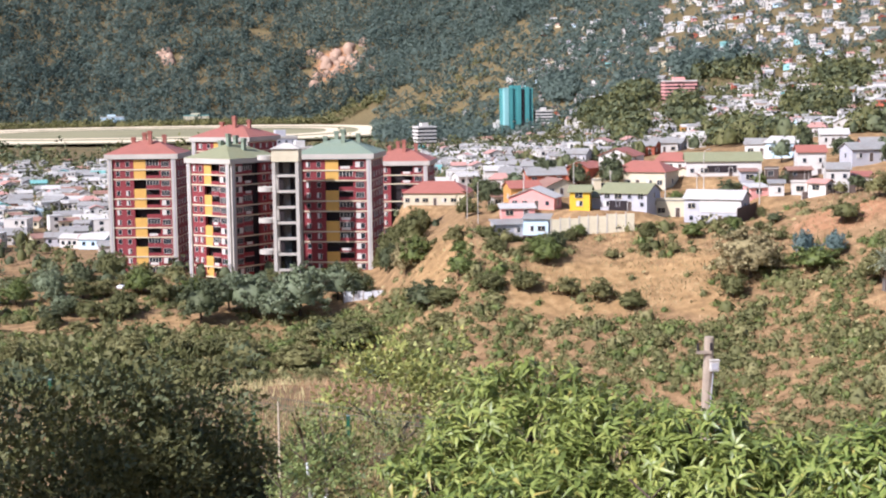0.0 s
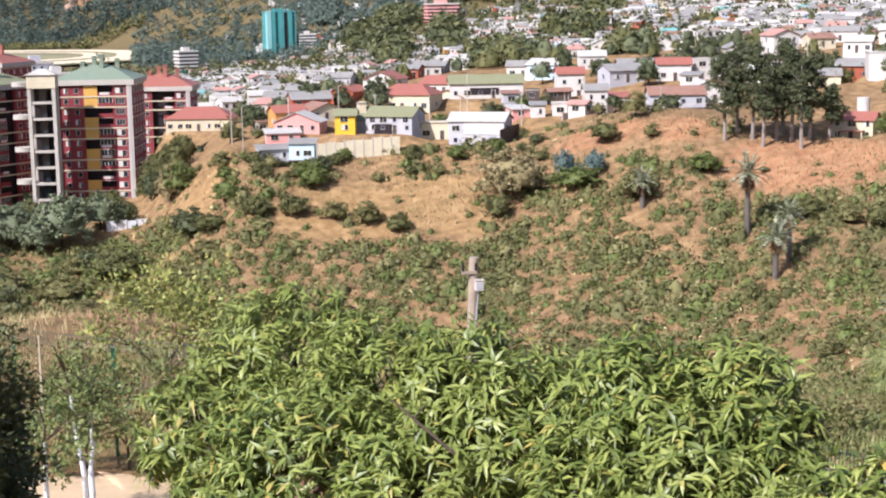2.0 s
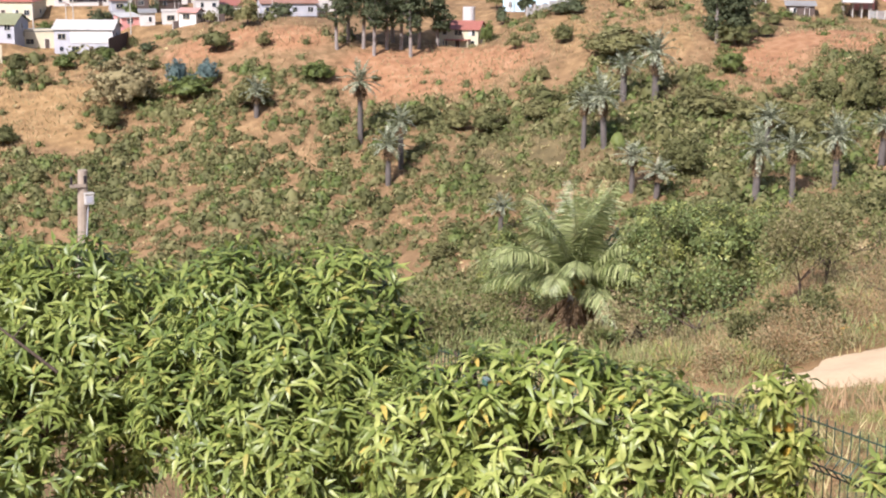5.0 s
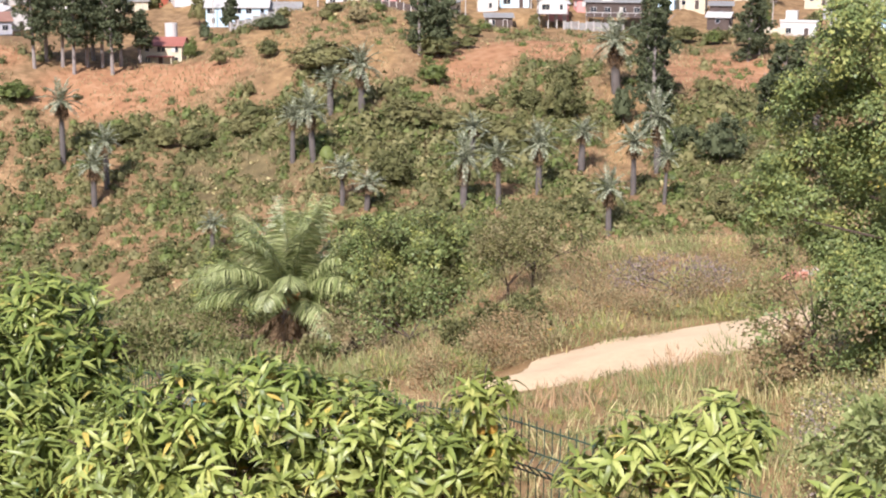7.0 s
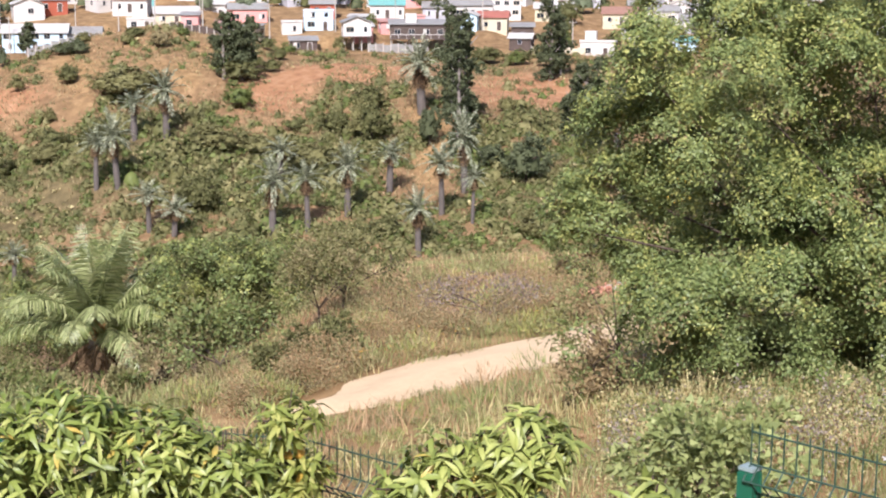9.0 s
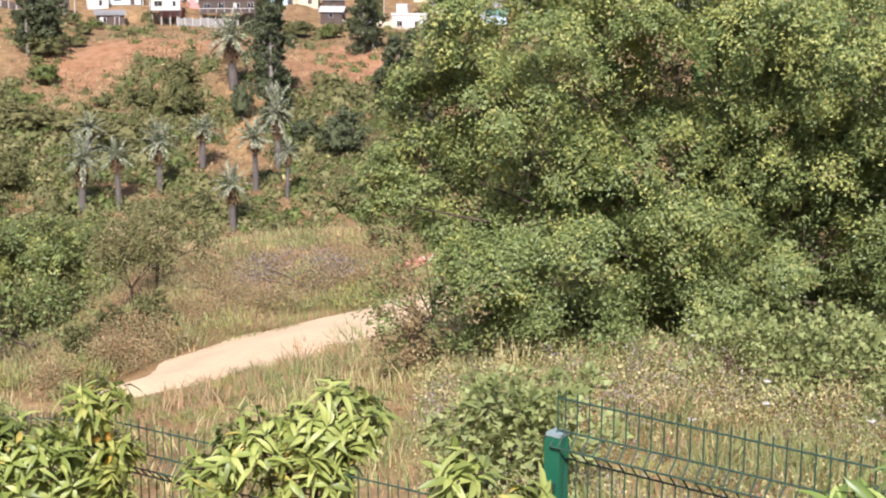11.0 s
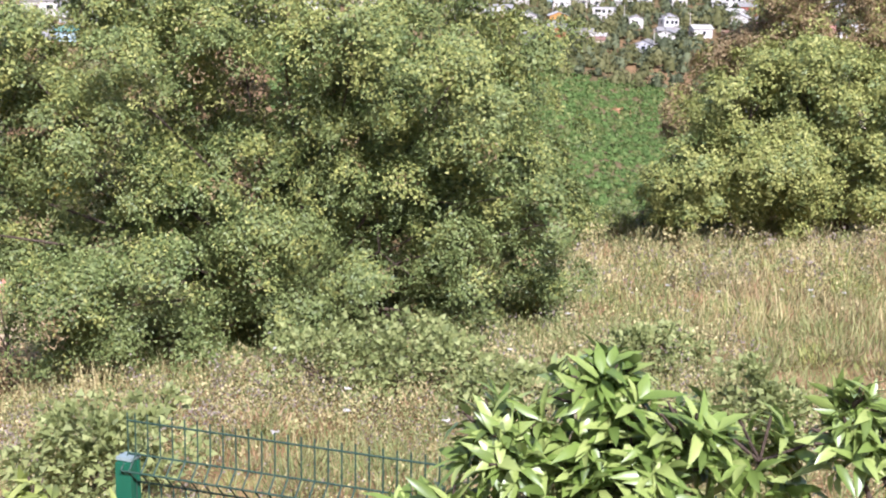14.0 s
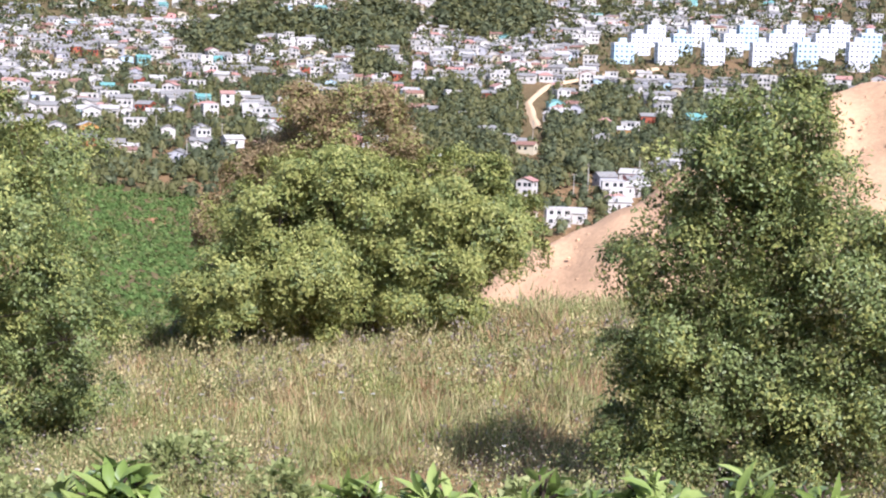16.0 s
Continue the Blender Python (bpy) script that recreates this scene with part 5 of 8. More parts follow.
def domes(centres, radii, around=6, seed=1):
    """Uneven rounded bodies, two strips and a crown each."""
    n = len(centres)
    r = np.random.default_rng(seed)
    u = np.linspace(0, 2 * np.pi, around, endpoint=False)
    rows = []
    for lat in (-0.3, 0.35, 0.95, 1.5):
        k = r.uniform(0.78, 1.06, (n, around)) if lat < 1.4 else np.ones((n, around)) * 0.94
        a = u[None, :] + r.uniform(0, 6.28, (n, 1)) * 0 + r.normal(size=(n, around)) * 0.08
        o = np.stack([np.cos(a) * np.cos(lat) * k, np.sin(a) * np.cos(lat) * k, np.sin(lat) * k], -1)
        rows.append(centres[:, None] + o * radii[:, None])
    v = np.stack(rows, 1).reshape(-1, 3)
    k = np.arange(n)[:, None] * around * 4
    q = [k + np.array([[i * around + j, i * around + (j + 1) % around, (i + 1) * around + (j + 1) % around, (i + 1) * around + j]]) for i in range(3) for j in range(around)]
    q = np.stack(q, 1).reshape(-1, 4)
    return v, np.stack([q[:, [0, 1, 2]], q[:, [0, 2, 3]]], 1).reshape(-1, 3)


def dome_tufts(centres, radii, each, size, pick, around=5, seed=1, spread=0.42):
    """Rounded bodies wrapped in small leafy faces: corners, faces and the pick of each face."""
    v0, q0 = domes(centres, radii * 0.6, around, seed)
    v1, q1 = tufts(centres, radii, each, size, spread)
    return np.concatenate([v0, v1]), np.concatenate([q0, q1 + len(v0)]), np.concatenate([np.repeat(pick, around * 6), np.repeat(pick, each)])


def fine_leaves(points, ways, size, ratio=0.55):
    n = len(points)
    ups = RNG.normal(size=points.shape) + np.array([0, 0, 0.8])
    ways = unit(ways)
    side = unit(np.cross(ways, ups) + 1e-6)
    nor = np.cross(side, ways)
    L = (size * RNG.uniform(0.65, 1.3, n))[:, None]
    W = L * ratio / 2
    mid = points + ways * L * 0.25
    v = np.stack([mid - side * W + nor * W * 0.4, points + ways * L - nor * L * 0.15, mid + side * W * 1.1 - nor * W * 0.4], 1).reshape(-1, 3)
    return v, np.arange(n * 3).reshape(-1, 3)


def lying_leaves(points, normals, size, jitter=0.4):
    """Small three-cornered leaf faces that lie along the crown's surface."""
    nor = unit(normals + RNG.normal(size=points.shape) * jitter)
    a = unit(np.cross(nor, RNG.normal(size=points.shape)))
    b = np.cross(nor, a)
    z = (size * RNG.uniform(0.6, 1.3, len(points)))[:, None]
    v = np.stack([points - a * z * 0.55 - b * z * 0.35, points + a * z * 0.6, points - a * z * 0.3 + b * z * 0.5], 1).reshape(-1, 3)
    return v, np.arange(len(v)).reshape(-1, 3)


def crown_mesh(w, h, leaf, mat, count, each, name="crown", lump=0.3, lower=-0.3, clump=0.17, mat2=None, share=0.0, ratio=0.55):
    """Crown of separate leaves in clumps, unit base at z = 0."""
    p, way = clumps((w / 2, w / 2, h * 0.52), count, each, w * clump, (0, 0, h * 0.5), lower, lump)
    p[:, 2] = np.maximum(p[:, 2], 0.02 * h)
    v, q = fine_leaves(p, way, leaf, ratio)
    index = None
    if mat2:
        pick = RNG.uniform(0, 1, count) < share
        index = np.repeat(pick, each)[:len(p)].astype(np.int32)
    return array_mesh(name, v, q, [mat] + ([mat2] if mat2 else []), index)


def limbs(h, spread, r, mat, n=5, seed=1, forks=True):
    """Tapered trunk with a few rising limbs."""
    rnd = random.Random(seed)
    s = Shape()
    a = Vector((0, 0, -0.6))
    b = Vector((rnd.uniform(-0.06, 0.06) * h, rnd.uniform(-0.06, 0.06) * h, h * 0.35))
    s.tube(a, b, r, r * 0.75, mat, 9)
    for i in range(n):
        u = 2 * math.pi * (i + rnd.uniform(-0.3, 0.3)) / n
        c = b + Vector((math.cos(u) * spread * 0.45, math.sin(u) * spread * 0.45, h * rnd.uniform(0.2, 0.36)))
        s.tube(b, c, r * 0.55, r * 0.3, mat, 6)
        if forks:
            for _ in range(2):
                e = c + Vector((math.cos(u + rnd.uniform(-1, 1)) * spread * 0.35, math.sin(u + rnd.uniform(-1, 1)) * spread * 0.35, h * rnd.uniform(0.1, 0.25)))
                s.tube(c, e, r * 0.28, r * 0.1, mat, 5)
    return s


PLANT_KINDS = {
    "green": ("shrub", L_SHRUB, "olive green rounded scrub bush on the slope", 0.0),
    "dark": ("shrub", L_DARK, "dark green evergreen bush on the slope", 0.0),
    "bright": ("shrub", L_GREENBUSH, "bright green leafy bush on the slope", 0.0),
    "dry": ("shrub", L_SHRUBDRY, "brown half-dry bush on the slope", 0.0),
    "grey": ("tree", L_EUCA, "grey-green small tree on the slope", 0.0),
    "willow": ("tree", L_GREY, "broad grey-green willow-like tree below the towers", 0.0),
    "blue": ("conifer", L_BLUE, "blue-grey young conifer on the slope", 0.0),
}
PLANT_MADE = {}


def plant(kind, az, d, w, h, rnd):
    p = at(az, d, -0.15)
    if kind in ("dark", "green"):
        w, h = w * 0.85, h * 0.72
    m = Matrix.Translation(p) @ pose(0, 0, 0, 0, 0, rnd.uniform(0, 360)) @ Matrix.Diagonal((w, w, h, 1))
    key = (kind, rnd.randrange(3))
    if -1.3 < az < 1.5 and 318 < d < 356:  # open ground before the white wall
        return None
    if key in PLANT_MADE:
        o = PLANT_MADE[key]
        return copy_thing(o, m @ Matrix.Diagonal((1 / o.scale.x, 1 / o.scale.y, 1 / o.scale.z, 1)))
    name, mat, label, _ = PLANT_KINDS[kind]
    t = thing(name, m, label, name if name != "conifer" else "tree", "plants of the opposite slope")
    leaf = 0.062 if kind != "willow" else 0.05
    v0, q0 = domes(np.array([[0, 0, 0.42]]), np.array([[0.4, 0.4, 0.44]]), 9, key[1])
    p, way = clumps((0.5, 0.5, 0.52), 90 if kind != "willow" else 120, 28, 0.11 if kind != "willow" else 0.08, (0, 0, 0.48), -0.45, 0.42)
    p[:, 2] = np.maximum(p[:, 2], 0.02)
    crown = array_mesh("crown", *merge([(v0, q0), lying_leaves(p, way, leaf)]), [mat], smooth=True)
    part("crown", crown, t)
    part("stem", limbs(0.8, 0.6, 0.035, M_BARK, 4, 5), t)
    PLANT_MADE[key] = t
    return t


BUSHES = {
    "bright": [(3.62, 315, 6.1, 4.8), (6.84, 316, 6.2, 5.5), (-6.37, 367, 7.2, 5.1), (21.34, 298, 6.5, 3.7), (16.62, 301, 9.8, 4.0), (36.48, 282, 5.3, 4.7)],
    "dry": [(1.58, 346, 6.4, 8.1), (14.18, 309, 9.0, 7.3), (14.32, 304, 12.1, 9.0)],
    "grey": [(0.89, 363, 4.0, 6.7), (-6.01, 343, 9.6, 9.1), (47.03, 238, 6.6, 7.3), (45.76, 246, 4.5, 4.5), (43.45, 256, 3.7, 7.4), (50.24, 256, 5.6, 5.6)],
    "willow": [(-4.10, 348, 12.6, 11.2), (-2.43, 347, 14.5, 12.1), (-0.97, 356, 8.9, 8.4), (-3.2, 344, 10, 8.5), (-5.0, 352, 9, 9)],
    "blue": [(16.20, 307, 4.2, 5.2), (17.29, 305, 4.4, 4.6), (16.7, 303, 3.0, 3.4)],
}
BUSHES_DARK = [(2.93, 311, 8.2, 4.2), (4.78, 306, 6.4, 4.3), (3.86, 357, 6.2, 5.8), (4.66, 331, 5.5, 5.1), (0.05, 366, 4.1, 3.3), (13.69, 297, 6.6, 6.9), (10.02, 298, 3.5, 4.8), (-0.61, 317, 13.2, 7.2), (-8.80, 353, 6.9, 7.9),
               (-9.13, 400, 8.7, 10.5), (-8.39, 378, 6.3, 6.3), (15.28, 318, 4.1, 3.0), (17.62, 316, 7.5, 6.4), (23.44, 299, 2.2, 1.8), (25.00, 279, 7.1, 5.0), (27.64, 274, 7.5, 6.1), (30.40, 305, 4.4, 5.1)]
BUSHES_DARK2 = [(9.94, 297, 6.4, 4.3), (6.07, 307, 6.7, 5.5), (4.66, 307, 6.7, 4.4), (3.04, 310, 7.8, 4.5), (41.31, 261, 6.2, 10.4), (41.24, 274, 6.5, 6.9), (39.93, 269, 5.8, 5.1), (38.52, 271, 4.3, 3.5), (36.62, 298, 8.6, 6.5), (37.70, 305, 3.8, 4.0),
                (34.86, 240, 6.9, 9.0), (41.86, 216, 5.3, 4.9), (30.51, 252, 8.2, 7.3), (32.39, 250, 5.4, 5.4), (33.51, 256, 4.6, 6.5), (23.16, 251, 3.6, 4.5), (18.67, 280, 6.1, 4.7), (39.38, 244, 3.5, 4.4), (45.56, 324, 6.6, 5.2), (46.87, 323, 4.7, 4.7), (29.71, 278, 6.1, 6.1), (31.50, 270, 6.9, 5.9)]
BUSHES_GREEN = [(6.03, 306, 5.3, 4.9), (3.48, 332, 5.5, 5.5), (8.83, 302, 7.6, 5.9), (7.63, 305, 6.0, 5.1), (-7.69, 377, 7.4, 6.3), (-6.96, 400, 7.4, 4.9), (-6.99, 318, 7.1, 6.2), (-4.54, 316, 10.5, 6.2), (-2.48, 308, 11.1, 6.9), (0.94, 331, 3.1, 2.8), (18.86, 293, 8.5, 8.0), (18.80, 325, 6.6, 6.8), (19.36, 313, 3.4, 4.1), (26.36, 280, 4.7, 3.6), (28.60, 306, 3.3, 4.2), (27.91, 350, 4.5, 8.8), (18.48, 282, 6.1, 4.5)]
BUSHES_GREEN2 = [(11.14, 279, 4.0, 3.4), (26.52, 277, 5.0, 4.6), (27.67, 276, 7.2, 5.8), (30.36, 308, 3.8, 4.7), (32.31, 294, 15.9, 7.7), (29.68, 290, 2.9, 3.6), (35.65, 265, 10.5, 5.9), (39.15, 252, 11.0, 6.7), (37.30, 263, 8.6, 4.8), (29.44, 273, 6.9, 4.9), (25.88, 227, 4.9, 3.6), (46.33, 270, 3.7, 4.1), (40.14, 340, 3.2, 4.2), (48.50, 236, 5.1, 5.1), (47.69, 213, 7.0, 5.4), (45.57, 215, 8.6, 4.7), (40.94, 263, 5.7, 9.5)]
BUSHES["dark"] = BUSHES_DARK + BUSHES_DARK2
BUSHES["green"] = BUSHES_GREEN + BUSHES_GREEN2
# honey palms: bearing, distance, trunk, crown
PALMS = [(22.88, 274, 8.7, 6.0), (23.92, 258, 5.6, 5.2), (24.39, 263, 6.5, 4.6), (19.05, 290, 4.0, 4.6), (31.19, 255, 5.9, 5.0), (31.96, 254, 7.2, 5.5), (32.61, 270, 4.5, 5.5), (33.79, 270, 6.8, 5.7), (33.04, 235, 4.2, 4.8), (33.95, 232, 2.9, 4.6), (37.86, 246, 4.5, 4.8),
         (37.56, 226, 6.9, 4.9), (38.90, 224, 6.4, 4.9), (40.39, 228, 6.4, 5.0), (41.95, 238, 4.5, 5.0), (43.17, 272, 7.5, 7.1), (43.92, 225, 6.1, 5.0), (43.04, 208, 5.4, 4.3), (28.15, 229, 3.8, 3.8), (44.78, 236, 7.6, 4.8), (45.07, 219, 5.7, 3.2), (50.42, 257, 6.0, 5.8)]
_rb = random.Random(41)
for _kind, _rows in BUSHES.items():
    for _az, _d, _w, _h in _rows:
        if any(abs(_az - _p[0]) * _d * 0.0175 < _w * 0.45 + 0.9 and -3 < _p[1] - _d < 16 for _p in PALMS):
            continue
        plant(_kind, _az, _d, _w, _h, _rb)


for _i in range(46):
    _az = _rb.uniform(-14, 2.2)
    plant(_rb.choice(["dark", "green", "dark", "grey", "willow", "bright"]), _az, _rb.uniform(338, 392), _rb.uniform(5, 9), _rb.uniform(4, 8), _rb)
for _i in range(30):
    _az = _rb.uniform(-16, 3)
    plant(_rb.choice(["dark", "green", "green", "grey"]), _az, _rb.uniform(272, 335), _rb.uniform(5, 10), _rb.uniform(3.5, 6), _rb)


for _i in range(30):
    _az = _rb.uniform(27.5, 56)
    plant(_rb.choice(["dark", "green", "dry", "grey", "bright"]), _az, _rb.uniform(316, 334), _rb.uniform(2.5, 5), _rb.uniform(2, 4), _rb)
for _i in range(40):
    plant(_rb.choice(["grey", "dark", "grey", "willow"]), _rb.uniform(4.5, 56), _rb.uniform(366, 400), _rb.uniform(4, 7), _rb.uniform(5, 8.5), _rb)
for _i in range(34):
    plant(_rb.choice(["dark", "green", "bright", "grey"]), _rb.uniform(3.4, 15.5), _rb.uniform(318, 329), _rb.uniform(2.5, 4.6), _rb.uniform(2, 3.8), _rb)


for _i in range(46):
    _az, _d = (_rb.uniform(4.5, 22), _rb.uniform(333, 366)) if _i % 3 else (_rb.uniform(28, 54), _rb.uniform(335, 366))
    if all(abs(_az - l[0]) * _d * 0.0175 > l[3] / 2 + 2.5 or not -2 < _d - l[1] + 4 < l[5] + 8 for l in LOTS):
        plant(_rb.choice(["dark", "green", "grey", "dark", "bright"]), _az, _d, _rb.uniform(2.6, 5), _rb.uniform(2.6, 5.5), _rb)


# dark bushes added to deepen the slope where the tower's shadow falls
for _i in range(11):
    plant("dark", 0.85 + _i * 0.13, 368 + (_i % 4) * 7, 6.5, 9.5 + _i % 3, _rb)


# ---- tall gums ----
def gum_tree(az, d, w, h, seed):
    rnd = random.Random(seed)
    t = thing("eucalyptus_tree", place_matrix(at(az, d, -0.2), rnd.uniform(0, 360)), "tall dark eucalyptus with pale trunk on the ridge", "tree", "eucalyptus trees of the ridge")
    trunk = Shape()
    top = Vector((rnd.uniform(-0.5, 0.5), rnd.uniform(-0.5, 0.5), h * 0.92))
    trunk.tube((0, 0, -1), (top.x * 0.4, top.y * 0.4, h * 0.45), 0.42, 0.28, M_PALMBARK, 8).tube((top.x * 0.4, top.y * 0.4, h * 0.45), top, 0.28, 0.06, M_PALMBARK, 7)
    for i in range(7):
        z = h * (0.3 + 0.08 * i)
        u = rnd.uniform(0, 6.28)
        trunk.tube((top.x * 0.3, top.y * 0.3, z), (math.cos(u) * w * 0.33, math.sin(u) * w * 0.33, z + h * 0.12), 0.13, 0.04, M_PALMBARK, 5)
    part("trunk", trunk, t)
    chunks = []
    low = 0.36 if az < 27 else 0.22 if az < 40 else 0.07
    for i in range(9):
        z = h * (low + (0.95 - low) * i / 8)
        r = w * 0.46 * (0.5 + 0.5 * math.sin(math.pi * min(1, (i + 1.5) / 9)))
        u = rnd.uniform(0, 6.28)
        p, way = clumps((r, r, h * 0.085), 28 if az < 27 else 36, 24, w * 0.085, (math.cos(u) * w * 0.15, math.sin(u) * w * 0.15, z), -1, 0.4, 0.4)
        chunks.append(lying_leaves(p, way, 0.36, 0.6))
    v, q = merge(chunks)
    part("crown", array_mesh("crown", v, q, [L_EUCA]), t)
    return t


GUMS = [(22.45, 314, 6.5, 18.5), (23.4, 309, 6.0, 17.5), (24.1, 318, 6.5, 18.8), (24.75, 310, 6.2, 18.0), (22.03, 310, 7.9, 17.9), (23.01, 312, 9.0, 19.2), (23.87, 313, 7.9, 18.7), (24.40, 314, 8.5, 19.5), (25.05, 315, 8.0, 17.1), (25.75, 316, 5.7, 10.3), (44.54, 252, 6.6, 23.4), (44.29, 270, 5.9, 18.6), (44.83, 259, 5.6, 18.8),
        (47.91, 304, 6.6, 16.6), (48.26, 310, 5.6, 12.4), (49.20, 256, 5.6, 13.9), (49.72, 256, 6.0, 14.9), (48.78, 259, 4.7, 10.4), (36.84, 303, 5.5, 11.0), (29.00, 339, 3.7, 6.7), (35.92, 299, 5.4, 13.0), (36.53, 299, 5.4, 10.9)]
for _i, _row in enumerate(GUMS):
    gum_tree(*_row, seed=_i + 50)


# ---- honey palms of the ravine ----
def palm_fronds(count, length, seed, low=-0.5, high=1.25, pairs=16, leaflet=0.5, width=0.05, stem=0.035, mat=None, droop=0.75, hang=0.0):
    """A crown of arching fronds as one mesh per frond: yields (mesh, dead)."""
    rnd = random.Random(seed)
    out = []
    for i in range(count):
        u = 2 * math.pi * (i * 0.618 + rnd.uniform(-0.03, 0.03))
        f = i / max(1, count - 1)
        rise = high + (low - high) * f ** 0.9 + rnd.uniform(-0.1, 0.1)
        L = length * rnd.uniform(0.88, 1.1)
        way = Vector((math.cos(u) * math.cos(rise), math.sin(u) * math.cos(rise), math.sin(rise)))
        pts, p, g = [], Vector((0, 0, 0)), Vector(way)
        n = 9
        for k in range(n + 1):
            pts.append(p.copy())
            p = p + g * (L / n)
            g = (g + Vector((0, 0, -droop * (0.5 + k / n) / n * 1.6))).normalized()
        P = np.array([tuple(q) for q in pts])
        s = np.linspace(0.1, 0.99, pairs)
        idx = s * n
        lo = np.clip(idx.astype(int), 0, n - 1)
        base = P[lo] + (P[lo + 1] - P[lo]) * (idx - lo)[:, None]
        tan = unit(P[lo + 1] - P[lo])
        side = unit(np.cross(tan, np.array([0, 0, 1.0])) + 1e-6)
        upn = np.cross(side, tan)
        ll = leaflet * np.clip(np.sin(np.pi * (0.12 + 0.82 * s)) + 0.15, 0.2, 1)
        chunks = []
        for sg in (-1, 1):
            w = unit(side * sg + tan * 0.75 + upn * 0.15 - np.array([0, 0, hang]) + RNG.normal(size=side.shape) * 0.1)
            v, q = leaves(base, w, upn + RNG.normal(size=side.shape) * 0.15, 1.0, width, 0.25, 0.3)
            v = np.repeat(base, 5, 0) + (v - np.repeat(base, 5, 0)) * np.repeat(ll, 5)[:, None] * np.array([1, 1, 1.0])
            chunks.append((v, q))
        # rachis
        for k in range(n):
            a, b = P[k], P[k + 1]
            r0, r1 = stem * (1 - k / n * 0.85), stem * (1 - (k + 1) / n * 0.85)
            sd = unit(np.cross(b - a, np.array([0, 0, 1.0])) + 1e-6)
            up = np.cross(sd, unit(b - a))
            ring = lambda c, r: [c + sd * r, c + up * r, c - sd * r, c - up * r]
            v = np.array(ring(a, r0) + ring(b, r1))
            chunks.append((v, np.array([[j, (j + 1) % 4, 4 + (j + 1) % 4, 4 + j] for j in range(4)])))
        v, q = merge(chunks)
        out.append((v, q))
    return out


def far_palm(m, trunk_h, crown, seed):
    trunk_h, crown = trunk_h * 1.25, crown * 1.3
    t = thing("palm_tree", m, "honey palm with thick grey trunk in the ravine", "palm tree", "honey palms of the ravine")
    s = Shape()
    prof = [(0, 0.5), (0.25, 0.52), (0.6, 0.46), (1.0, 0.36)]
    for (a, r0), (b, r1) in zip(prof, prof[1:]):
        s.tube((0, 0, a * trunk_h - (0.8 if a == 0 else 0)), (0, 0, b * trunk_h), r0, r1, M_PALMTRUNK, 10, False)
    part("trunk", s, t)
    v, q = merge(palm_fronds(25, crown * 0.56, seed, -0.5, 1.35, 13, crown * 0.105, 0.34, 0.07, droop=0.55))
    part("crown", array_mesh("crown", v + np.array([0, 0, trunk_h]), q, [L_PALMFAR]), t)
    v, q = merge(palm_fronds(16, crown * 0.42, seed + 9, -1.4, -0.8, 9, crown * 0.11, 0.34, 0.06, droop=1.0))
    part("dead_skirt", array_mesh("dead_skirt", v + np.array([0, 0, trunk_h - 0.1]), q, [L_PALMDEAD]), t, "brown dead fronds hanging")
    return t


_made = []
for _i, (_az, _d, _h, _c) in enumerate(PALMS):
    if _i < 4:
        _made.append((far_palm(place_matrix(at(_az, _d, -0.1), _i * 70), _h, _c, 90 + _i), _h, _c))
    else:
        _o, _h0, _c0 = _made[_i % 4]
        copy_thing(_o, Matrix.Translation(at(_az, _d, -0.1)) @ pose(0, 0, 0, _rb.uniform(-3, 3), _rb.uniform(-3, 3), _i * 47) @ Matrix.Diagonal((_c / _c0, _c / _c0, _h / _h0 * 0.8 + _c / _c0 * 0.2, 1)))


# ---- scrub, far trees and woods: too many to count ----
def cover(az, d):
    """How thick the scrub stands, 0 to 1, over the slopes."""
    x, y = d * np.sin(np.radians(az)), d * np.cos(np.radians(az))
    b = np.array(LINE_RIDGE, float)
    c = np.array(LINE_CREEK, float)
    ridge, creek = np.interp(az, b[:, 0], b[:, 1]), np.interp(az, c[:, 0], c[:, 1])
    f = (d - creek) / np.maximum(ridge - creek, 20)
    k = np.clip(1.1 - np.clip(f - 0.5, 0, 1) * 2.2, 0.16, 1)
    k = np.where(f < 0, 0.8, k)
    for pb, pd, wx, wy, kind, s in PATCHES:
        px, py = pd * math.sin(radians(pb)), pd * math.cos(radians(pb))
        u = (x - px) * math.cos(radians(pb)) - (y - py) * math.sin(radians(pb))
        v = (x - px) * math.sin(radians(pb)) + (y - py) * math.cos(radians(pb))
        inside = (u / wx) ** 2 + (v / wy) ** 2 < 1
        k = np.where(inside, k * 0.1 if kind != 2 else np.maximum(k, 0.72), k)
    return k * np.clip(0.35 + 1.3 * (fbm(x / 16, y / 16, 61) - 0.15), 0.1, 1) * np.clip((fbm(x / 5, y / 5, 63, 2) - 0.3) * 5, 0.4, 1), f


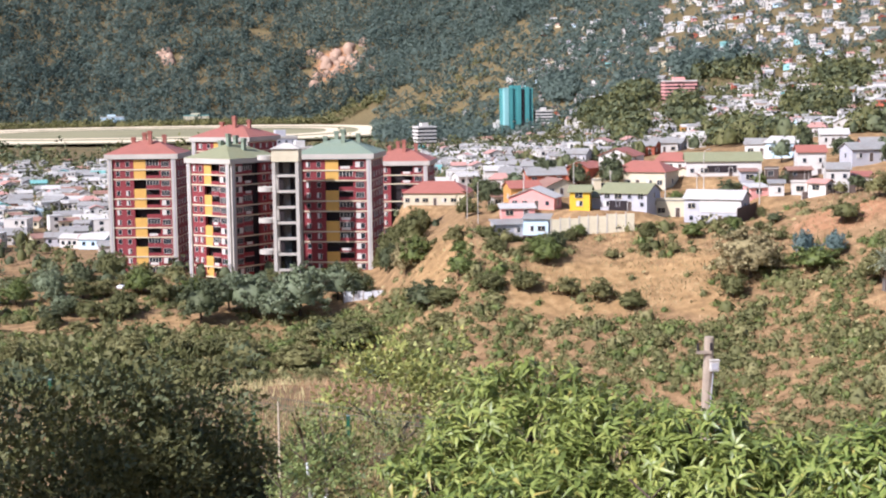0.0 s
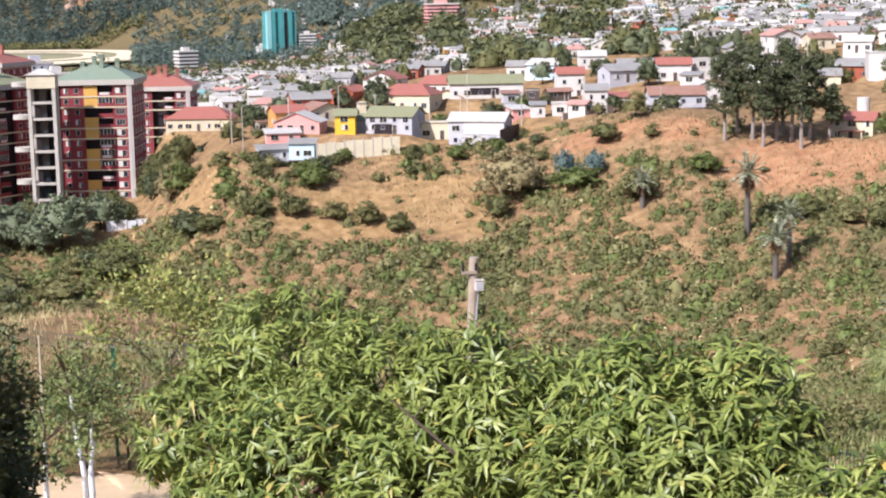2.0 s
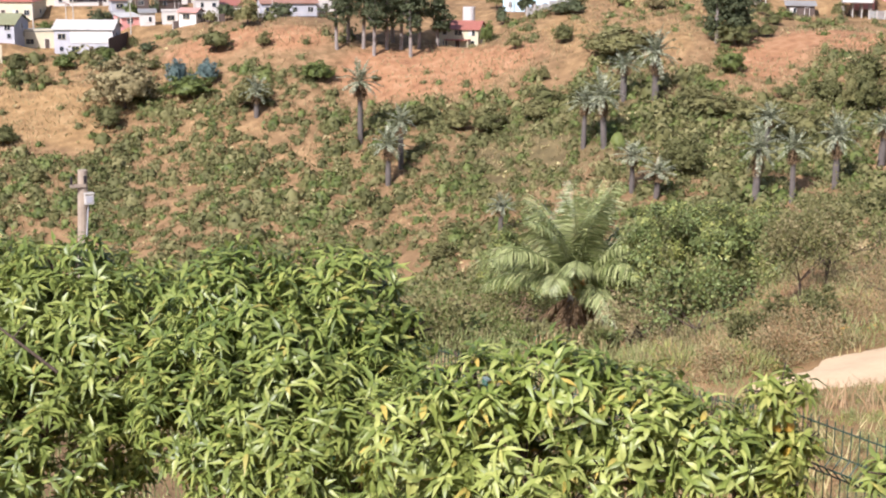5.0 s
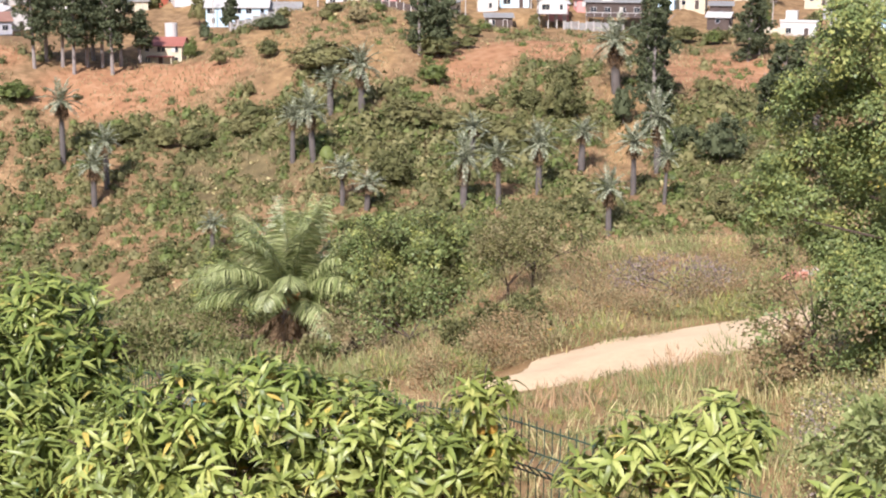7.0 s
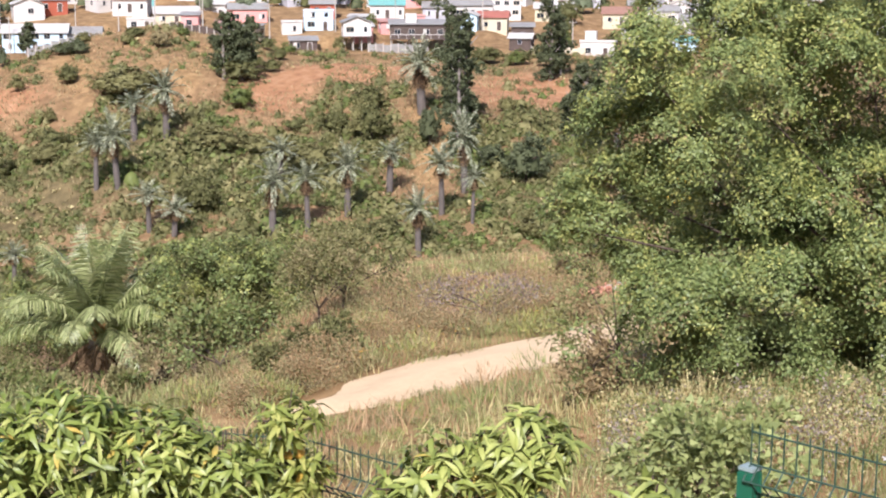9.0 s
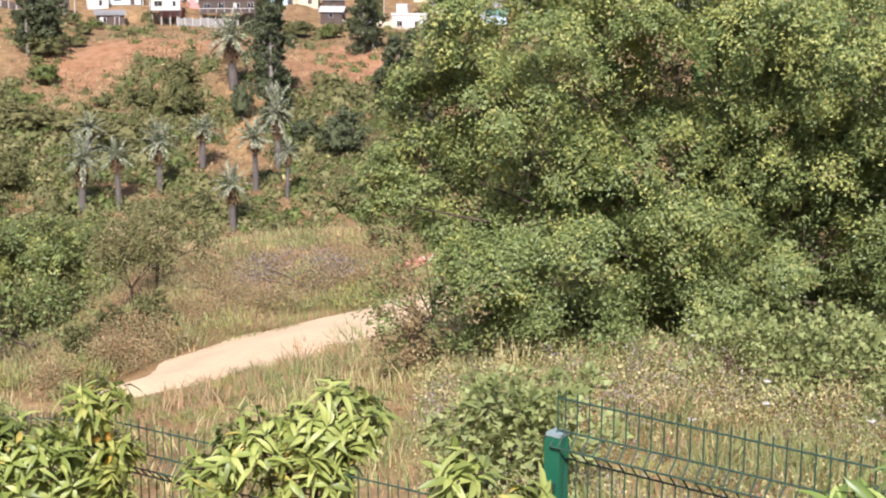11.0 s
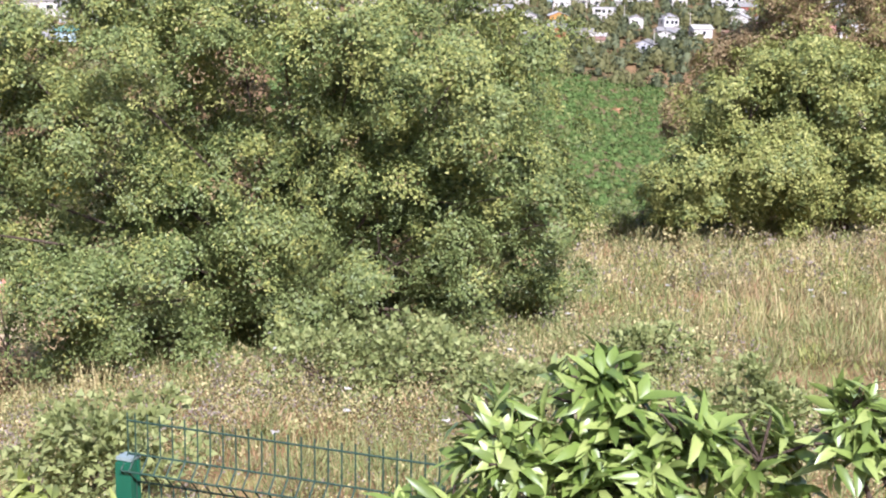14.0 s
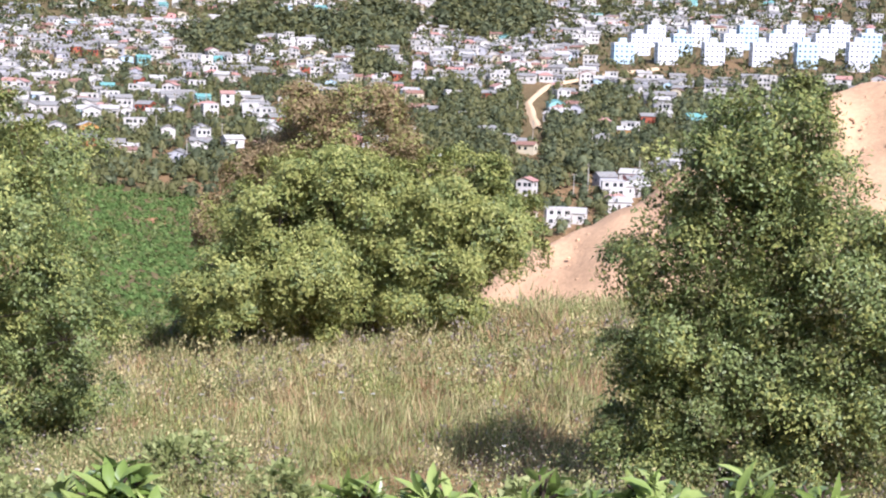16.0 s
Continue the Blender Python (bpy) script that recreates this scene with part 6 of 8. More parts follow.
def scrub(name, label, count, mats, seed, r0, r1, az0=-15, az1=58, d0=185, d1=385, each=34):
    r = np.random.default_rng(seed)
    az = r.uniform(az0, az1, count * 5)
    d = np.sqrt(r.uniform(d0 ** 2, d1 ** 2, count * 5))
    k, f = cover(az, d)
    keep = (r.uniform(0, 1, len(az)) < k) & (f < 1.02) & (f > -0.5)
    for pb, pd, _, _ in PALMS:
        keep &= ~((np.abs(az - pb) * pd * 0.0175 < 1.1) & (pd - d > -1) & (pd - d < 4.5))
    az, d = az[keep][:count], d[keep][:count]
    z = land(az, d)
    c = np.stack([d * np.sin(np.radians(az)), d * np.cos(np.radians(az)), z], 1)
    rad = r.uniform(r0, r1, len(az)) * np.where(r.uniform(0, 1, len(az)) < 0.16, 1.75, 1.0) * (0.75 + 0.6 * vnoise(c[:, 0] / 30, c[:, 1] / 30, 8))
    radii = np.stack([rad, rad, rad * r.uniform(0.7, 1.35, len(az))], 1)
    tone = vnoise(c[:, 0] / 24, c[:, 1] / 24, 19) + r.normal(size=len(az)) * 0.22
    pick = np.clip(tone * len(mats), 0, len(mats) - 0.01).astype(int)
    if r1 > 1:
        v, q, pick = dome_tufts(c, radii, each, rad * 0.16 + 0.04, pick, 4, seed)
    else:
        v, q = tufts(c, radii, each, rad * 0.4 + 0.05)
        pick = np.repeat(pick, each)
    me = array_mesh(name, v, q, mats, pick, smooth=True)
    tagged(new(name, me), label, "scrub", kind="stuff")


scrub("slope_scrub", "low olive and dark scrub over the opposite slope", 15500, [L_DARK, L_DARK, L_SHRUB, L_GREENBUSH, L_SHRUB, L_DARK], 11, 0.62, 1.6, each=40)
scrub("slope_brush", "small dry and green brush between the bushes", 7000, [L_SHRUB, L_SHRUBDRY, L_GRASS, L_SHRUB], 13, 0.25, 0.7, each=6)


def spur_green():
    """Green scrub of the spur that closes the ravine."""
    r = np.random.default_rng(17)
    az = r.uniform(60, 83, 11500)
    d = np.sqrt(r.uniform(140 ** 2, 490 ** 2, 11500))
    c = np.stack([d * np.sin(np.radians(az)), d * np.cos(np.radians(az)), land(az, d)], 1)
    rad = r.uniform(0.9, 2.3, len(az))
    v, q, pick = dome_tufts(c, np.stack([rad, rad, rad * 0.8], 1), 14, rad * 0.24, r.integers(0, 3, len(az)), 5, 3)
    me = array_mesh("ravine_scrub", v, q, [L_RAVINE, L_RAVINE, L_GREENBUSH], pick, smooth=True)
    tagged(new("ravine_scrub", me), "dense green scrub filling the ravine side", "scrub", kind="stuff")


spur_green()


def far_trees():
    """Trees between the far houses."""
    r = np.random.default_rng(23)
    parts = []
    for n, d0, d1 in ((5600, 385, 700), (8500, 700, 1200), (8500, 1200, 2350)):
        az = r.uniform(-16, 104, n)
        d = np.sqrt(r.uniform(d0 ** 2, d1 ** 2, n))
        x, y = d * np.sin(np.radians(az)), d * np.cos(np.radians(az))
        clump = fbm(x / 60, y / 60, 71, 3)
        keep = (r.uniform(0, 1, n) < np.where(clump > 0.5, 1.0, 0.35)) & ~((az < 3) & (d > 1350))
        keep &= ~((az > 89) & (d > 770) & (d < 1000) & (clump < 0.6))
        for b, dd, _, _ in PADS:
            keep &= ~((np.abs(az - b) * dd * 0.0175 < 7) & (d > dd - 22) & (d < dd + 7))
        parts.append(np.stack([az[keep], d[keep]], 1))
    parts.append(np.stack([r.uniform(0.5, 11, 3600), r.uniform(1350, 2450, 3600)], 1))
    parts.append(np.stack([r.uniform(6, 34, 2600), r.uniform(650, 2000, 2600)], 1))
    parts.append(np.stack([r.uniform(66, 100, 2600), r.uniform(600, 1300, 2600)], 1))
    parts.append(np.stack([r.uniform(68, 101, 2300), np.sqrt(r.uniform(470 ** 2, 800 ** 2, 2300))], 1))
    n = 84000
    lot_of = np.array(WOODLOTS)[r.integers(0, len(WOODLOTS), n)]
    az, d = lot_of[:, 0] + r.uniform(-1, 1, n) * lot_of[:, 2], np.sqrt(r.uniform(430 ** 2, 1700 ** 2, n))
    k = in_woodlot(az, d) > r.uniform(0, 0.3, n)
    k &= ~((np.abs(az - 73.1) < 0.45) & (d < 470))
    parts.append(np.stack([az[k], d[k]], 1))
    wooded = np.arange(sum(len(p) for p in parts)) >= sum(len(p) for p in parts[:-1])
    az, d = np.concatenate(parts).T
    k = ~by_track(az, d) & ~((az > 34) & (az < 60) & (d > 650) & (r.uniform(0, 1, len(az)) < 0.6))
    k &= ~((az > 60) & (az < 78) & (d < 480) & ~wooded)
    az, d, wooded = az[k], d[k], wooded[k]
    x, y = d * np.sin(np.radians(az)), d * np.cos(np.radians(az))
    rad = np.where(wooded, r.uniform(2.8, 5.2, len(az)), r.uniform(1.6, 4.0, len(az))) * np.clip(d / 800, 0.85, 1.9)
    tall = r.uniform(0.8, 1.9, len(az))
    c = np.stack([x, y, land(az, d) + rad * tall * 0.35], 1)
    # trees past 1350 m take the leaf colour with haze in it
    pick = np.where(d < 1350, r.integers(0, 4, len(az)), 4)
    near = d < 780
    radii = np.stack([rad, rad, rad * tall], 1)
    v, q, index = dome_tufts(c[near], radii[near], 22, rad[near] * 0.235, pick[near], 6, 12)
    v2, q2 = tufts(c[~near], radii[~near], 18, rad[~near] * 0.34)
    v, q = merge([(v, q), (v2, q2)])
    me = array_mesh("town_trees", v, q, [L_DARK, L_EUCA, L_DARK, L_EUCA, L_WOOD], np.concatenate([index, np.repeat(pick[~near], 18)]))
    tagged(new("town_trees", me), "dark trees scattered between the far houses", "trees", kind="stuff")


far_trees()


def woods():
    """The wooded mountain beyond the racecourse."""
    r = np.random.default_rng(29)
    n = 17000
    az = r.uniform(-17, 12, n)
    d = r.uniform(2000, 2780, n)
    x, y = d * np.sin(np.radians(az)), d * np.cos(np.radians(az))
    keep = (fbm(x / 120, y / 120, 81, 3) + r.normal(size=n) * 0.05 > 0.2) & (az < 12 - (d - 2000) / 300) & (d > 2000 + 40 * np.clip(az + 4, -2, 0))
    for b, dd, wx, wy in ((-0.9, 2190, 50, 66), (-6.8, 2250, 24, 40), (-3.6, 2330, 16, 30)):
        keep &= ((az - b) * dd * 0.0175 / wx) ** 2 + ((d - dd) / wy) ** 2 > r.uniform(0.3, 1.2, n)
    az, d, x, y = az[keep], d[keep], x[keep], y[keep]
    rad = r.uniform(4.5, 8, len(az))
    tall = r.uniform(1.3, 2.4, len(az))
    c = np.stack([x, y, land(az, d) + rad * tall * 0.3], 1)
    v, q = tufts(c, np.stack([rad, rad, rad * tall], 1), 20, rad * 0.3, 0.2)
    # hazed green and its shaded twin, mixed by noise
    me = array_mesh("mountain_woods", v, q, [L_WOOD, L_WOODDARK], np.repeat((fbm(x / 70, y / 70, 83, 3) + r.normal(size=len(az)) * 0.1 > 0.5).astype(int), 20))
    tagged(new("mountain_woods", me), "dark eucalyptus woods covering the far mountain", "woods", kind="stuff")
    n = 900
    az = r.uniform(-14, 6, n)
    d = r.uniform(1960, 2020, n)
    k = (az > 1.5)
    d = np.where(k, r.uniform(1500, 1950, n), d)
    rad = r.uniform(3, 6, n)
    c = np.stack([d * np.sin(np.radians(az)), d * np.cos(np.radians(az)), land(az, d) + rad * 0.6], 1)
    k = (az > 1.8) & (az < 5.3) | (az < 1.0) & (d > 1940)
    c, rad = c[k], rad[k]
    v, q = tufts(c, np.stack([rad, rad, rad * 1.4], 1), 30, rad * 0.3)
    me = array_mesh("racecourse_trees", v, q, [L_SHRUB, L_DARK], np.repeat(r.integers(0, 2, len(c)), 30))
    tagged(new("racecourse_trees", me), "green trees round the racecourse", "trees", kind="stuff")


woods()


def rock_outcrop(az, d, n, spread, seed):
    """Bare rock face in a clearing of the woods: many angular boulders on the slope."""
    r = np.random.default_rng(seed)
    t = thing("rock_outcrop", place_matrix(at(az, d)), "pale brown rock face in a clearing of the woods", "rock")
    for k in range(n):
        a, b = az + r.normal() * spread / d * 57.3, d + r.normal() * spread * 1.2
        s = r.uniform(4, 11)
        v, f = domes(np.zeros((1, 3)), np.array([[s, s * r.uniform(0.6, 1), s * r.uniform(0.7, 1.3)]]), 7, int(r.integers(1, 999)))
        part("boulder", array_mesh("boulder", v * r.uniform(0.85, 1.15, v.shape), f, [M_ROCK]), t, m=Matrix.Translation(at(a, b) - at(az, d)))


M_ROCK = worn("weathered_rock", "a58a74", 0.95, 0.4, 0.08, 0.6, bump=1.0, spec=0.1)
rock_outcrop(-0.9, 2190, 36, 26, 3)
rock_outcrop(-6.8, 2255, 10, 14, 4)


# ---- leaves and crowns close to the terrace ----
def long_leaves(points, ways, ups, length, width, droop=0.7, fold=0.35, cuts=((0.0, 0.1), (0.34, 1.0), (0.68, 0.78), (1.0, 0.04))):
    """Long pointed leaves of a few cross-sections, folded on the midrib and bending down."""
    n = len(points)
    ways = unit(ways)
    side = unit(np.cross(ways, ups) + 1e-6)
    nor = np.cross(side, ways)
    L = (length * RNG.uniform(0.6, 1.25, n))[:, None]
    W = (width * RNG.uniform(0.75, 1.2, n))[:, None] / 2
    bend = droop * RNG.uniform(0.4, 1.5, (n, 1))
    rows = []
    for s, w in cuts:
        c = points + ways * L * s * (1 - 0.18 * bend * s) - nor * L * bend * s * s
        rows += [c - side * W * w + nor * W * w * fold, c, c + side * W * w + nor * W * w * fold]
    v = np.stack(rows, 1).reshape(-1, 3)
    k = np.arange(n)[:, None] * 3 * len(cuts)
    q = [k + np.array([[3 * i + j, 3 * i + j + 1, 3 * i + j + 4, 3 * i + j + 3]]) for i in range(len(cuts) - 1) for j in range(2)]
    return v, np.concatenate(q, 0)


def rosettes(lobes, spacing, per, length, width, **how):
    """Whorls of long leaves at the twig ends all over a set of rounded lobes."""
    pts, ways, ups = [], [], []
    for x, y, z, r in lobes:
        n = max(14, int(4 * math.pi * r * r * 0.85 / spacing ** 2))
        d = ball(n)
        d = d[d[:, 2] > -0.75]
        c = np.array((x, y, z)) + d * r * RNG.uniform(0.72, 1.08, (len(d), 1))
        axis = unit(d * 0.7 + np.array([0, 0, 0.75]) + RNG.normal(size=d.shape) * 0.3)
        o = np.repeat(axis, per, 0)
        ring = unit(np.cross(o, RNG.normal(size=o.shape)))
        lift = RNG.uniform(-0.1, 0.85, (len(o), 1))
        pts.append(np.repeat(c, per, 0) + o * (RNG.uniform(-0.06, 0.0, (len(o), 1)) + lift * 0.035))
        ways.append(unit(ring * (1.15 - lift * 0.55) + o * lift))
        ups.append(o)
    return long_leaves(np.concatenate(pts), np.concatenate(ways), np.concatenate(ups), length, width, **how)


def avocado_tree(lobes, base, label, length=0.09, spacing=0.084, per=12, seed=1, leaf_mat=None):
    rnd = random.Random(seed)
    bx, by = base
    ground = float(land(math.degrees(math.atan2(bx, by)), math.hypot(bx, by)))
    t = thing("avocado_tree", Matrix.Translation((bx, by, ground)), label, "tree", "avocado trees below the terrace")
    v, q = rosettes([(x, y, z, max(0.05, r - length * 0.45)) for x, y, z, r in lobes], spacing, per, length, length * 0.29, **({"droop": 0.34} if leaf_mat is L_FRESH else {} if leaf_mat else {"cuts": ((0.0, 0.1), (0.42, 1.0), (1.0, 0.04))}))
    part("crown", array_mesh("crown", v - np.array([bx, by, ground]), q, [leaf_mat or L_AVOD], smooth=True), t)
    s = Shape()
    zt = min(l[2] - l[3] for l in lobes) - ground
    fork = Vector((0, 0, max(0.35, zt * 0.7)))
    thin = 0.3 if max(l[3] for l in lobes) < 0.36 else 1.0
    s.tube((0, 0, -0.2), fork, 0.09 * thin, 0.07 * thin, M_BARK, 9)
    for x, y, z, r in lobes:
        c = Vector((x - bx, y - by, z - ground))
        mid = fork.lerp(c, 0.55) + Vector((rnd.uniform(-0.1, 0.1), rnd.uniform(-0.1, 0.1), -0.08))
        s.tube(fork, mid, 0.05 * thin, 0.032 * thin, M_BARK, 7).tube(mid, c, 0.032 * thin, 0.018 * thin, M_BARK, 6)
        for _ in range(7):
            e = c + Vector((rnd.gauss(0, 1), rnd.gauss(0, 1), abs(rnd.gauss(0, 1)))).normalized() * r * 0.85
            s.tube(c, e, 0.012 * thin + 0.002, 0.004, M_BARK, 4, False)
    part("trunk", s, t)
    return t


AVO_A = [(1.06, 10.23, 1.20, 0.65), (0.45, 9.87, 0.97, 0.45), (1.57, 9.56, 1.18, 0.61), (2.00, 9.07, 1.33, 0.49), (1.09, 9.22, 0.75, 0.78), (2.22, 8.61, 1.16, 0.53), (2.49, 8.74, 1.34, 0.32), (1.77, 8.71, 0.77, 0.68), (0.58, 9.46, 0.62, 0.40)]
AVO_B = [(2.67, 7.85, 1.55, 0.40), (3.10, 7.58, 1.56, 0.40), (2.85, 7.57, 1.18, 0.65), (3.33, 7.37, 1.43, 0.23), (2.53, 7.89, 1.08, 0.52), (3.12, 7.24, 1.16, 0.41), (2.82, 7.47, 0.82, 0.64)]
AVO_C = [(2.99, 5.76, 1.64, 0.26), (3.32, 5.58, 1.67, 0.26), (3.60, 5.40, 1.55, 0.28), (2.74, 5.88, 1.44, 0.29), (3.16, 5.67, 1.34, 0.34), (3.79, 5.26, 1.46, 0.25), (3.49, 5.47, 1.27, 0.31), (2.91, 5.80, 1.21, 0.29)]
AVO_D = [(4.08, 5.17, 1.68, 0.17), (4.05, 5.20, 1.44, 0.19), (4.16, 5.10, 1.47, 0.11), (3.96, 5.26, 1.53, 0.11), (4.08, 5.17, 1.24, 0.18)]
AVO_E = [(4.59, 4.30, 1.68, 0.22), (4.69, 4.20, 1.65, 0.13), (4.40, 4.50, 1.53, 0.22), (4.26, 4.63, 1.47, 0.17), (4.52, 4.37, 1.45, 0.24)]
AVO_E2 = [(4.31, 3.40, 1.71, 0.14), (4.45, 3.21, 1.62, 0.11), (4.35, 3.34, 1.56, 0.15)]
AVO_F = [(4.16, 1.33, 2.47, 0.12), (4.08, 1.62, 2.3, 0.13), (4.02, 1.83, 2.0, 0.13), (4.18, 1.33, 2.38, 0.21), (4.11, 1.52, 2.22, 0.21), (4.20, 1.23, 2.20, 0.26), (4.04, 1.72, 2.07, 0.12), (4.16, 1.37, 2.02, 0.27), (4.2, 1.08, 2.3, 0.18), (4.2, 0.9, 2.3, 0.16)]
AVO_G = [(4.14, 0.66, 2.50, 0.08), (4.16, 0.48, 2.49, 0.08), (4.19, 0.19, 2.52, 0.09), (4.19, -0.09, 2.54, 0.09), (4.17, -0.33, 2.56, 0.09), (4.15, -0.50, 2.55, 0.09), (4.18, 0.35, 2.47, 0.09), (4.19, 0.05, 2.47, 0.09), (4.15, 0.66, 2.4, 0.13), (4.16, 0.5, 2.38, 0.12)]
L_AVOY = leafy("yellowing_avocado_leaf", "5a6a2c", "8a9846", "b6b565", 0.4, 0.45, 0.35, "d2a53c")
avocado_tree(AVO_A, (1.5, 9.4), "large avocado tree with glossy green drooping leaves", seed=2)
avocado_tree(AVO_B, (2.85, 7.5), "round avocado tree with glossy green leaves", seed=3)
avocado_tree(AVO_C, (3.3, 5.6), "low avocado tree with light green leaves", 0.084, 0.084, 12, 4, L_AVO)
avocado_tree(AVO_D, (4.07, 5.18), "young avocado shoot with yellowing leaves by the fence", 0.088, 0.085, 11, 5, L_AVOY)
avocado_tree(AVO_E, (4.45, 4.45), "young avocado tree growing against the wire fence", 0.09, 0.09, 12, 6, L_AVO)
avocado_tree(AVO_E2, (4.36, 3.33), "small avocado sapling below the fence post", 0.11, 0.095, 9, 7, L_AVO)
avocado_tree(AVO_F, (4.15, 1.4), "avocado bush with long fresh green leaves close to terrace", 0.108, 0.1, 13, 8, L_FRESH)
avocado_tree(AVO_G, (4.17, 0.15), "row of avocado shoots with long fresh leaves", 0.1, 0.09, 8, 9, L_FRESH)


# ---- small-leaved trees beyond the fence ----
def lobed_tree(name, lobes, base, label, leaf, per_m2, mats, shares, seed, clump=0.16, bark=0.16, lift=0.3, deep=1.0, sub=(34, 0.5), loose=0.17, crest=0.0):
    """Tree whose crown is a set of lobes, each made of leaf sprays; several leaf colours by spray."""
    rnd = random.Random(seed)
    bx, by = base
    ground = float(land(math.degrees(math.atan2(bx, by)), math.hypot(bx, by)))
    t = thing(name, Matrix.Translation((bx, by, ground)), label, "tree")
    pts, ways, idx = [], [], []
    low, high = min(l[2] for l in lobes), max(l[2] for l in lobes)
    r_ = np.random.default_rng(seed)
    for x, y, z, r in lobes:
        away = unit(np.array([[x, y, 0.0]]))[0]
        for layer in range(1 if deep < 0.5 else 2):
            cc = np.array((x, y, z)) + away * layer * r * deep
            k = max(6, int(5.0 * r * r + 6))
            hub = unit(r_.normal(size=(k, 3)) + np.array([0, 0, 0.15]))
            rr = r * r_.uniform(0.24, 0.56, k)
            hc = cc + hub * (r * r_.uniform(0.55, 1.15, k))[:, None] * np.array([1, 1, 0.9])
            n = int(4 * math.pi * r * r * per_m2 * (1.0, 0.62)[layer] / sub[0])
            own = r_.choice(k, n, p=rr ** 2 / np.sum(rr ** 2))
            d = unit(r_.normal(size=(n, 3)) + hub[own] * 0.8 + np.array([0, 0, 0.95]))
            c = hc[own] + d * (rr[own] * r_.uniform(0.6, 1.05, n))[:, None]
            core = r_.uniform(0, 1, n) < loose
            far = 0.62 if loose < 0.3 else r_.uniform(0.3, 1.1, (n, 1))
            c = np.where(core[:, None], cc + unit(r_.normal(size=(n, 3))) * r * far, c)
            ax = unit(d * 0.8 + np.array([0, 0, lift]) + r_.normal(size=d.shape) * 0.35)
            m = sub[0]
            o = r_.normal(size=(n * m, 3)) * clump * 0.55
            face = np.repeat(unit(d + hub[own] * 0.5 + np.array([0, 0, 0.25])), m, 0)
            o = o - face * np.sum(o * face, 1)[:, None] * 0.5
            pts.append(np.repeat(c, m, 0) + o)
            ways.append(unit(face + r_.normal(size=o.shape) * 0.42))
            pick = r_.choice(len(mats), n, p=shares)
            # sprays turn lighter with height: the lit crown top is put into leaf colour
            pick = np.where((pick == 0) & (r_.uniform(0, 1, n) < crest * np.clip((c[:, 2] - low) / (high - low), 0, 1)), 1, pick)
            idx.append(np.repeat(pick, m))
    p, w = np.concatenate(pts), np.concatenate(ways)
    keep = p[:, 2] > ground + 0.05
    p, nor = p[keep], w[keep]
    a = unit(np.cross(nor, r_.normal(size=p.shape)))
    b = np.cross(nor, a)
    size = (leaf * r_.uniform(0.65, 1.3, len(p)))[:, None]
    v = np.stack([p - a * size * 0.5 - b * size * 0.2, p + a * size * 0.55, p - a * size * 0.3 + b * size * 0.36], 1).reshape(-1, 3)
    q = np.arange(len(v)).reshape(-1, 3)
    part("crown", array_mesh("crown", v - np.array([bx, by, ground]), q, mats, np.concatenate(idx)[keep]), t)
    s = Shape()
    top = Vector((0, 0, max(0.6, (min(l[2] for l in lobes) - ground) * 0.8)))
    s.tube((0, 0, -0.4), top, bark, bark * 0.8, M_BARK, 10)
    for x, y, z, r in lobes:
        c = Vector((x - bx, y - by, z - ground))
        mid = top.lerp(c, 0.5) + Vector((rnd.uniform(-0.2, 0.2), rnd.uniform(-0.2, 0.2), 0.1))
        s.tube(top, mid, bark * 0.24, bark * 0.15, M_BARK, 7).tube(mid, c, bark * 0.15, bark * 0.09, M_BARK, 6)
        for _ in range(4):
            e = c + Vector((rnd.gauss(0, 1), rnd.gauss(0, 1), rnd.gauss(0.3, 1))).normalized() * r * 0.6
            s.tube(c, e, bark * 0.06, 0.005, M_BARK, 4, False)
    part("trunk", s, t)
    return t


TREE_BIG = [(14.70, 11.38, 1.29, 0.84), (15.33, 10.51, 1.76, 1.01), (15.98, 9.49, 2.04, 1.08), (16.56, 8.44, 1.99, 1.01), (17.05, 7.41, 1.88, 1.01), (17.31, 6.76, 2.29, 0.74), (17.40, 6.53, 1.24, 0.61), (14.57, 11.55, 0.27, 0.71), (15.25, 10.62, 0.47, 1.18), (15.99, 9.48, 0.62, 1.21), (16.64, 8.28, 0.57, 1.21)]
TREE_BIG += [(17.15, 7.18, 0.54, 1.08), (17.46, 6.36, 0.30, 0.57), (14.76, 11.29, -0.71, 0.77), (15.45, 10.34, -0.65, 1.11), (16.17, 9.17, -0.57, 1.15), (16.80, 7.95, -0.39, 1.08), (17.26, 6.89, -0.42, 0.81), (17.54, 6.14, -0.37, 0.37), (14.93, 11.08, -1.36, 0.57), (15.60, 10.11, -1.37, 0.74), (16.28, 8.98, -1.21, 0.57)]
TREE_BIG += [(16.6, 8.3, -1.2, 0.6), (17.0, 7.4, -1.1, 0.6), (17.4, 6.5, -1.0, 0.45), (14.6, 11.6, 2.1, 0.65), (14.95, 11.1, 2.7, 0.7), (15.5, 10.3, 2.9, 0.8), (14.2, 12.0, 0.9, 0.42), (14.1, 12.2, 0.3, 0.4), (14.3, 12.0, 1.5, 0.4), (16.2, 9.2, 3.0, 0.7), (16.8, 8.0, 2.9, 0.7), (15.2, 10.4, -0.1, 0.9), (15.9, 9.2, -0.1, 0.9), (16.5, 8.0, 0.0, 0.9)]
HOLLOWS = [(56.8, -9.8), (60.2, -11.3), (63.4, -13.0), (66.5, -11.5)]


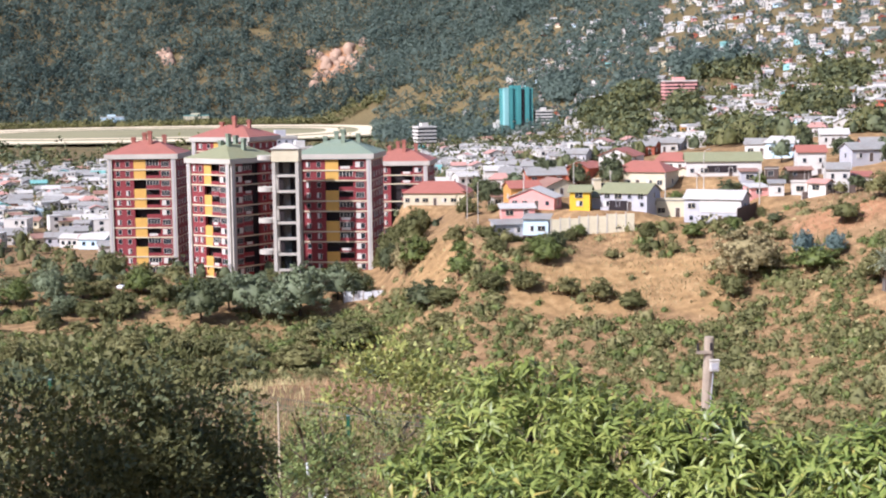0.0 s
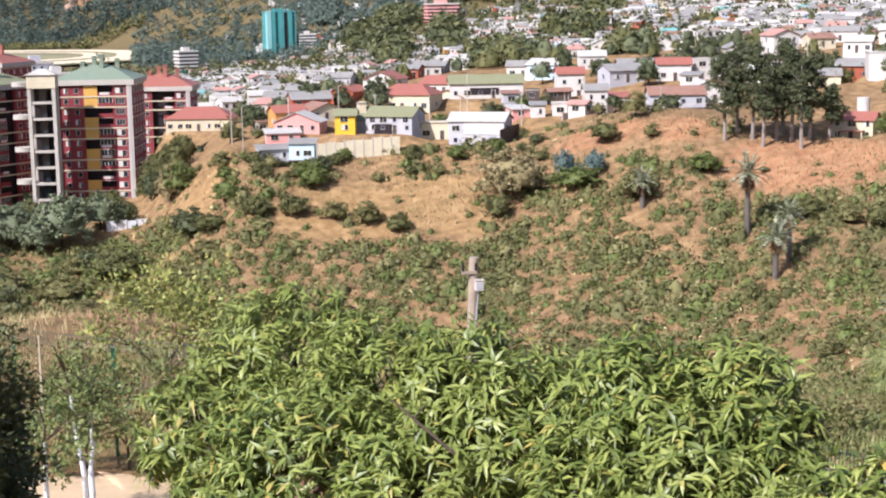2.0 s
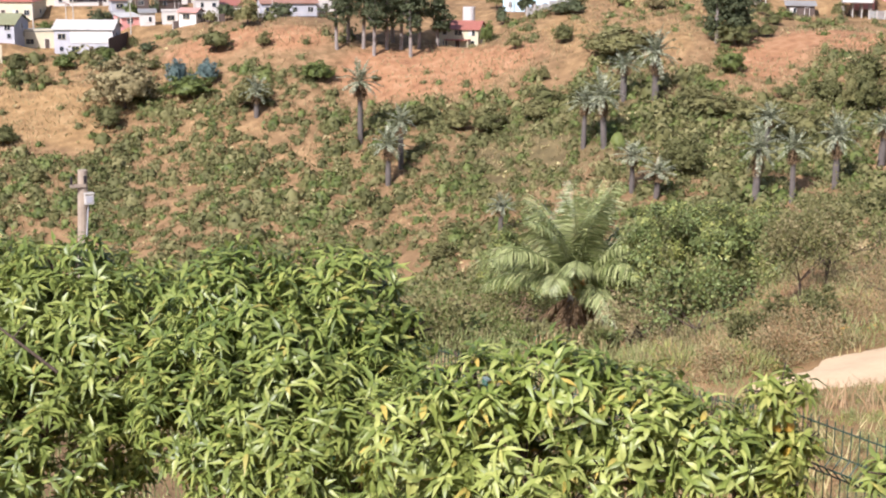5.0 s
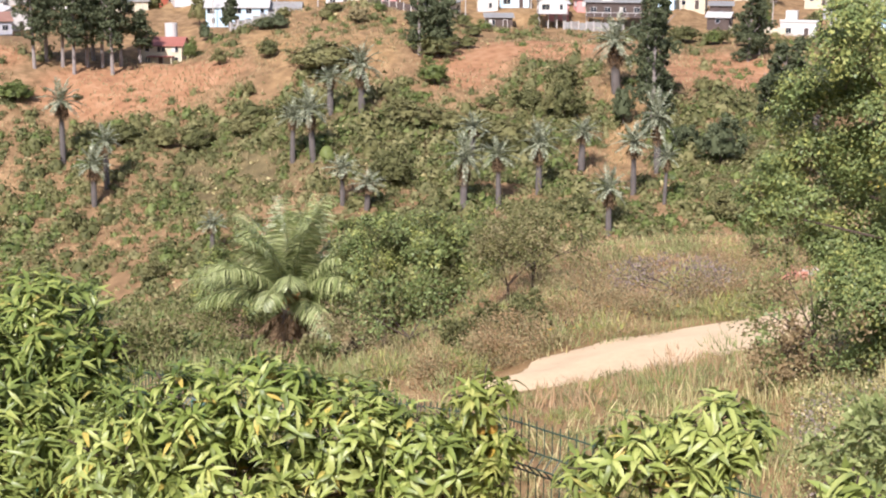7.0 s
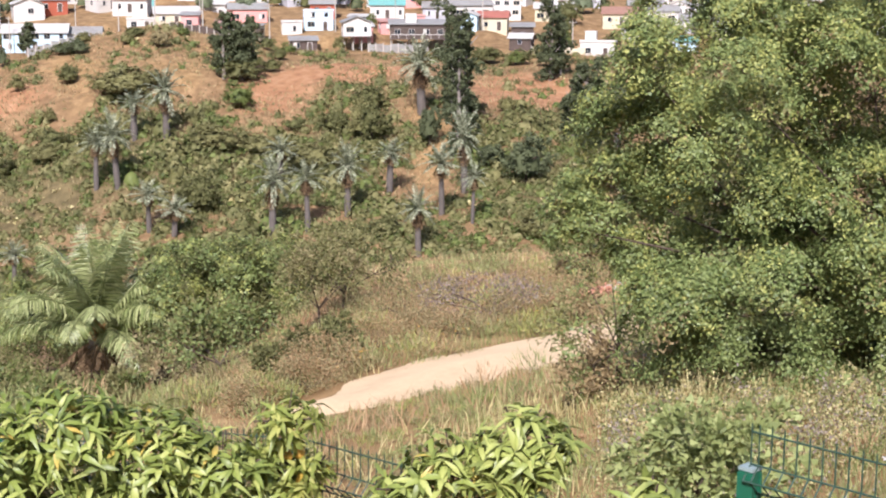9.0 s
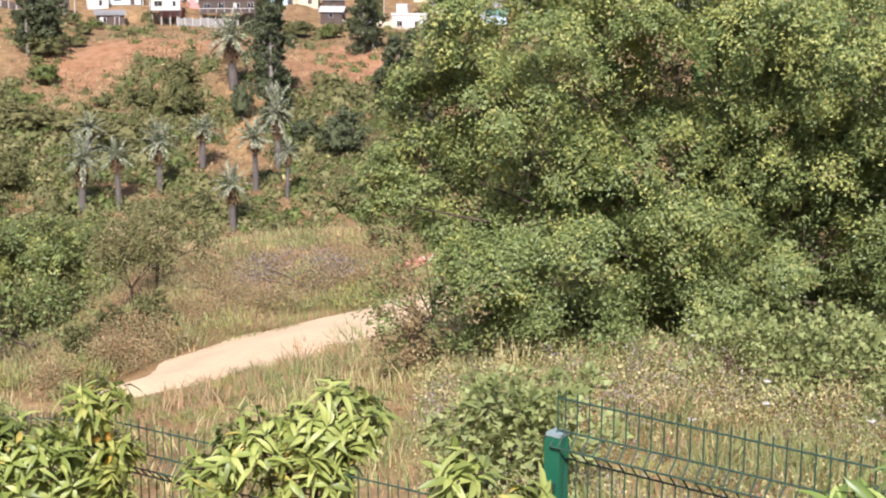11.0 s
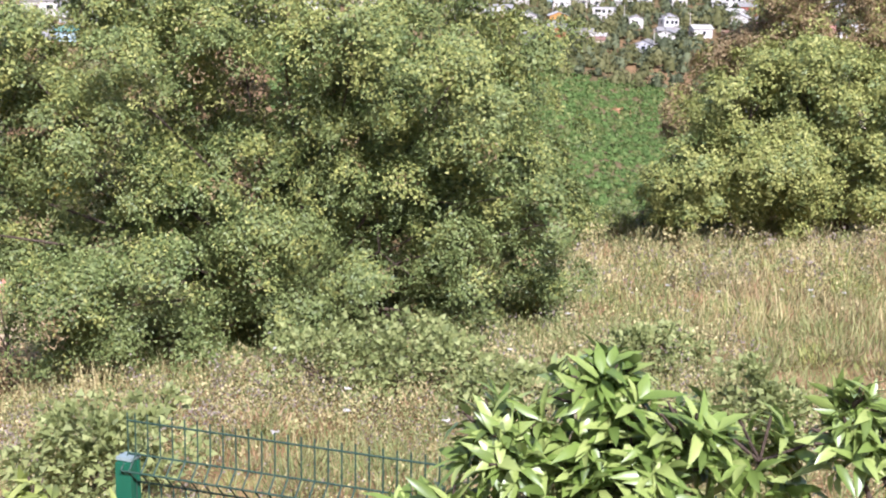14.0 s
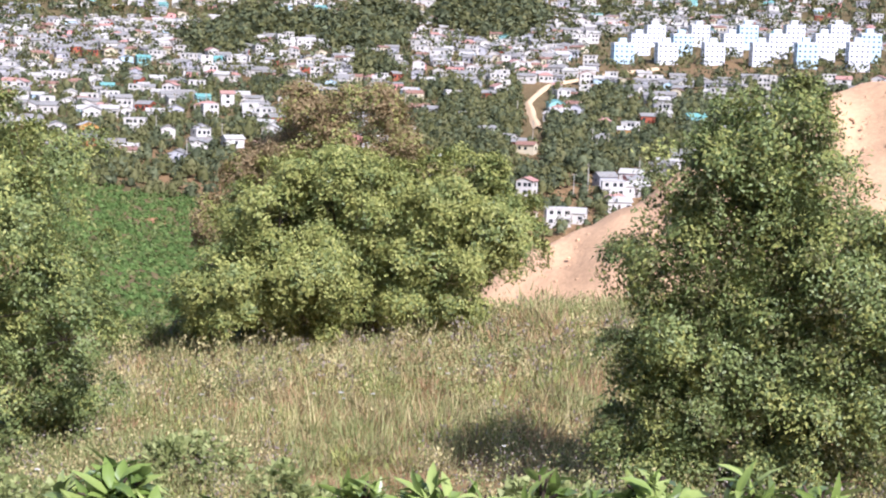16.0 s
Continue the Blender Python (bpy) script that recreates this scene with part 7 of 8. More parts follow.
def relief(lobes, seed):
    """Sets the lobes of a crown nearer or farther along the line of sight, and deepest where the crown is hollow."""
    rnd, out = random.Random(seed), []
    for x, y, z, r in lobes:
        az, el = math.degrees(math.atan2(x, y)), math.degrees(math.atan2(z - EYE, math.hypot(x, y)))
        k = 1 + rnd.uniform(-0.055, 0.04)
        if any(math.hypot(az - a, el - e) < 1.2 for a, e in HOLLOWS):
            k = 1.075
        out.append((x * k, y * k, EYE + (z - EYE) * k, r * k))
    return out


TREE_BIG = relief(TREE_BIG, 4)
TREE_SECOND = [(26.47, 6.65, -0.42, 0.80), (26.65, 5.87, 0.71, 1.00), (26.77, 5.31, -0.01, 1.00), (26.83, 5.00, 1.29, 0.80), (26.95, 4.26, 0.77, 1.00), (26.93, 4.40, -0.35, 0.90), (26.58, 6.19, -0.79, 0.70), (26.35, 7.09, -0.90, 0.60), (27.05, 3.60, 0.05, 0.80)]
TREE_SECOND += [(26.9, 3.2, 1.16, 0.85), (27.0, 2.7, 1.28, 0.70), (27.20, 2.12, 1.03, 0.70), (27.0, 2.45, 0.38, 0.85), (27.2, 1.95, 0.45, 0.6), (26.84, 4.92, -0.84, 0.60), (27.0, 2.8, -0.4, 0.65), (26.9, 3.5, -0.75, 0.65)]
TREE_RUSTY = [(28.72, 5.76, 1.95, 0.95), (28.89, 4.81, 2.15, 0.95), (28.54, 6.61, 1.3, 0.85), (28.35, 7.36, 0.47, 0.75), (29.00, 4.12, 1.55, 0.65)]
TREE_BUSH = [(14.26, -0.79, 2.52, 0.62), (14.24, -1.17, 2.84, 0.62), (14.20, -1.55, 3.11, 0.39), (14.20, -1.54, 2.30, 0.77), (14.26, -0.77, 1.74, 0.67), (14.16, -1.88, 1.60, 0.72), (14.28, -0.50, 0.99, 0.52), (14.23, -1.27, 0.94, 0.72), (14.12, -2.12, 0.80, 0.62), (14.27, -0.64, 0.31, 0.52), (14.19, -1.66, 0.24, 0.62), (14.08, -2.39, 1.94, 0.52), (14.05, -2.53, 1.04, 0.62), (14.28, -0.45, 0.65, 0.5), (14.3, -0.3, 0.15, 0.45), (14.27, -0.55, -0.2, 0.45), (14.2, -1.3, -0.2, 0.5)]
L_BROWNISH = leafy("browning_leaf", "6e5b3a", "897450", "a08c66", 0.6, 0.25, 0.25)
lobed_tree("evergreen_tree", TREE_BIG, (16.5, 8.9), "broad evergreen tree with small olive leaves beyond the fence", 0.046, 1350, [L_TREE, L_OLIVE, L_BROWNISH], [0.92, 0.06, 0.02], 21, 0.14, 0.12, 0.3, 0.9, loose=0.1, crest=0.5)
lobed_tree("evergreen_tree", TREE_SECOND, (27.3, 4.3), "dense yellow-green tree at the edge of grass field", 0.064, 980, [L_OLIVE, L_TREE], [0.8, 0.2], 22, 0.15, 0.17, 0.2, 0.7)
lobed_tree("evergreen_tree", TREE_RUSTY, (28.4, 5.2), "tree with rust-brown crown behind yellow-green one", 0.062, 1700, [L_BROWNISH, L_OLIVE], [0.75, 0.25], 23, 0.17, 0.15, 0.4, 0.3)
lobed_tree("evergreen_bush", TREE_BUSH, (14.2, -1.4), "tall loose bush with small green leaves near the mound", 0.042, 3000, [L_TREE, L_DARK, L_OLIVE], [0.6, 0.1, 0.3], 24, 0.12, 0.05, 0.9, 0.35, loose=0.55)


lobed_tree("shrub", [(14.0, 12.0, -0.35, 0.36), (13.95, 12.1, -0.85, 0.32), (14.1, 11.9, 0.35, 0.32), (14.15, 11.85, 0.9, 0.25), (14.0, 12.0, -1.3, 0.4), (14.05, 12.0, -1.65, 0.4), (14.2, 11.8, -1.5, 0.4)], (14.3, 11.75), "brown dying shrub against the broad evergreen tree", 0.055, 420, [L_BROWNISH, L_TREE], [0.7, 0.3], 31, 0.13, 0.045, 0.3, 0.3, loose=0.5)


for _i, (_az, _d) in enumerate(((72.2, 29), (73.0, 30.5), (73.9, 29.5), (74.7, 31), (75.6, 30), (76.6, 29))):
    _p, _rr = at(_az, _d), random.Random(_i + 60)
    lobed_tree("shrub", [(_p.x + _rr.uniform(-0.4, 0.4), _p.y + _rr.uniform(-0.4, 0.4), _p.z + _rr.uniform(0.1, 0.45), _rr.uniform(0.28, 0.42)) for _ in range(4)], (_p.x, _p.y), "low green shrub where field drops into ravine", 0.06, 600, [L_TREE, L_GREENBUSH, L_OLIVE], [0.5, 0.3, 0.2], _i + 70, 0.13, 0.04, 0.3, 0.3)


# ---- wire mesh fence ----
def fence_panel(fence, a, b, top_a, top_b, height):
    """Folded wire panel between two posts; a and b in plan, tops in height."""
    L = (b - a).length
    way = (b - a).normalized()
    side = Vector((-way.y, way.x))
    s = Shape()
    n = int(L / 0.05)
    r = 0.0034
    pt = lambda u, off, dz: Vector((a.x + way.x * u + side.x * off, a.y + way.y * u + side.y * off, top_a + (top_b - top_a) * u / L + dz))
    for i in range(n + 1):
        u = min(L, 0.02 + i * 0.05)
        prof = [(0.0, 0.03), (0.0, -0.12), (0.05, -0.17), (0.0, -0.22), (0.0, -0.75), (0.05, -0.8), (0.0, -0.85), (0.0, -height)]
        for (o0, z0), (o1, z1) in zip(prof, prof[1:]):
            s.tube(pt(u, o0, z0), pt(u, o1, z1), r, r, M_WIRE, 4, False)
    part("wire_mesh", s, fence)
    for dz in (0.0, -0.12, -0.17, -0.22, -0.75, -0.8, -0.85, -1.4, -height + 0.1):
        o = 0.05 if dz in (-0.17, -0.8) else 0.0
        part("rail_wire", Shape().tube(pt(0, o, dz), pt(L, o, dz), 0.004, 0.004, M_WIRE, 5, False), fence)


def fence_post(fence, p, top, base):
    s = Shape()
    s.box(p.x - 0.028, p.x + 0.028, p.y - 0.028, p.y + 0.028, base, top, M_POSTGREEN)
    post = part("post", s, fence)
    part("flange", Shape().box(p.x - 0.034, p.x - 0.024, p.y - 0.033, p.y + 0.033, base, top - 0.01, M_POSTGREEN), post)
    part("flange", Shape().box(p.x + 0.014, p.x + 0.024, p.y - 0.034, p.y + 0.034, base, top - 0.01, M_POSTGREEN), post)
    part("cap", Shape().box(p.x - 0.031, p.x + 0.031, p.y - 0.031, p.y + 0.031, top, top + 0.012, M_CAP), post, "grey plastic post cap")
    for dz in (-0.2, -0.9):
        part("clip", Shape().box(p.x - 0.052, p.x - 0.03, p.y - 0.02, p.y + 0.03, top + dz, top + dz + 0.03, M_WIRE), post)


def build_fence(name, posts, label, cap=0.14):
    """posts: x, y and the height of the panel's top on this post, then of the next panel's."""
    t = thing("wire_fence", Matrix.Identity(4), label, "fence")
    for x, y, top, _ in posts:
        g = float(land(math.degrees(math.atan2(x, y)), math.hypot(x, y)))
        fence_post(t, Vector((x, y)), top - cap, g - 0.3)
    for (x0, y0, _, t0), (x1, y1, t1, _) in zip(posts, posts[1:]):
        fence_panel(t, Vector((x0, y0)), Vector((x1, y1)), t0, t1, 1.95)
    return t


build_fence("wire_fence", [(4.8, -3.2, 2.03, 2.03), (4.74, -0.9, 2.0, 2.0), (4.68, 1.0, 1.98, 1.98), (4.6, 3.2, 1.98, 1.5), (4.44, 5.8, 1.42, 1.38), (4.42, 8.4, 0.92, 0.9), (4.4, 11.0, 0.45, 0.42), (4.4, 13.6, 0.0, -0.05)],
            "green welded wire fence with steel posts round garden")
build_fence("wire_fence", [(4.4, 23.7, -2.0, -2.0), (2.1, 25.3, -2.0, -2.0), (-0.3, 26.9, -2.0, -2.0), (-2.02, 28.0, -1.95, -1.95), (-4.1, 29.4, -1.95, -1.95), (-6.2, 30.7, -1.95, -1.95), (-8.4, 32.1, -1.95, -1.95)],
            "green welded wire fence at bottom of the yard")


# ---- dirt road, yard, mound ----
def strip(name, line, width, mat, label, lift=0.06):
    """A ribbon of beaten earth that follows the ground along bearing and distance points."""
    pts = []
    for (a0, d0), (a1, d1) in zip(line, line[1:]):
        for k in range(10):
            f = k / 10
            a, d = a0 + (a1 - a0) * f, d0 + (d1 - d0) * f
            pts.append(Vector((d * math.sin(radians(a)), d * math.cos(radians(a)))))
    vs, fs = [], []
    m = 7
    for i, p in enumerate(pts):
        w = (pts[min(i + 1, len(pts) - 1)] - pts[max(i - 1, 0)]).normalized()
        s = Vector((-w.y, w.x))
        edge = (1 + 0.07 * math.sin(i * 0.9) + 0.1 * math.sin(i * 0.37)) * min(1.0, (0.12 + i * 0.055) if name == "dirt_road" else 1.0)
        for j in range(m):
            f = j / (m - 1) - 0.5
            q = p + s * f * width * edge
            d = q.length
            z = float(land(math.degrees(math.atan2(q.x, q.y)), d)) + lift * (1 - abs(f) * 2.3) - 0.05 * math.exp(-((abs(f) - 0.22) / 0.08) ** 2)
            vs.append((q.x, q.y, z))
    for i in range(len(pts) - 1):
        for j in range(m - 1):
            k = i * m + j
            fs.append((k, k + 1, k + m + 1, k + m))
    tagged(new(name, Shape().add(vs, fs, mat).mesh(name, True)), label, "road", kind="structure")


strip("dirt_road", [(37.6, 29.0), (40.5, 29.8), (44, 31), (49.7, 33.5), (55, 38), (60, 46)], 5.0, M_DIRT, "sandy beaten-earth track across near slope", 0.24)
strip("yard", [(-14, 21.6), (-6, 21.9), (0, 22.2), (4, 22.6)], 6.6, M_DIRT, "pale sandy yard ground inside the fence", 0.08)
strip("far_track", [(87.0, 620), (86.6, 700), (87.3, 760), (89.3, 800), (91.5, 830)], 4.2, M_DIRT, "pale unpaved road winding up the far hill", 1.2)
strip("far_lane", [(15.0, 700), (14.8, 900), (14.9, 1100)], 7, M_CONC, "steep street up the far hill", 1.5)


HEAP_FOOT = Vector((38 * math.sin(radians(82.6)), 38 * math.cos(radians(82.6))))
HEAP_WAY = (Vector((40 * math.sin(radians(101)), 40 * math.cos(radians(101)))) - HEAP_FOOT).normalized()


def heap(x, y):
    """Height of the heap's surface: a crest that climbs from its foot, with sides at the angle of rest."""
    u = (x - HEAP_FOOT.x) * HEAP_WAY.x + (y - HEAP_FOOT.y) * HEAP_WAY.y
    v = (x - HEAP_FOOT.x) * HEAP_WAY.y - (y - HEAP_FOOT.y) * HEAP_WAY.x
    u = u + 1.2 * (fbm(x / 3.5, y / 3.5, 93) - 0.5)
    crest = np.where(u < 11, 0.56 * u, 6.16 + 0.1 * (u - 11))
    crest = np.where(u > 19, 6.96 - 0.6 * (u - 19), crest)
    return EYE - 6.2 + crest - 0.6 * np.sqrt(v ** 2 + 0.5) + 0.42


def build_mound():
    x, y = np.meshgrid(np.linspace(19, 56, 150), np.linspace(-30, 8, 150), indexing="ij")
    base = land(np.degrees(np.arctan2(x, y)), np.hypot(x, y))
    z = heap(x, y)
    k = np.clip((z - base) / 1.5, 0, 1)
    z = z + k * (0.5 * (fbm(x / 2.2, y / 2.2, 91) - 0.5) + 0.25 * (fbm(x / 0.5, y / 0.5, 92) - 0.5) + 0.3 * (fbm(x / 4.0, y / 0.8, 94) - 0.5))
    z = np.maximum(z, base - 0.4)
    idx = np.arange(z.size).reshape(z.shape)
    q = np.stack([idx[:-1, :-1], idx[1:, :-1], idx[1:, 1:], idx[:-1, 1:]], -1).reshape(-1, 4)
    q = q[(z - base).ravel()[q].max(1) > -0.39]
    used, q = np.unique(q, return_inverse=True)
    me = array_mesh("earth_mound", np.stack([x, y, z], -1).reshape(-1, 3)[used], q.reshape(-1, 4), [M_MOUND], smooth=True)
    tagged(new("earth_mound", me), "large heap of loose pinkish-brown excavated earth", "earth mound")


build_mound()


def mound_stones():
    """Clods and stones that rolled down the heap."""
    r = np.random.default_rng(59)
    n = 5000
    x, y = r.uniform(22, 44, n), r.uniform(-18, 5, n)
    z = heap(x, y)
    k = z > land(np.degrees(np.arctan2(x, y)), np.hypot(x, y)) + 0.1
    x, y, z = x[k], y[k], z[k] - 0.06
    rad = 0.02 + 0.07 * r.uniform(0, 1, len(x)) ** 4
    v, f = domes(np.stack([x, y, z], 1), np.stack([rad, rad, rad * 0.8], 1), 5, 8)
    me = array_mesh("mound_stones", v, f, [M_MOUND])
    tagged(new("mound_stones", me), "clods and stones scattered over the earth heap", "stones", kind="stuff")


mound_stones()


# ---- near palm, pole and bushes by the road ----
def near_palm(p, trunk_h):
    t = thing("palm_tree", Matrix.Translation(p), "young honey palm with silvery arching fronds beside the fence", "palm tree")
    s = Shape()
    for i in range(12):
        a, b = i / 12, (i + 1) / 12
        s.tube((0, 0, a * trunk_h - (1 if i == 0 else 0)), (0, 0, b * trunk_h), 0.52 - 0.08 * a, 0.47 - 0.08 * b, M_PALMBARK, 12, False)
    part("trunk", s, t)
    for v, q in palm_fronds(28, 4.9, 3, 0.42, 1.45, 125, 0.95, 0.06, 0.055, droop=1.0, hang=0.7):
        part("frond", array_mesh("frond", v + np.array([0, 0, trunk_h]), q, [L_PALM]), t)
    for v, q in palm_fronds(34, 3.3, 8, -1.45, -0.3, 34, 0.5, 0.09, 0.07, droop=0.9):
        part("dead_frond", array_mesh("dead_frond", v + np.array([0, 0, trunk_h - 0.2]), q, [L_PALMDEAD]), t, "dry brown hanging frond")
    c = crown_mesh(0.6, 1.0, 0.16, L_REDFRUIT, 14, 10, "flower_spike")
    part("flower_spike", c, t, "orange-red flower cluster", Matrix.Translation((-0.66, -1.0, trunk_h - 0.3)))
    return t


L_REDFRUIT = leafy("orange_red_flowers", "9a5a34", "b87a4a", "cc9a68", 0.6, 0.3, 0.2)
near_palm(Vector((32.33, 53.59, -15.2)), 3.4)


def wooden_pole(p, h):
    t = thing("utility_pole", Matrix.Translation(p), "weathered grey wooden utility pole with small meter box", "utility pole")
    part("pole", Shape().tube((0, 0, -1), (0.22, 0, h), 0.17, 0.125, M_POLE, 12), t)
    part("crosspiece", Shape().box(-0.14, 0.26, -0.16, -0.1, h - 0.42, h - 0.34, M_POLE), t)
    box = part("meter_box", Shape().box(0.2, 0.42, -0.26, -0.1, h - 0.86, h - 0.6, M_WHITE).box(0.18, 0.44, -0.28, -0.08, h - 0.6, h - 0.57, M_CONC), t, "small white metal box")
    part("lid", Shape().box(0.235, 0.385, -0.275, -0.262, h - 0.82, h - 0.65, M_GREY), box)
    part("conduit", Shape().tube((0.3, -0.15, h - 0.86), (0.14, -0.17, h - 2.6), 0.018, 0.018, M_GREY, 6), t)
    for x in (-0.1, 0.24):
        part("insulator", Shape().tube((x, -0.13, h - 0.34), (x, -0.13, h - 0.14), 0.035, 0.03, M_DARK, 7), t)


_g = at(12.4, 40)
wooden_pole(Vector((8.69, 39.34, _g.z)), -3.0 - _g.z)


L_RUSTY = leafy("rusty_bush_leaf", "7c6244", "987a54", "b29770", 0.8, 0.15, 0.25)


def leafy_bush(az, d, w, h, leaf, mats, label, count=60, each=40, up=0.0, name="shrub", clump=0.16, share=0.25, p=None):
    t = thing(name, place_matrix(p or at(az, d, up - 0.05), az * 13 % 360), label, "shrub" if name == "shrub" else "tree")
    part("crown", crown_mesh(w, h, leaf, mats[0], count, each, lump=0.35, lower=-0.4, clump=clump, mat2=mats[1] if len(mats) > 1 else None, share=share), t)
    part("stem", limbs(h * 0.7, w * 0.5, max(0.03, w * 0.02), M_BARK, 5, int(az) + 7), t)
    return t


for _az, _d, _w, _h, _up in ((33.4, 66, 5.5, 6.6, 0), (36.3, 66, 6.5, 5.6, 0), (39.0, 64, 6.5, 4.6, 0), (42.0, 62, 5.0, 3.6, 0), (34.6, 58, 4.2, 4.4, 0), (37.6, 57, 5.0, 3.6, 0), (30.0, 75, 6, 6.0, 0)):
    _p, _rr = at(_az, _d), random.Random(int(_az * 10))
    _lob = [(_p.x + _rr.uniform(-0.38, 0.38) * _w, _p.y + _rr.uniform(-0.3, 0.3) * _w, _p.z + _h * _rr.uniform(0.2, 0.6), _w * _rr.uniform(0.2, 0.3)) for _ in range(8)]
    _top = EYE + _d * math.tan(radians(float(np.interp(_az, [30, 32.5, 35.5, 37, 39.3, 42], [-11.6, -11.5, -10.2, -10.5, -10.8, -12.2]))))
    _over = max(z + r for _, _, z, r in _lob) - _top
    _lob = [(x, y, z - _over, r) for x, y, z, r in _lob]
    lobed_tree("shrub", _lob, (_p.x, _p.y), "dense green bush on the near edge of ravine", 0.13, 150, [L_OLIVE, L_TREE, L_GREENBUSH, L_DARK], [0.2, 0.35, 0.15, 0.3], int(_az), 0.34, 0.1, 0.3, 0.4)
for _az, _d, _w, _h in ((25.6, 40, 2.4, 1.7), (27.2, 46, 2.6, 1.6), (24.5, 50, 4.0, 3.0), (22.5, 44, 3.6, 2.6), (20, 50, 4.0, 3.2), (29.4, 44, 1.8, 1.2), (31.8, 44, 1.6, 1.3), (29.6, 58, 4.0, 1.7), (28.2, 55, 3.4, 1.5), (28.6, 64, 5.0, 2.6), (26.4, 66, 5.0, 2.6), (27.4, 60, 4.0, 2.0)):
    leafy_bush(_az, _d, _w, _h, 0.15, [L_SHRUB, L_GREENBUSH], "green bush on the slope below the garden", 70, 46, share=0.4)
leafy_bush(40.2, 47, 3.6, 2.8, 0.14, [L_SHRUB, L_DARK], "dark olive bush by the track", 60, 50)
leafy_bush(35.5, 44, 3.4, 2.4, 0.13, [L_TREE, L_SHRUB], "low dark bush beside the palm", 60, 50)
leafy_bush(33.0, 47, 2.4, 2.2, 0.13, [L_SHRUBDRY, L_SHRUB], "olive-brown bush beside the palm", 50, 40)
leafy_bush(39.4, 45, 2.6, 2.9, 0.1, [L_SHRUB, L_SHRUBDRY], "brown-olive upright bush by the track", 90, 50, share=0.4)
leafy_bush(54.5, 47, 4.6, 3.8, 0.14, [L_SHRUBDRY, L_EUCA], "grey-brown half-dry bush behind the big tree", 60, 50)
leafy_bush(52.5, 46, 1.3, 1.3, 0.12, [leafy("yellow_flowers", "a88a20", "d0ad2c", "e3c84e", 0.7, 0.2, 0.2), L_OLIVE], "bush covered in yellow flowers", 24, 24, 2.0)
for _az, _d, _w, _h in ((38.6, 35.5, 0.9, 1.2), (40.0, 35.6, 1.0, 1.1), (37.5, 36.2, 0.8, 0.9)):
    leafy_bush(_az, _d, _w, _h, 0.11, [L_DARK], "dark blue-green bush at the track edge", 30, 40)
leafy_bush(45.8, 39.5, 3.2, 1.1, 0.08, [leafy("grey_purple_twigs", "574b47", "75655d", "96867a", 0.85, 0.15, 0.15)], "grey-purple dry brushwood heap", 60, 40)
for _az, _d, _w, _h in ((38.8, 32.6, 1.5, 0.7), (41.6, 36.2, 1.6, 0.8), (43.4, 38, 1.3, 0.6), (36.7, 31.8, 1.3, 0.6), (39.6, 33.6, 1.9, 0.9), (44.6, 36.4, 1.5, 0.6), (46.8, 38.6, 1.8, 0.7), (48.6, 38.2, 1.4, 0.6), (42.6, 41.5, 2.0, 0.9), (48.2, 42.5, 2.2, 0.9)):
    leafy_bush(_az, _d, _w, _h, 0.055, [L_RUSTY, L_SHRUBDRY], "rust-coloured dry bush beside the track", 90, 50, share=0.45, clump=0.22)
leafy_bush(50.3, 27.5, 2.4, 1.5, 0.09, [L_SHRUB, L_GRASSGREEN], "olive bush between track and big tree", 50, 40)
leafy_bush(0.7, 26.2, 3.2, 3.2, 0.13, [L_OLIVE, L_GREENBUSH], "yellow-green leafy tree behind the yard", 80, 50, 0, "small_tree", p=Vector((0.7, 33.0, -4.9)))
leafy_bush(2.5, 30, 2.6, 2.6, 0.12, [L_OLIVE, L_SHRUB], "yellow-green leafy tree behind the yard", 60, 50, 0, "small_tree", p=Vector((2.8, 33.0, -5.2)))
for _az, _d, _w, _h in ((-9.5, 14.5, 2.0, 3.3), (-7.3, 15, 1.7, 3.3), (-6.1, 15.4, 1.2, 2.7), (-12, 14, 2.6, 3.3)):
    leafy_bush(_az, _d, _w, _h, 0.08, [L_DARK, L_EUCA], "dark shaded bush at the yard corner", 190, 60, clump=0.13)
for _az, _d, _w, _h in ((-3.9, 25.2, 1.7, 2.3), (-1.9, 25.6, 1.7, 2.1), (-0.2, 25.4, 1.5, 1.9), (2.2, 24.6, 1.4, 1.4)):
    leafy_bush(_az, _d, _w, _h, 0.085, [L_SHRUB, L_TREE], "olive green shrub along the yard fence", 70, 34, 0, "shrub", 0.13, 0.5)


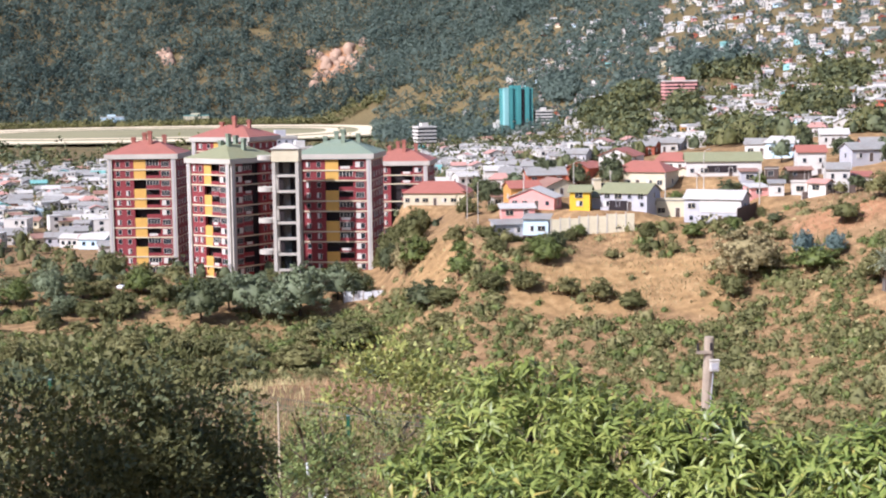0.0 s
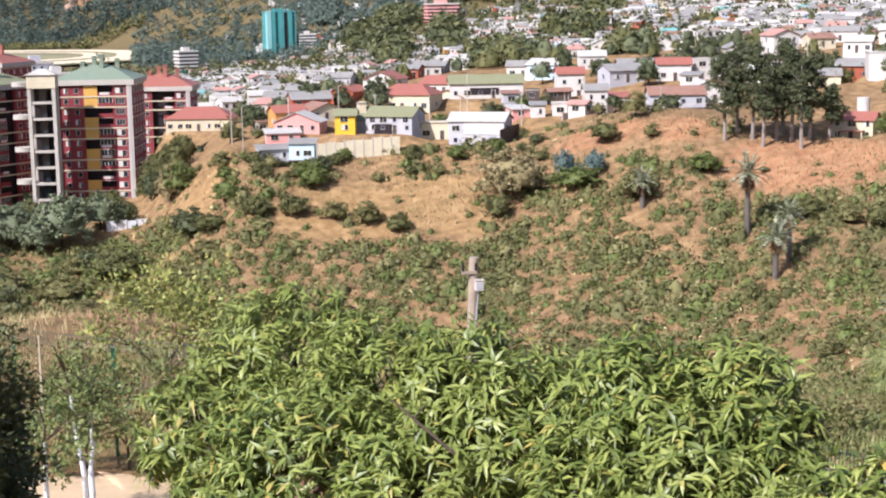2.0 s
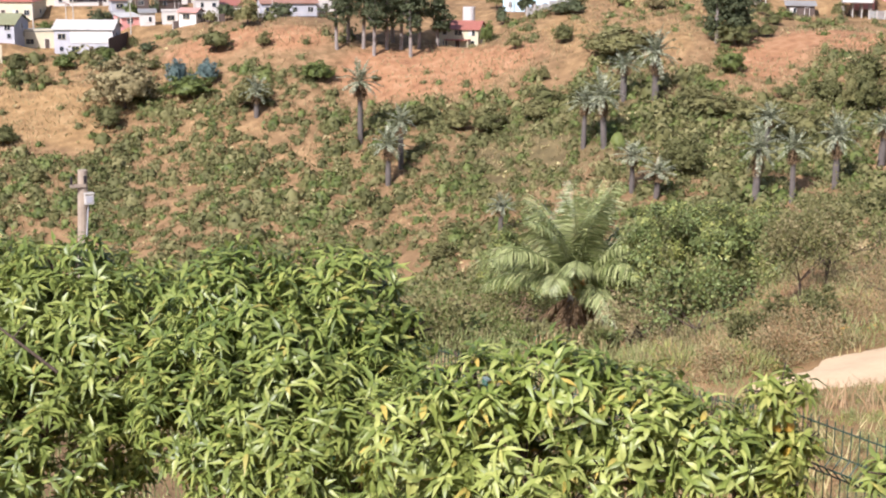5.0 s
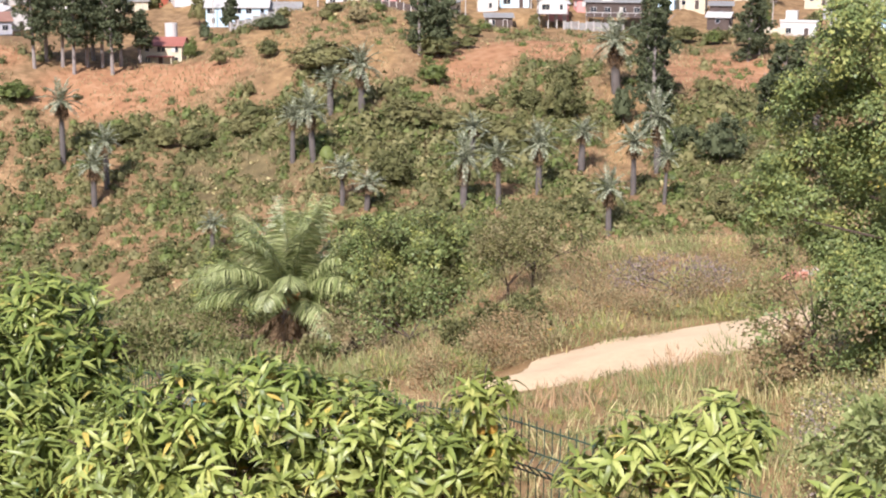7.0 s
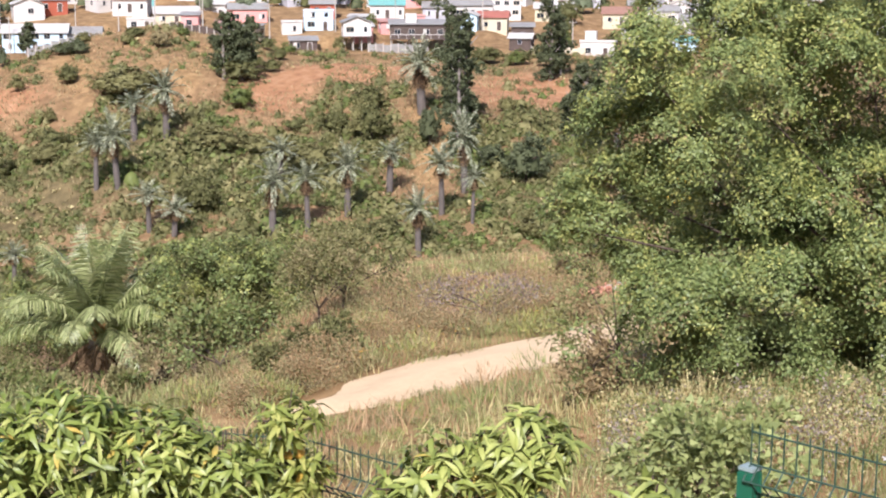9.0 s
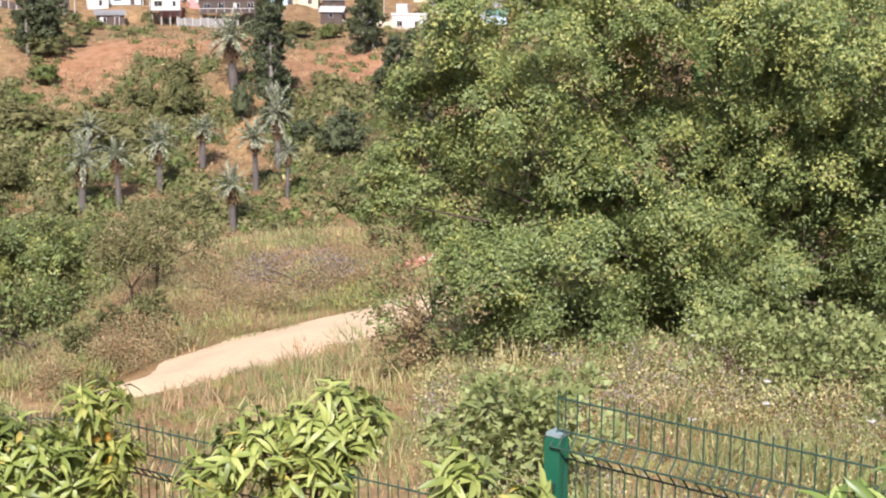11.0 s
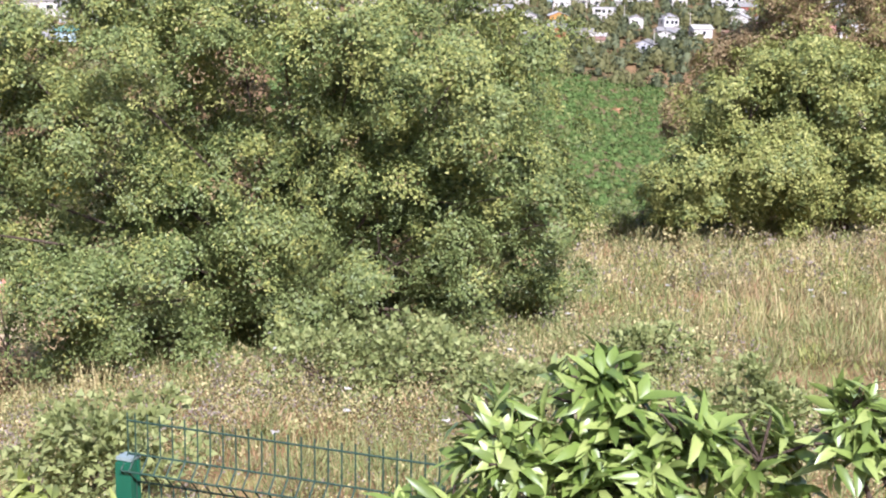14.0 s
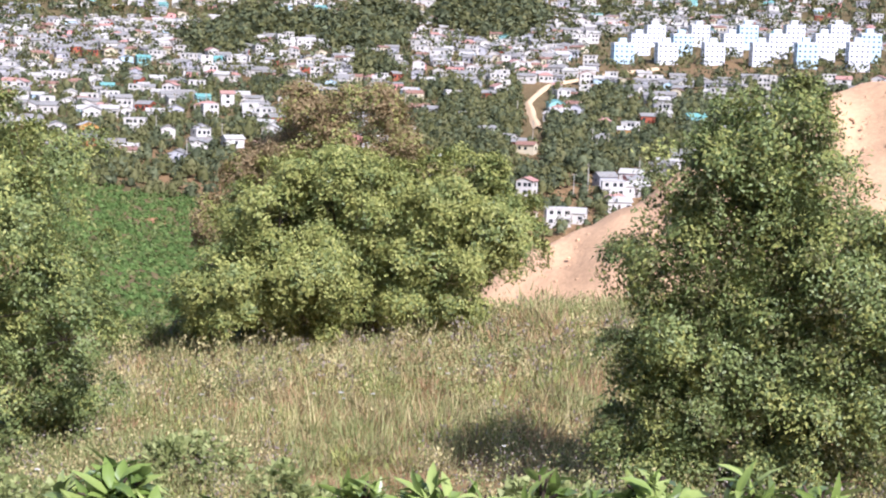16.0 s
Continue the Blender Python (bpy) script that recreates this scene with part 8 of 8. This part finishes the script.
def young_tree(az, d, h, lean, seed):
    """Sapling with a whitewashed trunk, thin limbs and loose leaves."""
    rnd = random.Random(seed)
    t = thing("small_tree", place_matrix(at(az, d, -0.05)), "young tree with whitewashed trunk standing in the sandy yard", "tree", "young trees in the yard")
    s = Shape()
    knots = [Vector((lean * (k / 6) ** 1.4 + rnd.uniform(-0.02, 0.02), rnd.uniform(-0.02, 0.02), h * k / 6)) for k in range(7)]
    for k in range(6):
        s.tube(knots[k] - Vector((0, 0, 0.2 if k == 0 else 0)), knots[k + 1], 0.05 - 0.006 * k, 0.044 - 0.006 * k, M_BRIGHT if k < 5 else M_BARK, 8, False)
    trunk = part("trunk", s, t, "whitewashed trunk")
    g = Shape()
    for k in range(9):
        a, u = knots[rnd.randrange(3, 7)], rnd.uniform(0, 6.28)
        g.tube(a, a + Vector((math.cos(u) * 0.5, math.sin(u) * 0.5, rnd.uniform(0.1, 0.5))), 0.014, 0.005, M_BARK, 5, False)
    part("limb", g, trunk)
    p, way = clumps((0.62, 0.62, h * 0.34), 46, 26, 0.14, (lean * 0.8, 0, h * 0.82), -0.9, 0.5, 0.3)
    part("crown", array_mesh("crown", *fine_leaves(p, way, 0.075, 0.5), [L_TREE]), t)


young_tree(-3.3, 20.6, 1.5, 0.05, 2)
young_tree(-1.75, 21.6, 2.1, -0.24, 3)
young_tree(-1.6, 21.9, 1.9, 0.05, 4)


def stake(x, y, h, lean, label):
    g = float(land(math.degrees(math.atan2(x, y)), math.hypot(x, y)))
    t = thing("garden_stake", Matrix.Translation((x, y, g)), label, "stake")
    part("rod", Shape().tube((0, 0, -0.3), (lean, 0.05, h), 0.022, 0.016, M_PIPE, 7), t)


stake(-1.35, 24, 2.4, 0.0, "thin wooden post at the yard fence")
_tw = thing("fallen_branch", Matrix.Translation((1.44, 8.47, 1.43)), "bare brown branch lying across the avocado crown", "branch")
part("rod", Shape().tube((0, 0, 0.05), (0.29, -0.28, -0.2), 0.006, 0.01, M_BARK, 7).tube((0.1, -0.1, -0.04), (0.2, -0.02, 0.03), 0.005, 0.003, M_BARK, 5), _tw)
_bd = thing("board", Matrix.Translation(at(-2.2, 20.0, 0.1)) @ pose(0, 0, 0, 2, 3, 12), "pale sawn board lying in the yard", "board")
part("plank", Shape().box(-0.25, 0.25, -0.12, 0.12, 0, 0.04, M_CREAM), _bd)


# ---- grass and weeds near the terrace ----
def blades(az, d, height, width, lean, mats, pick, name, label):
    x, y = d * np.sin(np.radians(az)), d * np.cos(np.radians(az))
    p = np.stack([x, y, land(az, d) - 0.03], 1)
    n = len(p)
    u = RNG.uniform(0, 2 * np.pi, n)
    side = np.stack([np.cos(u), np.sin(u), 0 * u], 1)
    tip = np.stack([RNG.normal(size=n) * lean, RNG.normal(size=n) * lean, 0 * u], 1)
    h = height[:, None] * np.array([[0, 0, 1.0]])
    w = width[:, None] * side
    a, b = p - w, p + w
    c, e = p + h * 0.55 + tip * 0.35 * height[:, None] + w * 0.8, p + h * 0.55 + tip * 0.35 * height[:, None] - w * 0.8
    f, g = p + h + tip * height[:, None] + w * 0.25, p + h + tip * height[:, None] - w * 0.25
    v = np.stack([a, b, c, e, f, g], 1).reshape(-1, 3)
    k = np.arange(n)[:, None] * 6
    q = np.concatenate([k + np.array([[0, 1, 2, 3]]), k + np.array([[3, 2, 4, 5]])], 0)
    me = array_mesh(name, v, q, mats, np.tile(pick, 2))
    tagged(new(name, me), label, "grass", kind="stuff")


def on_road(az, d):
    line = np.array([(38.6, 29.4), (40.5, 29.8), (44, 31), (49.7, 33.5), (55, 38), (60, 46)])
    c = np.interp(az, line[:, 0], line[:, 1])
    return (az > 38) & (az < 60) & (np.abs(d - c) < 2.3)


def grass():
    r = np.random.default_rng(31)
    n = 165000
    az = r.uniform(43, 103, n)
    d = 5.2 + (r.uniform(0, 1, n) ** 0.75) * 36
    x, y = d * np.sin(np.radians(az)), d * np.cos(np.radians(az))
    clump = fbm(x / 1.3, y / 1.3, 33, 3)
    keep = ~on_road(az, d) & (clump > 0.36) & (r.uniform(0, 1, n) < np.clip(14 / d, 0.3, 1))
    az, d, clump, x, y = az[keep], d[keep], clump[keep], x[keep], y[keep]
    dry = fbm(x / 4, y / 4, 35, 3) + 0.2 * (clump - 0.5)
    pick = np.where(dry + r.normal(size=len(az)) * 0.12 > np.where(d < 17, 0.66, np.where(az < 53, 0.6, 0.49)), 0, 1)
    pick = np.where(r.uniform(0, 1, len(az)) < 0.05, 2, pick)
    h = (0.1 + 0.62 * clump ** 1.8) * r.uniform(0.4, 1.25, len(az))
    h = np.where(d < 17, h * 0.75, h)
    h = np.where((az < 53) & (d > 25) & (d < 31), h * 0.35, np.where((az < 53) & (d > 12), h * 0.55, h))
    blades(az, d, h, r.uniform(0.002, 0.0055, len(az)) * np.clip(d / 11, 0.8, 2.0), 0.26, [L_GRASS, L_GRASSGREEN, L_RUST], pick, "field_grass", "tall dry and green grass of the field beyond fence")
    n = 60000
    az = r.uniform(-16, 56, n)
    d = 6 + 72 * r.uniform(0, 1, n) ** 0.75
    x, y = d * np.sin(np.radians(az)), d * np.cos(np.radians(az))
    keep = ~on_road(az, d) & ~((az < 6) & (d > 18.3) & (d < 25.6))
    az, d, x, y = az[keep], d[keep], x[keep], y[keep]
    rust = fbm(x / 5, y / 5, 37, 3)
    pick = np.where(rust > 0.55, 2, np.where(rust > 0.42, 0, 1))
    h = r.uniform(0.1, 0.4, len(az)) * (0.6 + 0.7 * rust)
    h = np.where((az > 33) & (d > 25.5) & (d < 31), h * 0.4, h)
    blades(az, d, h, r.uniform(0.004, 0.008, len(az)) * np.clip(d / 11, 0.8, 2.0), 0.3, [L_GRASS, L_GRASSGREEN, L_RUST], pick, "slope_grass", "rusty and green grass along the track and yard")


grass()


def straw():
    """Dry grass of the opposite slope, between the bushes and up to the houses."""
    r = np.random.default_rng(53)
    n = 85000
    az = r.uniform(-6, 56, n)
    d = r.uniform(235, 345, n)
    k, f = cover(az, d)
    x, y = d * np.sin(np.radians(az)), d * np.cos(np.radians(az))
    keep = (f < 1.05) & (f > 0.15) & (fbm(x / 9, y / 9, 55, 3) > r.uniform(0.3, 0.62, n))
    az, d = az[keep], d[keep]
    pick = np.where(r.uniform(0, 1, len(az)) < 0.25, 1, 0)
    blades(az, d, r.uniform(0.25, 0.75, len(az)), r.uniform(0.05, 0.11, len(az)), 0.5, [L_SHRUBDRY, L_RUST], pick, "straw_grass", "sparse dry straw grass over the opposite slope")


straw()


def weeds():
    """Rounded weed clumps of the near slope."""
    r = np.random.default_rng(43)
    az = np.concatenate([r.uniform(33, 58, 640), r.uniform(52, 99, 460), r.uniform(-14, 30, 60), r.uniform(12, 37, 330), r.uniform(36, 53, 260), r.uniform(34, 54, 420), r.uniform(36.5, 56, 220), r.uniform(68, 99, 650)])
    d = np.concatenate([r.uniform(33.5, 56, 640), r.uniform(9, 31, 460), r.uniform(24, 46, 60), r.uniform(18, 62, 330), r.uniform(13, 26, 260), r.uniform(14, 26.5, 420), r.uniform(25.5, 34, 220), r.uniform(13, 33, 650)])
    k = ~on_road(az, d)
    az, d = az[k], d[k]
    rad = r.uniform(0.22, 0.75, len(az)) * np.clip(d / 30, 0.6, 1.1) * np.where(az < 33, 1.5, 1) * np.where((az > 35) & (az < 54) & (d < 29), 0.45, 1)
    c = np.stack([d * np.sin(np.radians(az)), d * np.cos(np.radians(az)), land(az, d)], 1)
    each = 110
    o = ball(len(az) * each)
    o[:, 2] = np.abs(o[:, 2])
    p = np.repeat(c, each, 0) + o * np.repeat(rad, each)[:, None] * r.uniform(0.25, 0.85, (len(o), 1)) * np.array([1, 1, 0.8])
    big = np.repeat(rad * 0.3 + 0.03, each)[:, None]
    v, q = fine_leaves(p, o * 0.7 + np.array([0, 0, 0.9]) + r.normal(size=o.shape) * 0.3, 1.0, 0.085)
    v = np.repeat(p, 3, 0) + (v - np.repeat(p, 3, 0)) * np.repeat(big, 3, 0)
    mats = [L_SHRUB, L_RUST, L_GRASSGREEN, L_SHRUBDRY, L_GRASSGREEN, L_SHRUBDRY, L_OLIVE]
    me = array_mesh("weed_clumps", v, q, mats, np.repeat(r.integers(0, len(mats), len(az)), each))
    tagged(new("weed_clumps", me), "rounded weed clumps in rust, olive and green", "weeds", kind="stuff")


weeds()


def herbs():
    """Thin upright herbs with seed heads all over the field."""
    r = np.random.default_rng(47)
    n = 9500
    az = r.uniform(50, 101, n)
    d = np.where(r.uniform(0, 1, n) < 0.4, r.uniform(7, 17, n), 8 + 27 * r.uniform(0, 1, n) ** 0.8)
    x, y = d * np.sin(np.radians(az)), d * np.cos(np.radians(az))
    k = ~on_road(az, d) & (fbm(x / 2.5, y / 2.5, 48, 3) > r.uniform(0.3, 0.6, n))
    az, d, x, y = az[k], d[k], x[k], y[k]
    h = r.uniform(0.22, 0.62, len(az))
    rad = h * r.uniform(0.2, 0.55, len(az))
    c = np.stack([x, y, land(az, d) + h * 0.45], 1)
    o = ball(len(az) * 40)
    o[:, 2] = np.abs(o[:, 2]) ** 0.7 * np.sign(o[:, 2])
    p = np.repeat(c, 40, 0) + o * np.repeat(np.stack([rad, rad, h * 0.5], 1), 40, 0) * r.uniform(0.3, 1.05, (len(o), 1))
    v, q = fine_leaves(p, np.array([0, 0, 1.0]) + r.normal(size=p.shape) * 0.7, 0.034, 0.5)
    v = np.repeat(p, 3, 0) + (v - np.repeat(p, 3, 0)) * np.repeat(np.clip(d / 13, 0.8, 1.8), 40 * 3)[:, None]
    mats = [L_GRASSGREEN, L_GRASS, L_SHRUB, L_SEED, L_GRASS, L_GRASSGREEN]
    me = array_mesh("field_herbs", v, q, mats, np.repeat(r.integers(0, len(mats), len(az)), 40))
    tagged(new("field_herbs", me), "thin upright herbs with grey and pinkish seed heads", "weeds", kind="stuff")


L_SEED = leafy("pinkish_seed_heads", "675a50", "85776c", "a3968a", 0.85, 0.1, 0.2)
herbs()


def loquat(x, y, z, r):
    t = thing("fruit", Matrix.Translation((x, y, z)), "ripe yellow-orange fruit hanging among leaves", "fruit", "yellow fruits by the fence")
    bm = bmesh.new()
    bmesh.ops.create_uvsphere(bm, u_segments=12, v_segments=8, radius=r)
    for q in bm.verts:
        q.co.z *= 1.15
    me = bpy.data.meshes.new("flesh")
    bm.to_mesh(me)
    bm.free()
    me.materials.append(M_FRUIT)
    part("flesh", me, t)
    part("stalk", Shape().tube((0, 0, r), (0.01, 0.02, r + 0.06), 0.004, 0.003, M_BARK, 5), t)


M_FRUIT = worn("yellow_fruit_skin", "cfa24a", 0.5, 0.2, 20.0, 60.0)
loquat(4.1, 5.12, 1.55, 0.025)
loquat(4.07, 5.16, 1.53, 0.02)
loquat(3.96, 5.2, 1.41, 0.023)
loquat(4.0, 5.16, 1.38, 0.018)


def white_flower(x, y, h, seed, mat=M_WHITE, label="wild plant with flat white flower head in the grass", group="white flowers in the grass"):
    g = float(land(math.degrees(math.atan2(x, y)), math.hypot(x, y)))
    rnd = random.Random(seed)
    t = thing("wildflower", Matrix.Translation((x, y, g)), label, "flower", group)
    part("stalk", Shape().tube((0, 0, -0.1), (0.03, 0.02, h), 0.005, 0.003, L_GRASSGREEN, 5, False), t)
    s = Shape()
    for i in range(14):
        u, rr = rnd.uniform(0, 6.28), 0.045 * math.sqrt(rnd.random())
        c = Vector((0.03 + rr * math.cos(u), 0.02 + rr * math.sin(u), h + rnd.uniform(-0.004, 0.01)))
        s.box(c.x - 0.009, c.x + 0.009, c.y - 0.009, c.y + 0.009, c.z, c.z + 0.006, mat)
        s.tube((0.03, 0.02, h - 0.05), c, 0.0015, 0.0012, L_GRASSGREEN, 3, False)
    part("flower_head", s, t)
    return t


_rf = random.Random(5)
_f0 = white_flower(11.2, 3.9, 0.8, 4)
for _i in range(46):
    _az, _d = _rf.uniform(60, 92), _rf.uniform(8, 22)
    copy_thing(_f0, place_matrix(at(_az, _d), _rf.uniform(0, 360), _rf.uniform(0.45, 0.8)))


_f1 = white_flower(21.2, 24.5, 0.6, 6, M_OCHRE, "yellow-flowered weed at the edge of the track", "yellow flowers by the track")
for _i in range(40):
    _az = _rf.uniform(37.5, 48)
    copy_thing(_f1, place_matrix(at(_az, 31.8 + (_az - 38) * 0.35 + abs(_rf.gauss(0, 1.4))), _rf.uniform(0, 360), _rf.uniform(0.4, 0.8)))


# pale fleshy shrubs along the outside of the fence
def spiny_shrub(az, d, w, h, seed):
    t = thing("shrub", place_matrix(at(az, d, -0.05), seed * 37), "pale yellow-green fleshy shrub in the dry grass", "shrub", "pale shrubs of the field")
    part("crown", crown_mesh(w, h, 0.075, L_PALE, 52, 30, lump=0.5, lower=-0.3, clump=0.12, ratio=0.7), t)
    part("stem", limbs(h * 0.6, w * 0.5, 0.03, M_BARK, 5, seed), t)


L_PALE = leafy("pale_fleshy_leaf", "667040", "828a50", "9fa468", 0.6, 0.3, 0.25)
for _i, (_az, _d, _w, _h) in enumerate(((54.6, 11.5, 1.0, 1.0), (53.4, 12.2, 0.9, 0.8), (64.8, 15.2, 1.6, 0.9), (62.6, 15.6, 1.2, 0.8), (66.3, 15.5, 1.1, 0.7), (69, 14, 1.0, 0.6), (79, 13, 0.9, 0.6), (74, 16, 1.1, 0.6), (88, 12, 0.8, 0.6))):
    spiny_shrub(_az, _d, _w, _h, _i + 3)

# brick rubble by the track
_rub = thing("rubble_heap", Matrix.Translation(at(50.4, 41.5)), "heap of broken red bricks beside the track", "rubble")
_rr = random.Random(6)
for _i in range(70):
    _u, _q = _rr.uniform(0, 6.28), abs(_rr.gauss(0, 1))
    part("brick", Shape().box(-0.14, 0.14, -0.07, 0.07, -0.04, 0.04, M_OLDBRICK if _i % 6 else M_CONC).mesh("brick") if _i < 6 else bpy.data.meshes["brick" if _i % 6 == 1 else "brick.00%d" % (_i % 5 + 1)], _rub,
         m=Matrix.Translation((1.2 * _q * math.cos(_u), 0.7 * _q * math.sin(_u), 0.35 * math.exp(-_q) + 0.05)) @ pose(0, 0, 0, _rr.uniform(-40, 40), _rr.uniform(-40, 40), _rr.uniform(0, 360)))


# ---- the house behind the terrace, unseen: added plain walls and flat roof that close the place ----
_hs = thing("unseen_terrace_house", Matrix.Identity(4), "unseen plain white walls added behind the terrace and beside the yard", "house")
# unseen wall left of the yard, added and sized to shade its corner bushes
part("wall", Shape().box(-16, -5.5, 7.5, 9.0, -3.5, 7.4, M_WHITE), _hs)
part("wall", Shape().box(-16, 6, -9, -8.7, -1, 6.5, M_WHITE), _hs)
part("roof", Shape().box(-16.3, 6.3, -14, -8.6, 6.5, 6.8, M_TIN), _hs)
part("terrace_slab", Shape().box(-5, 2.2, -8.7, 0.9, 1.9, 2.05, M_CONC), _hs)
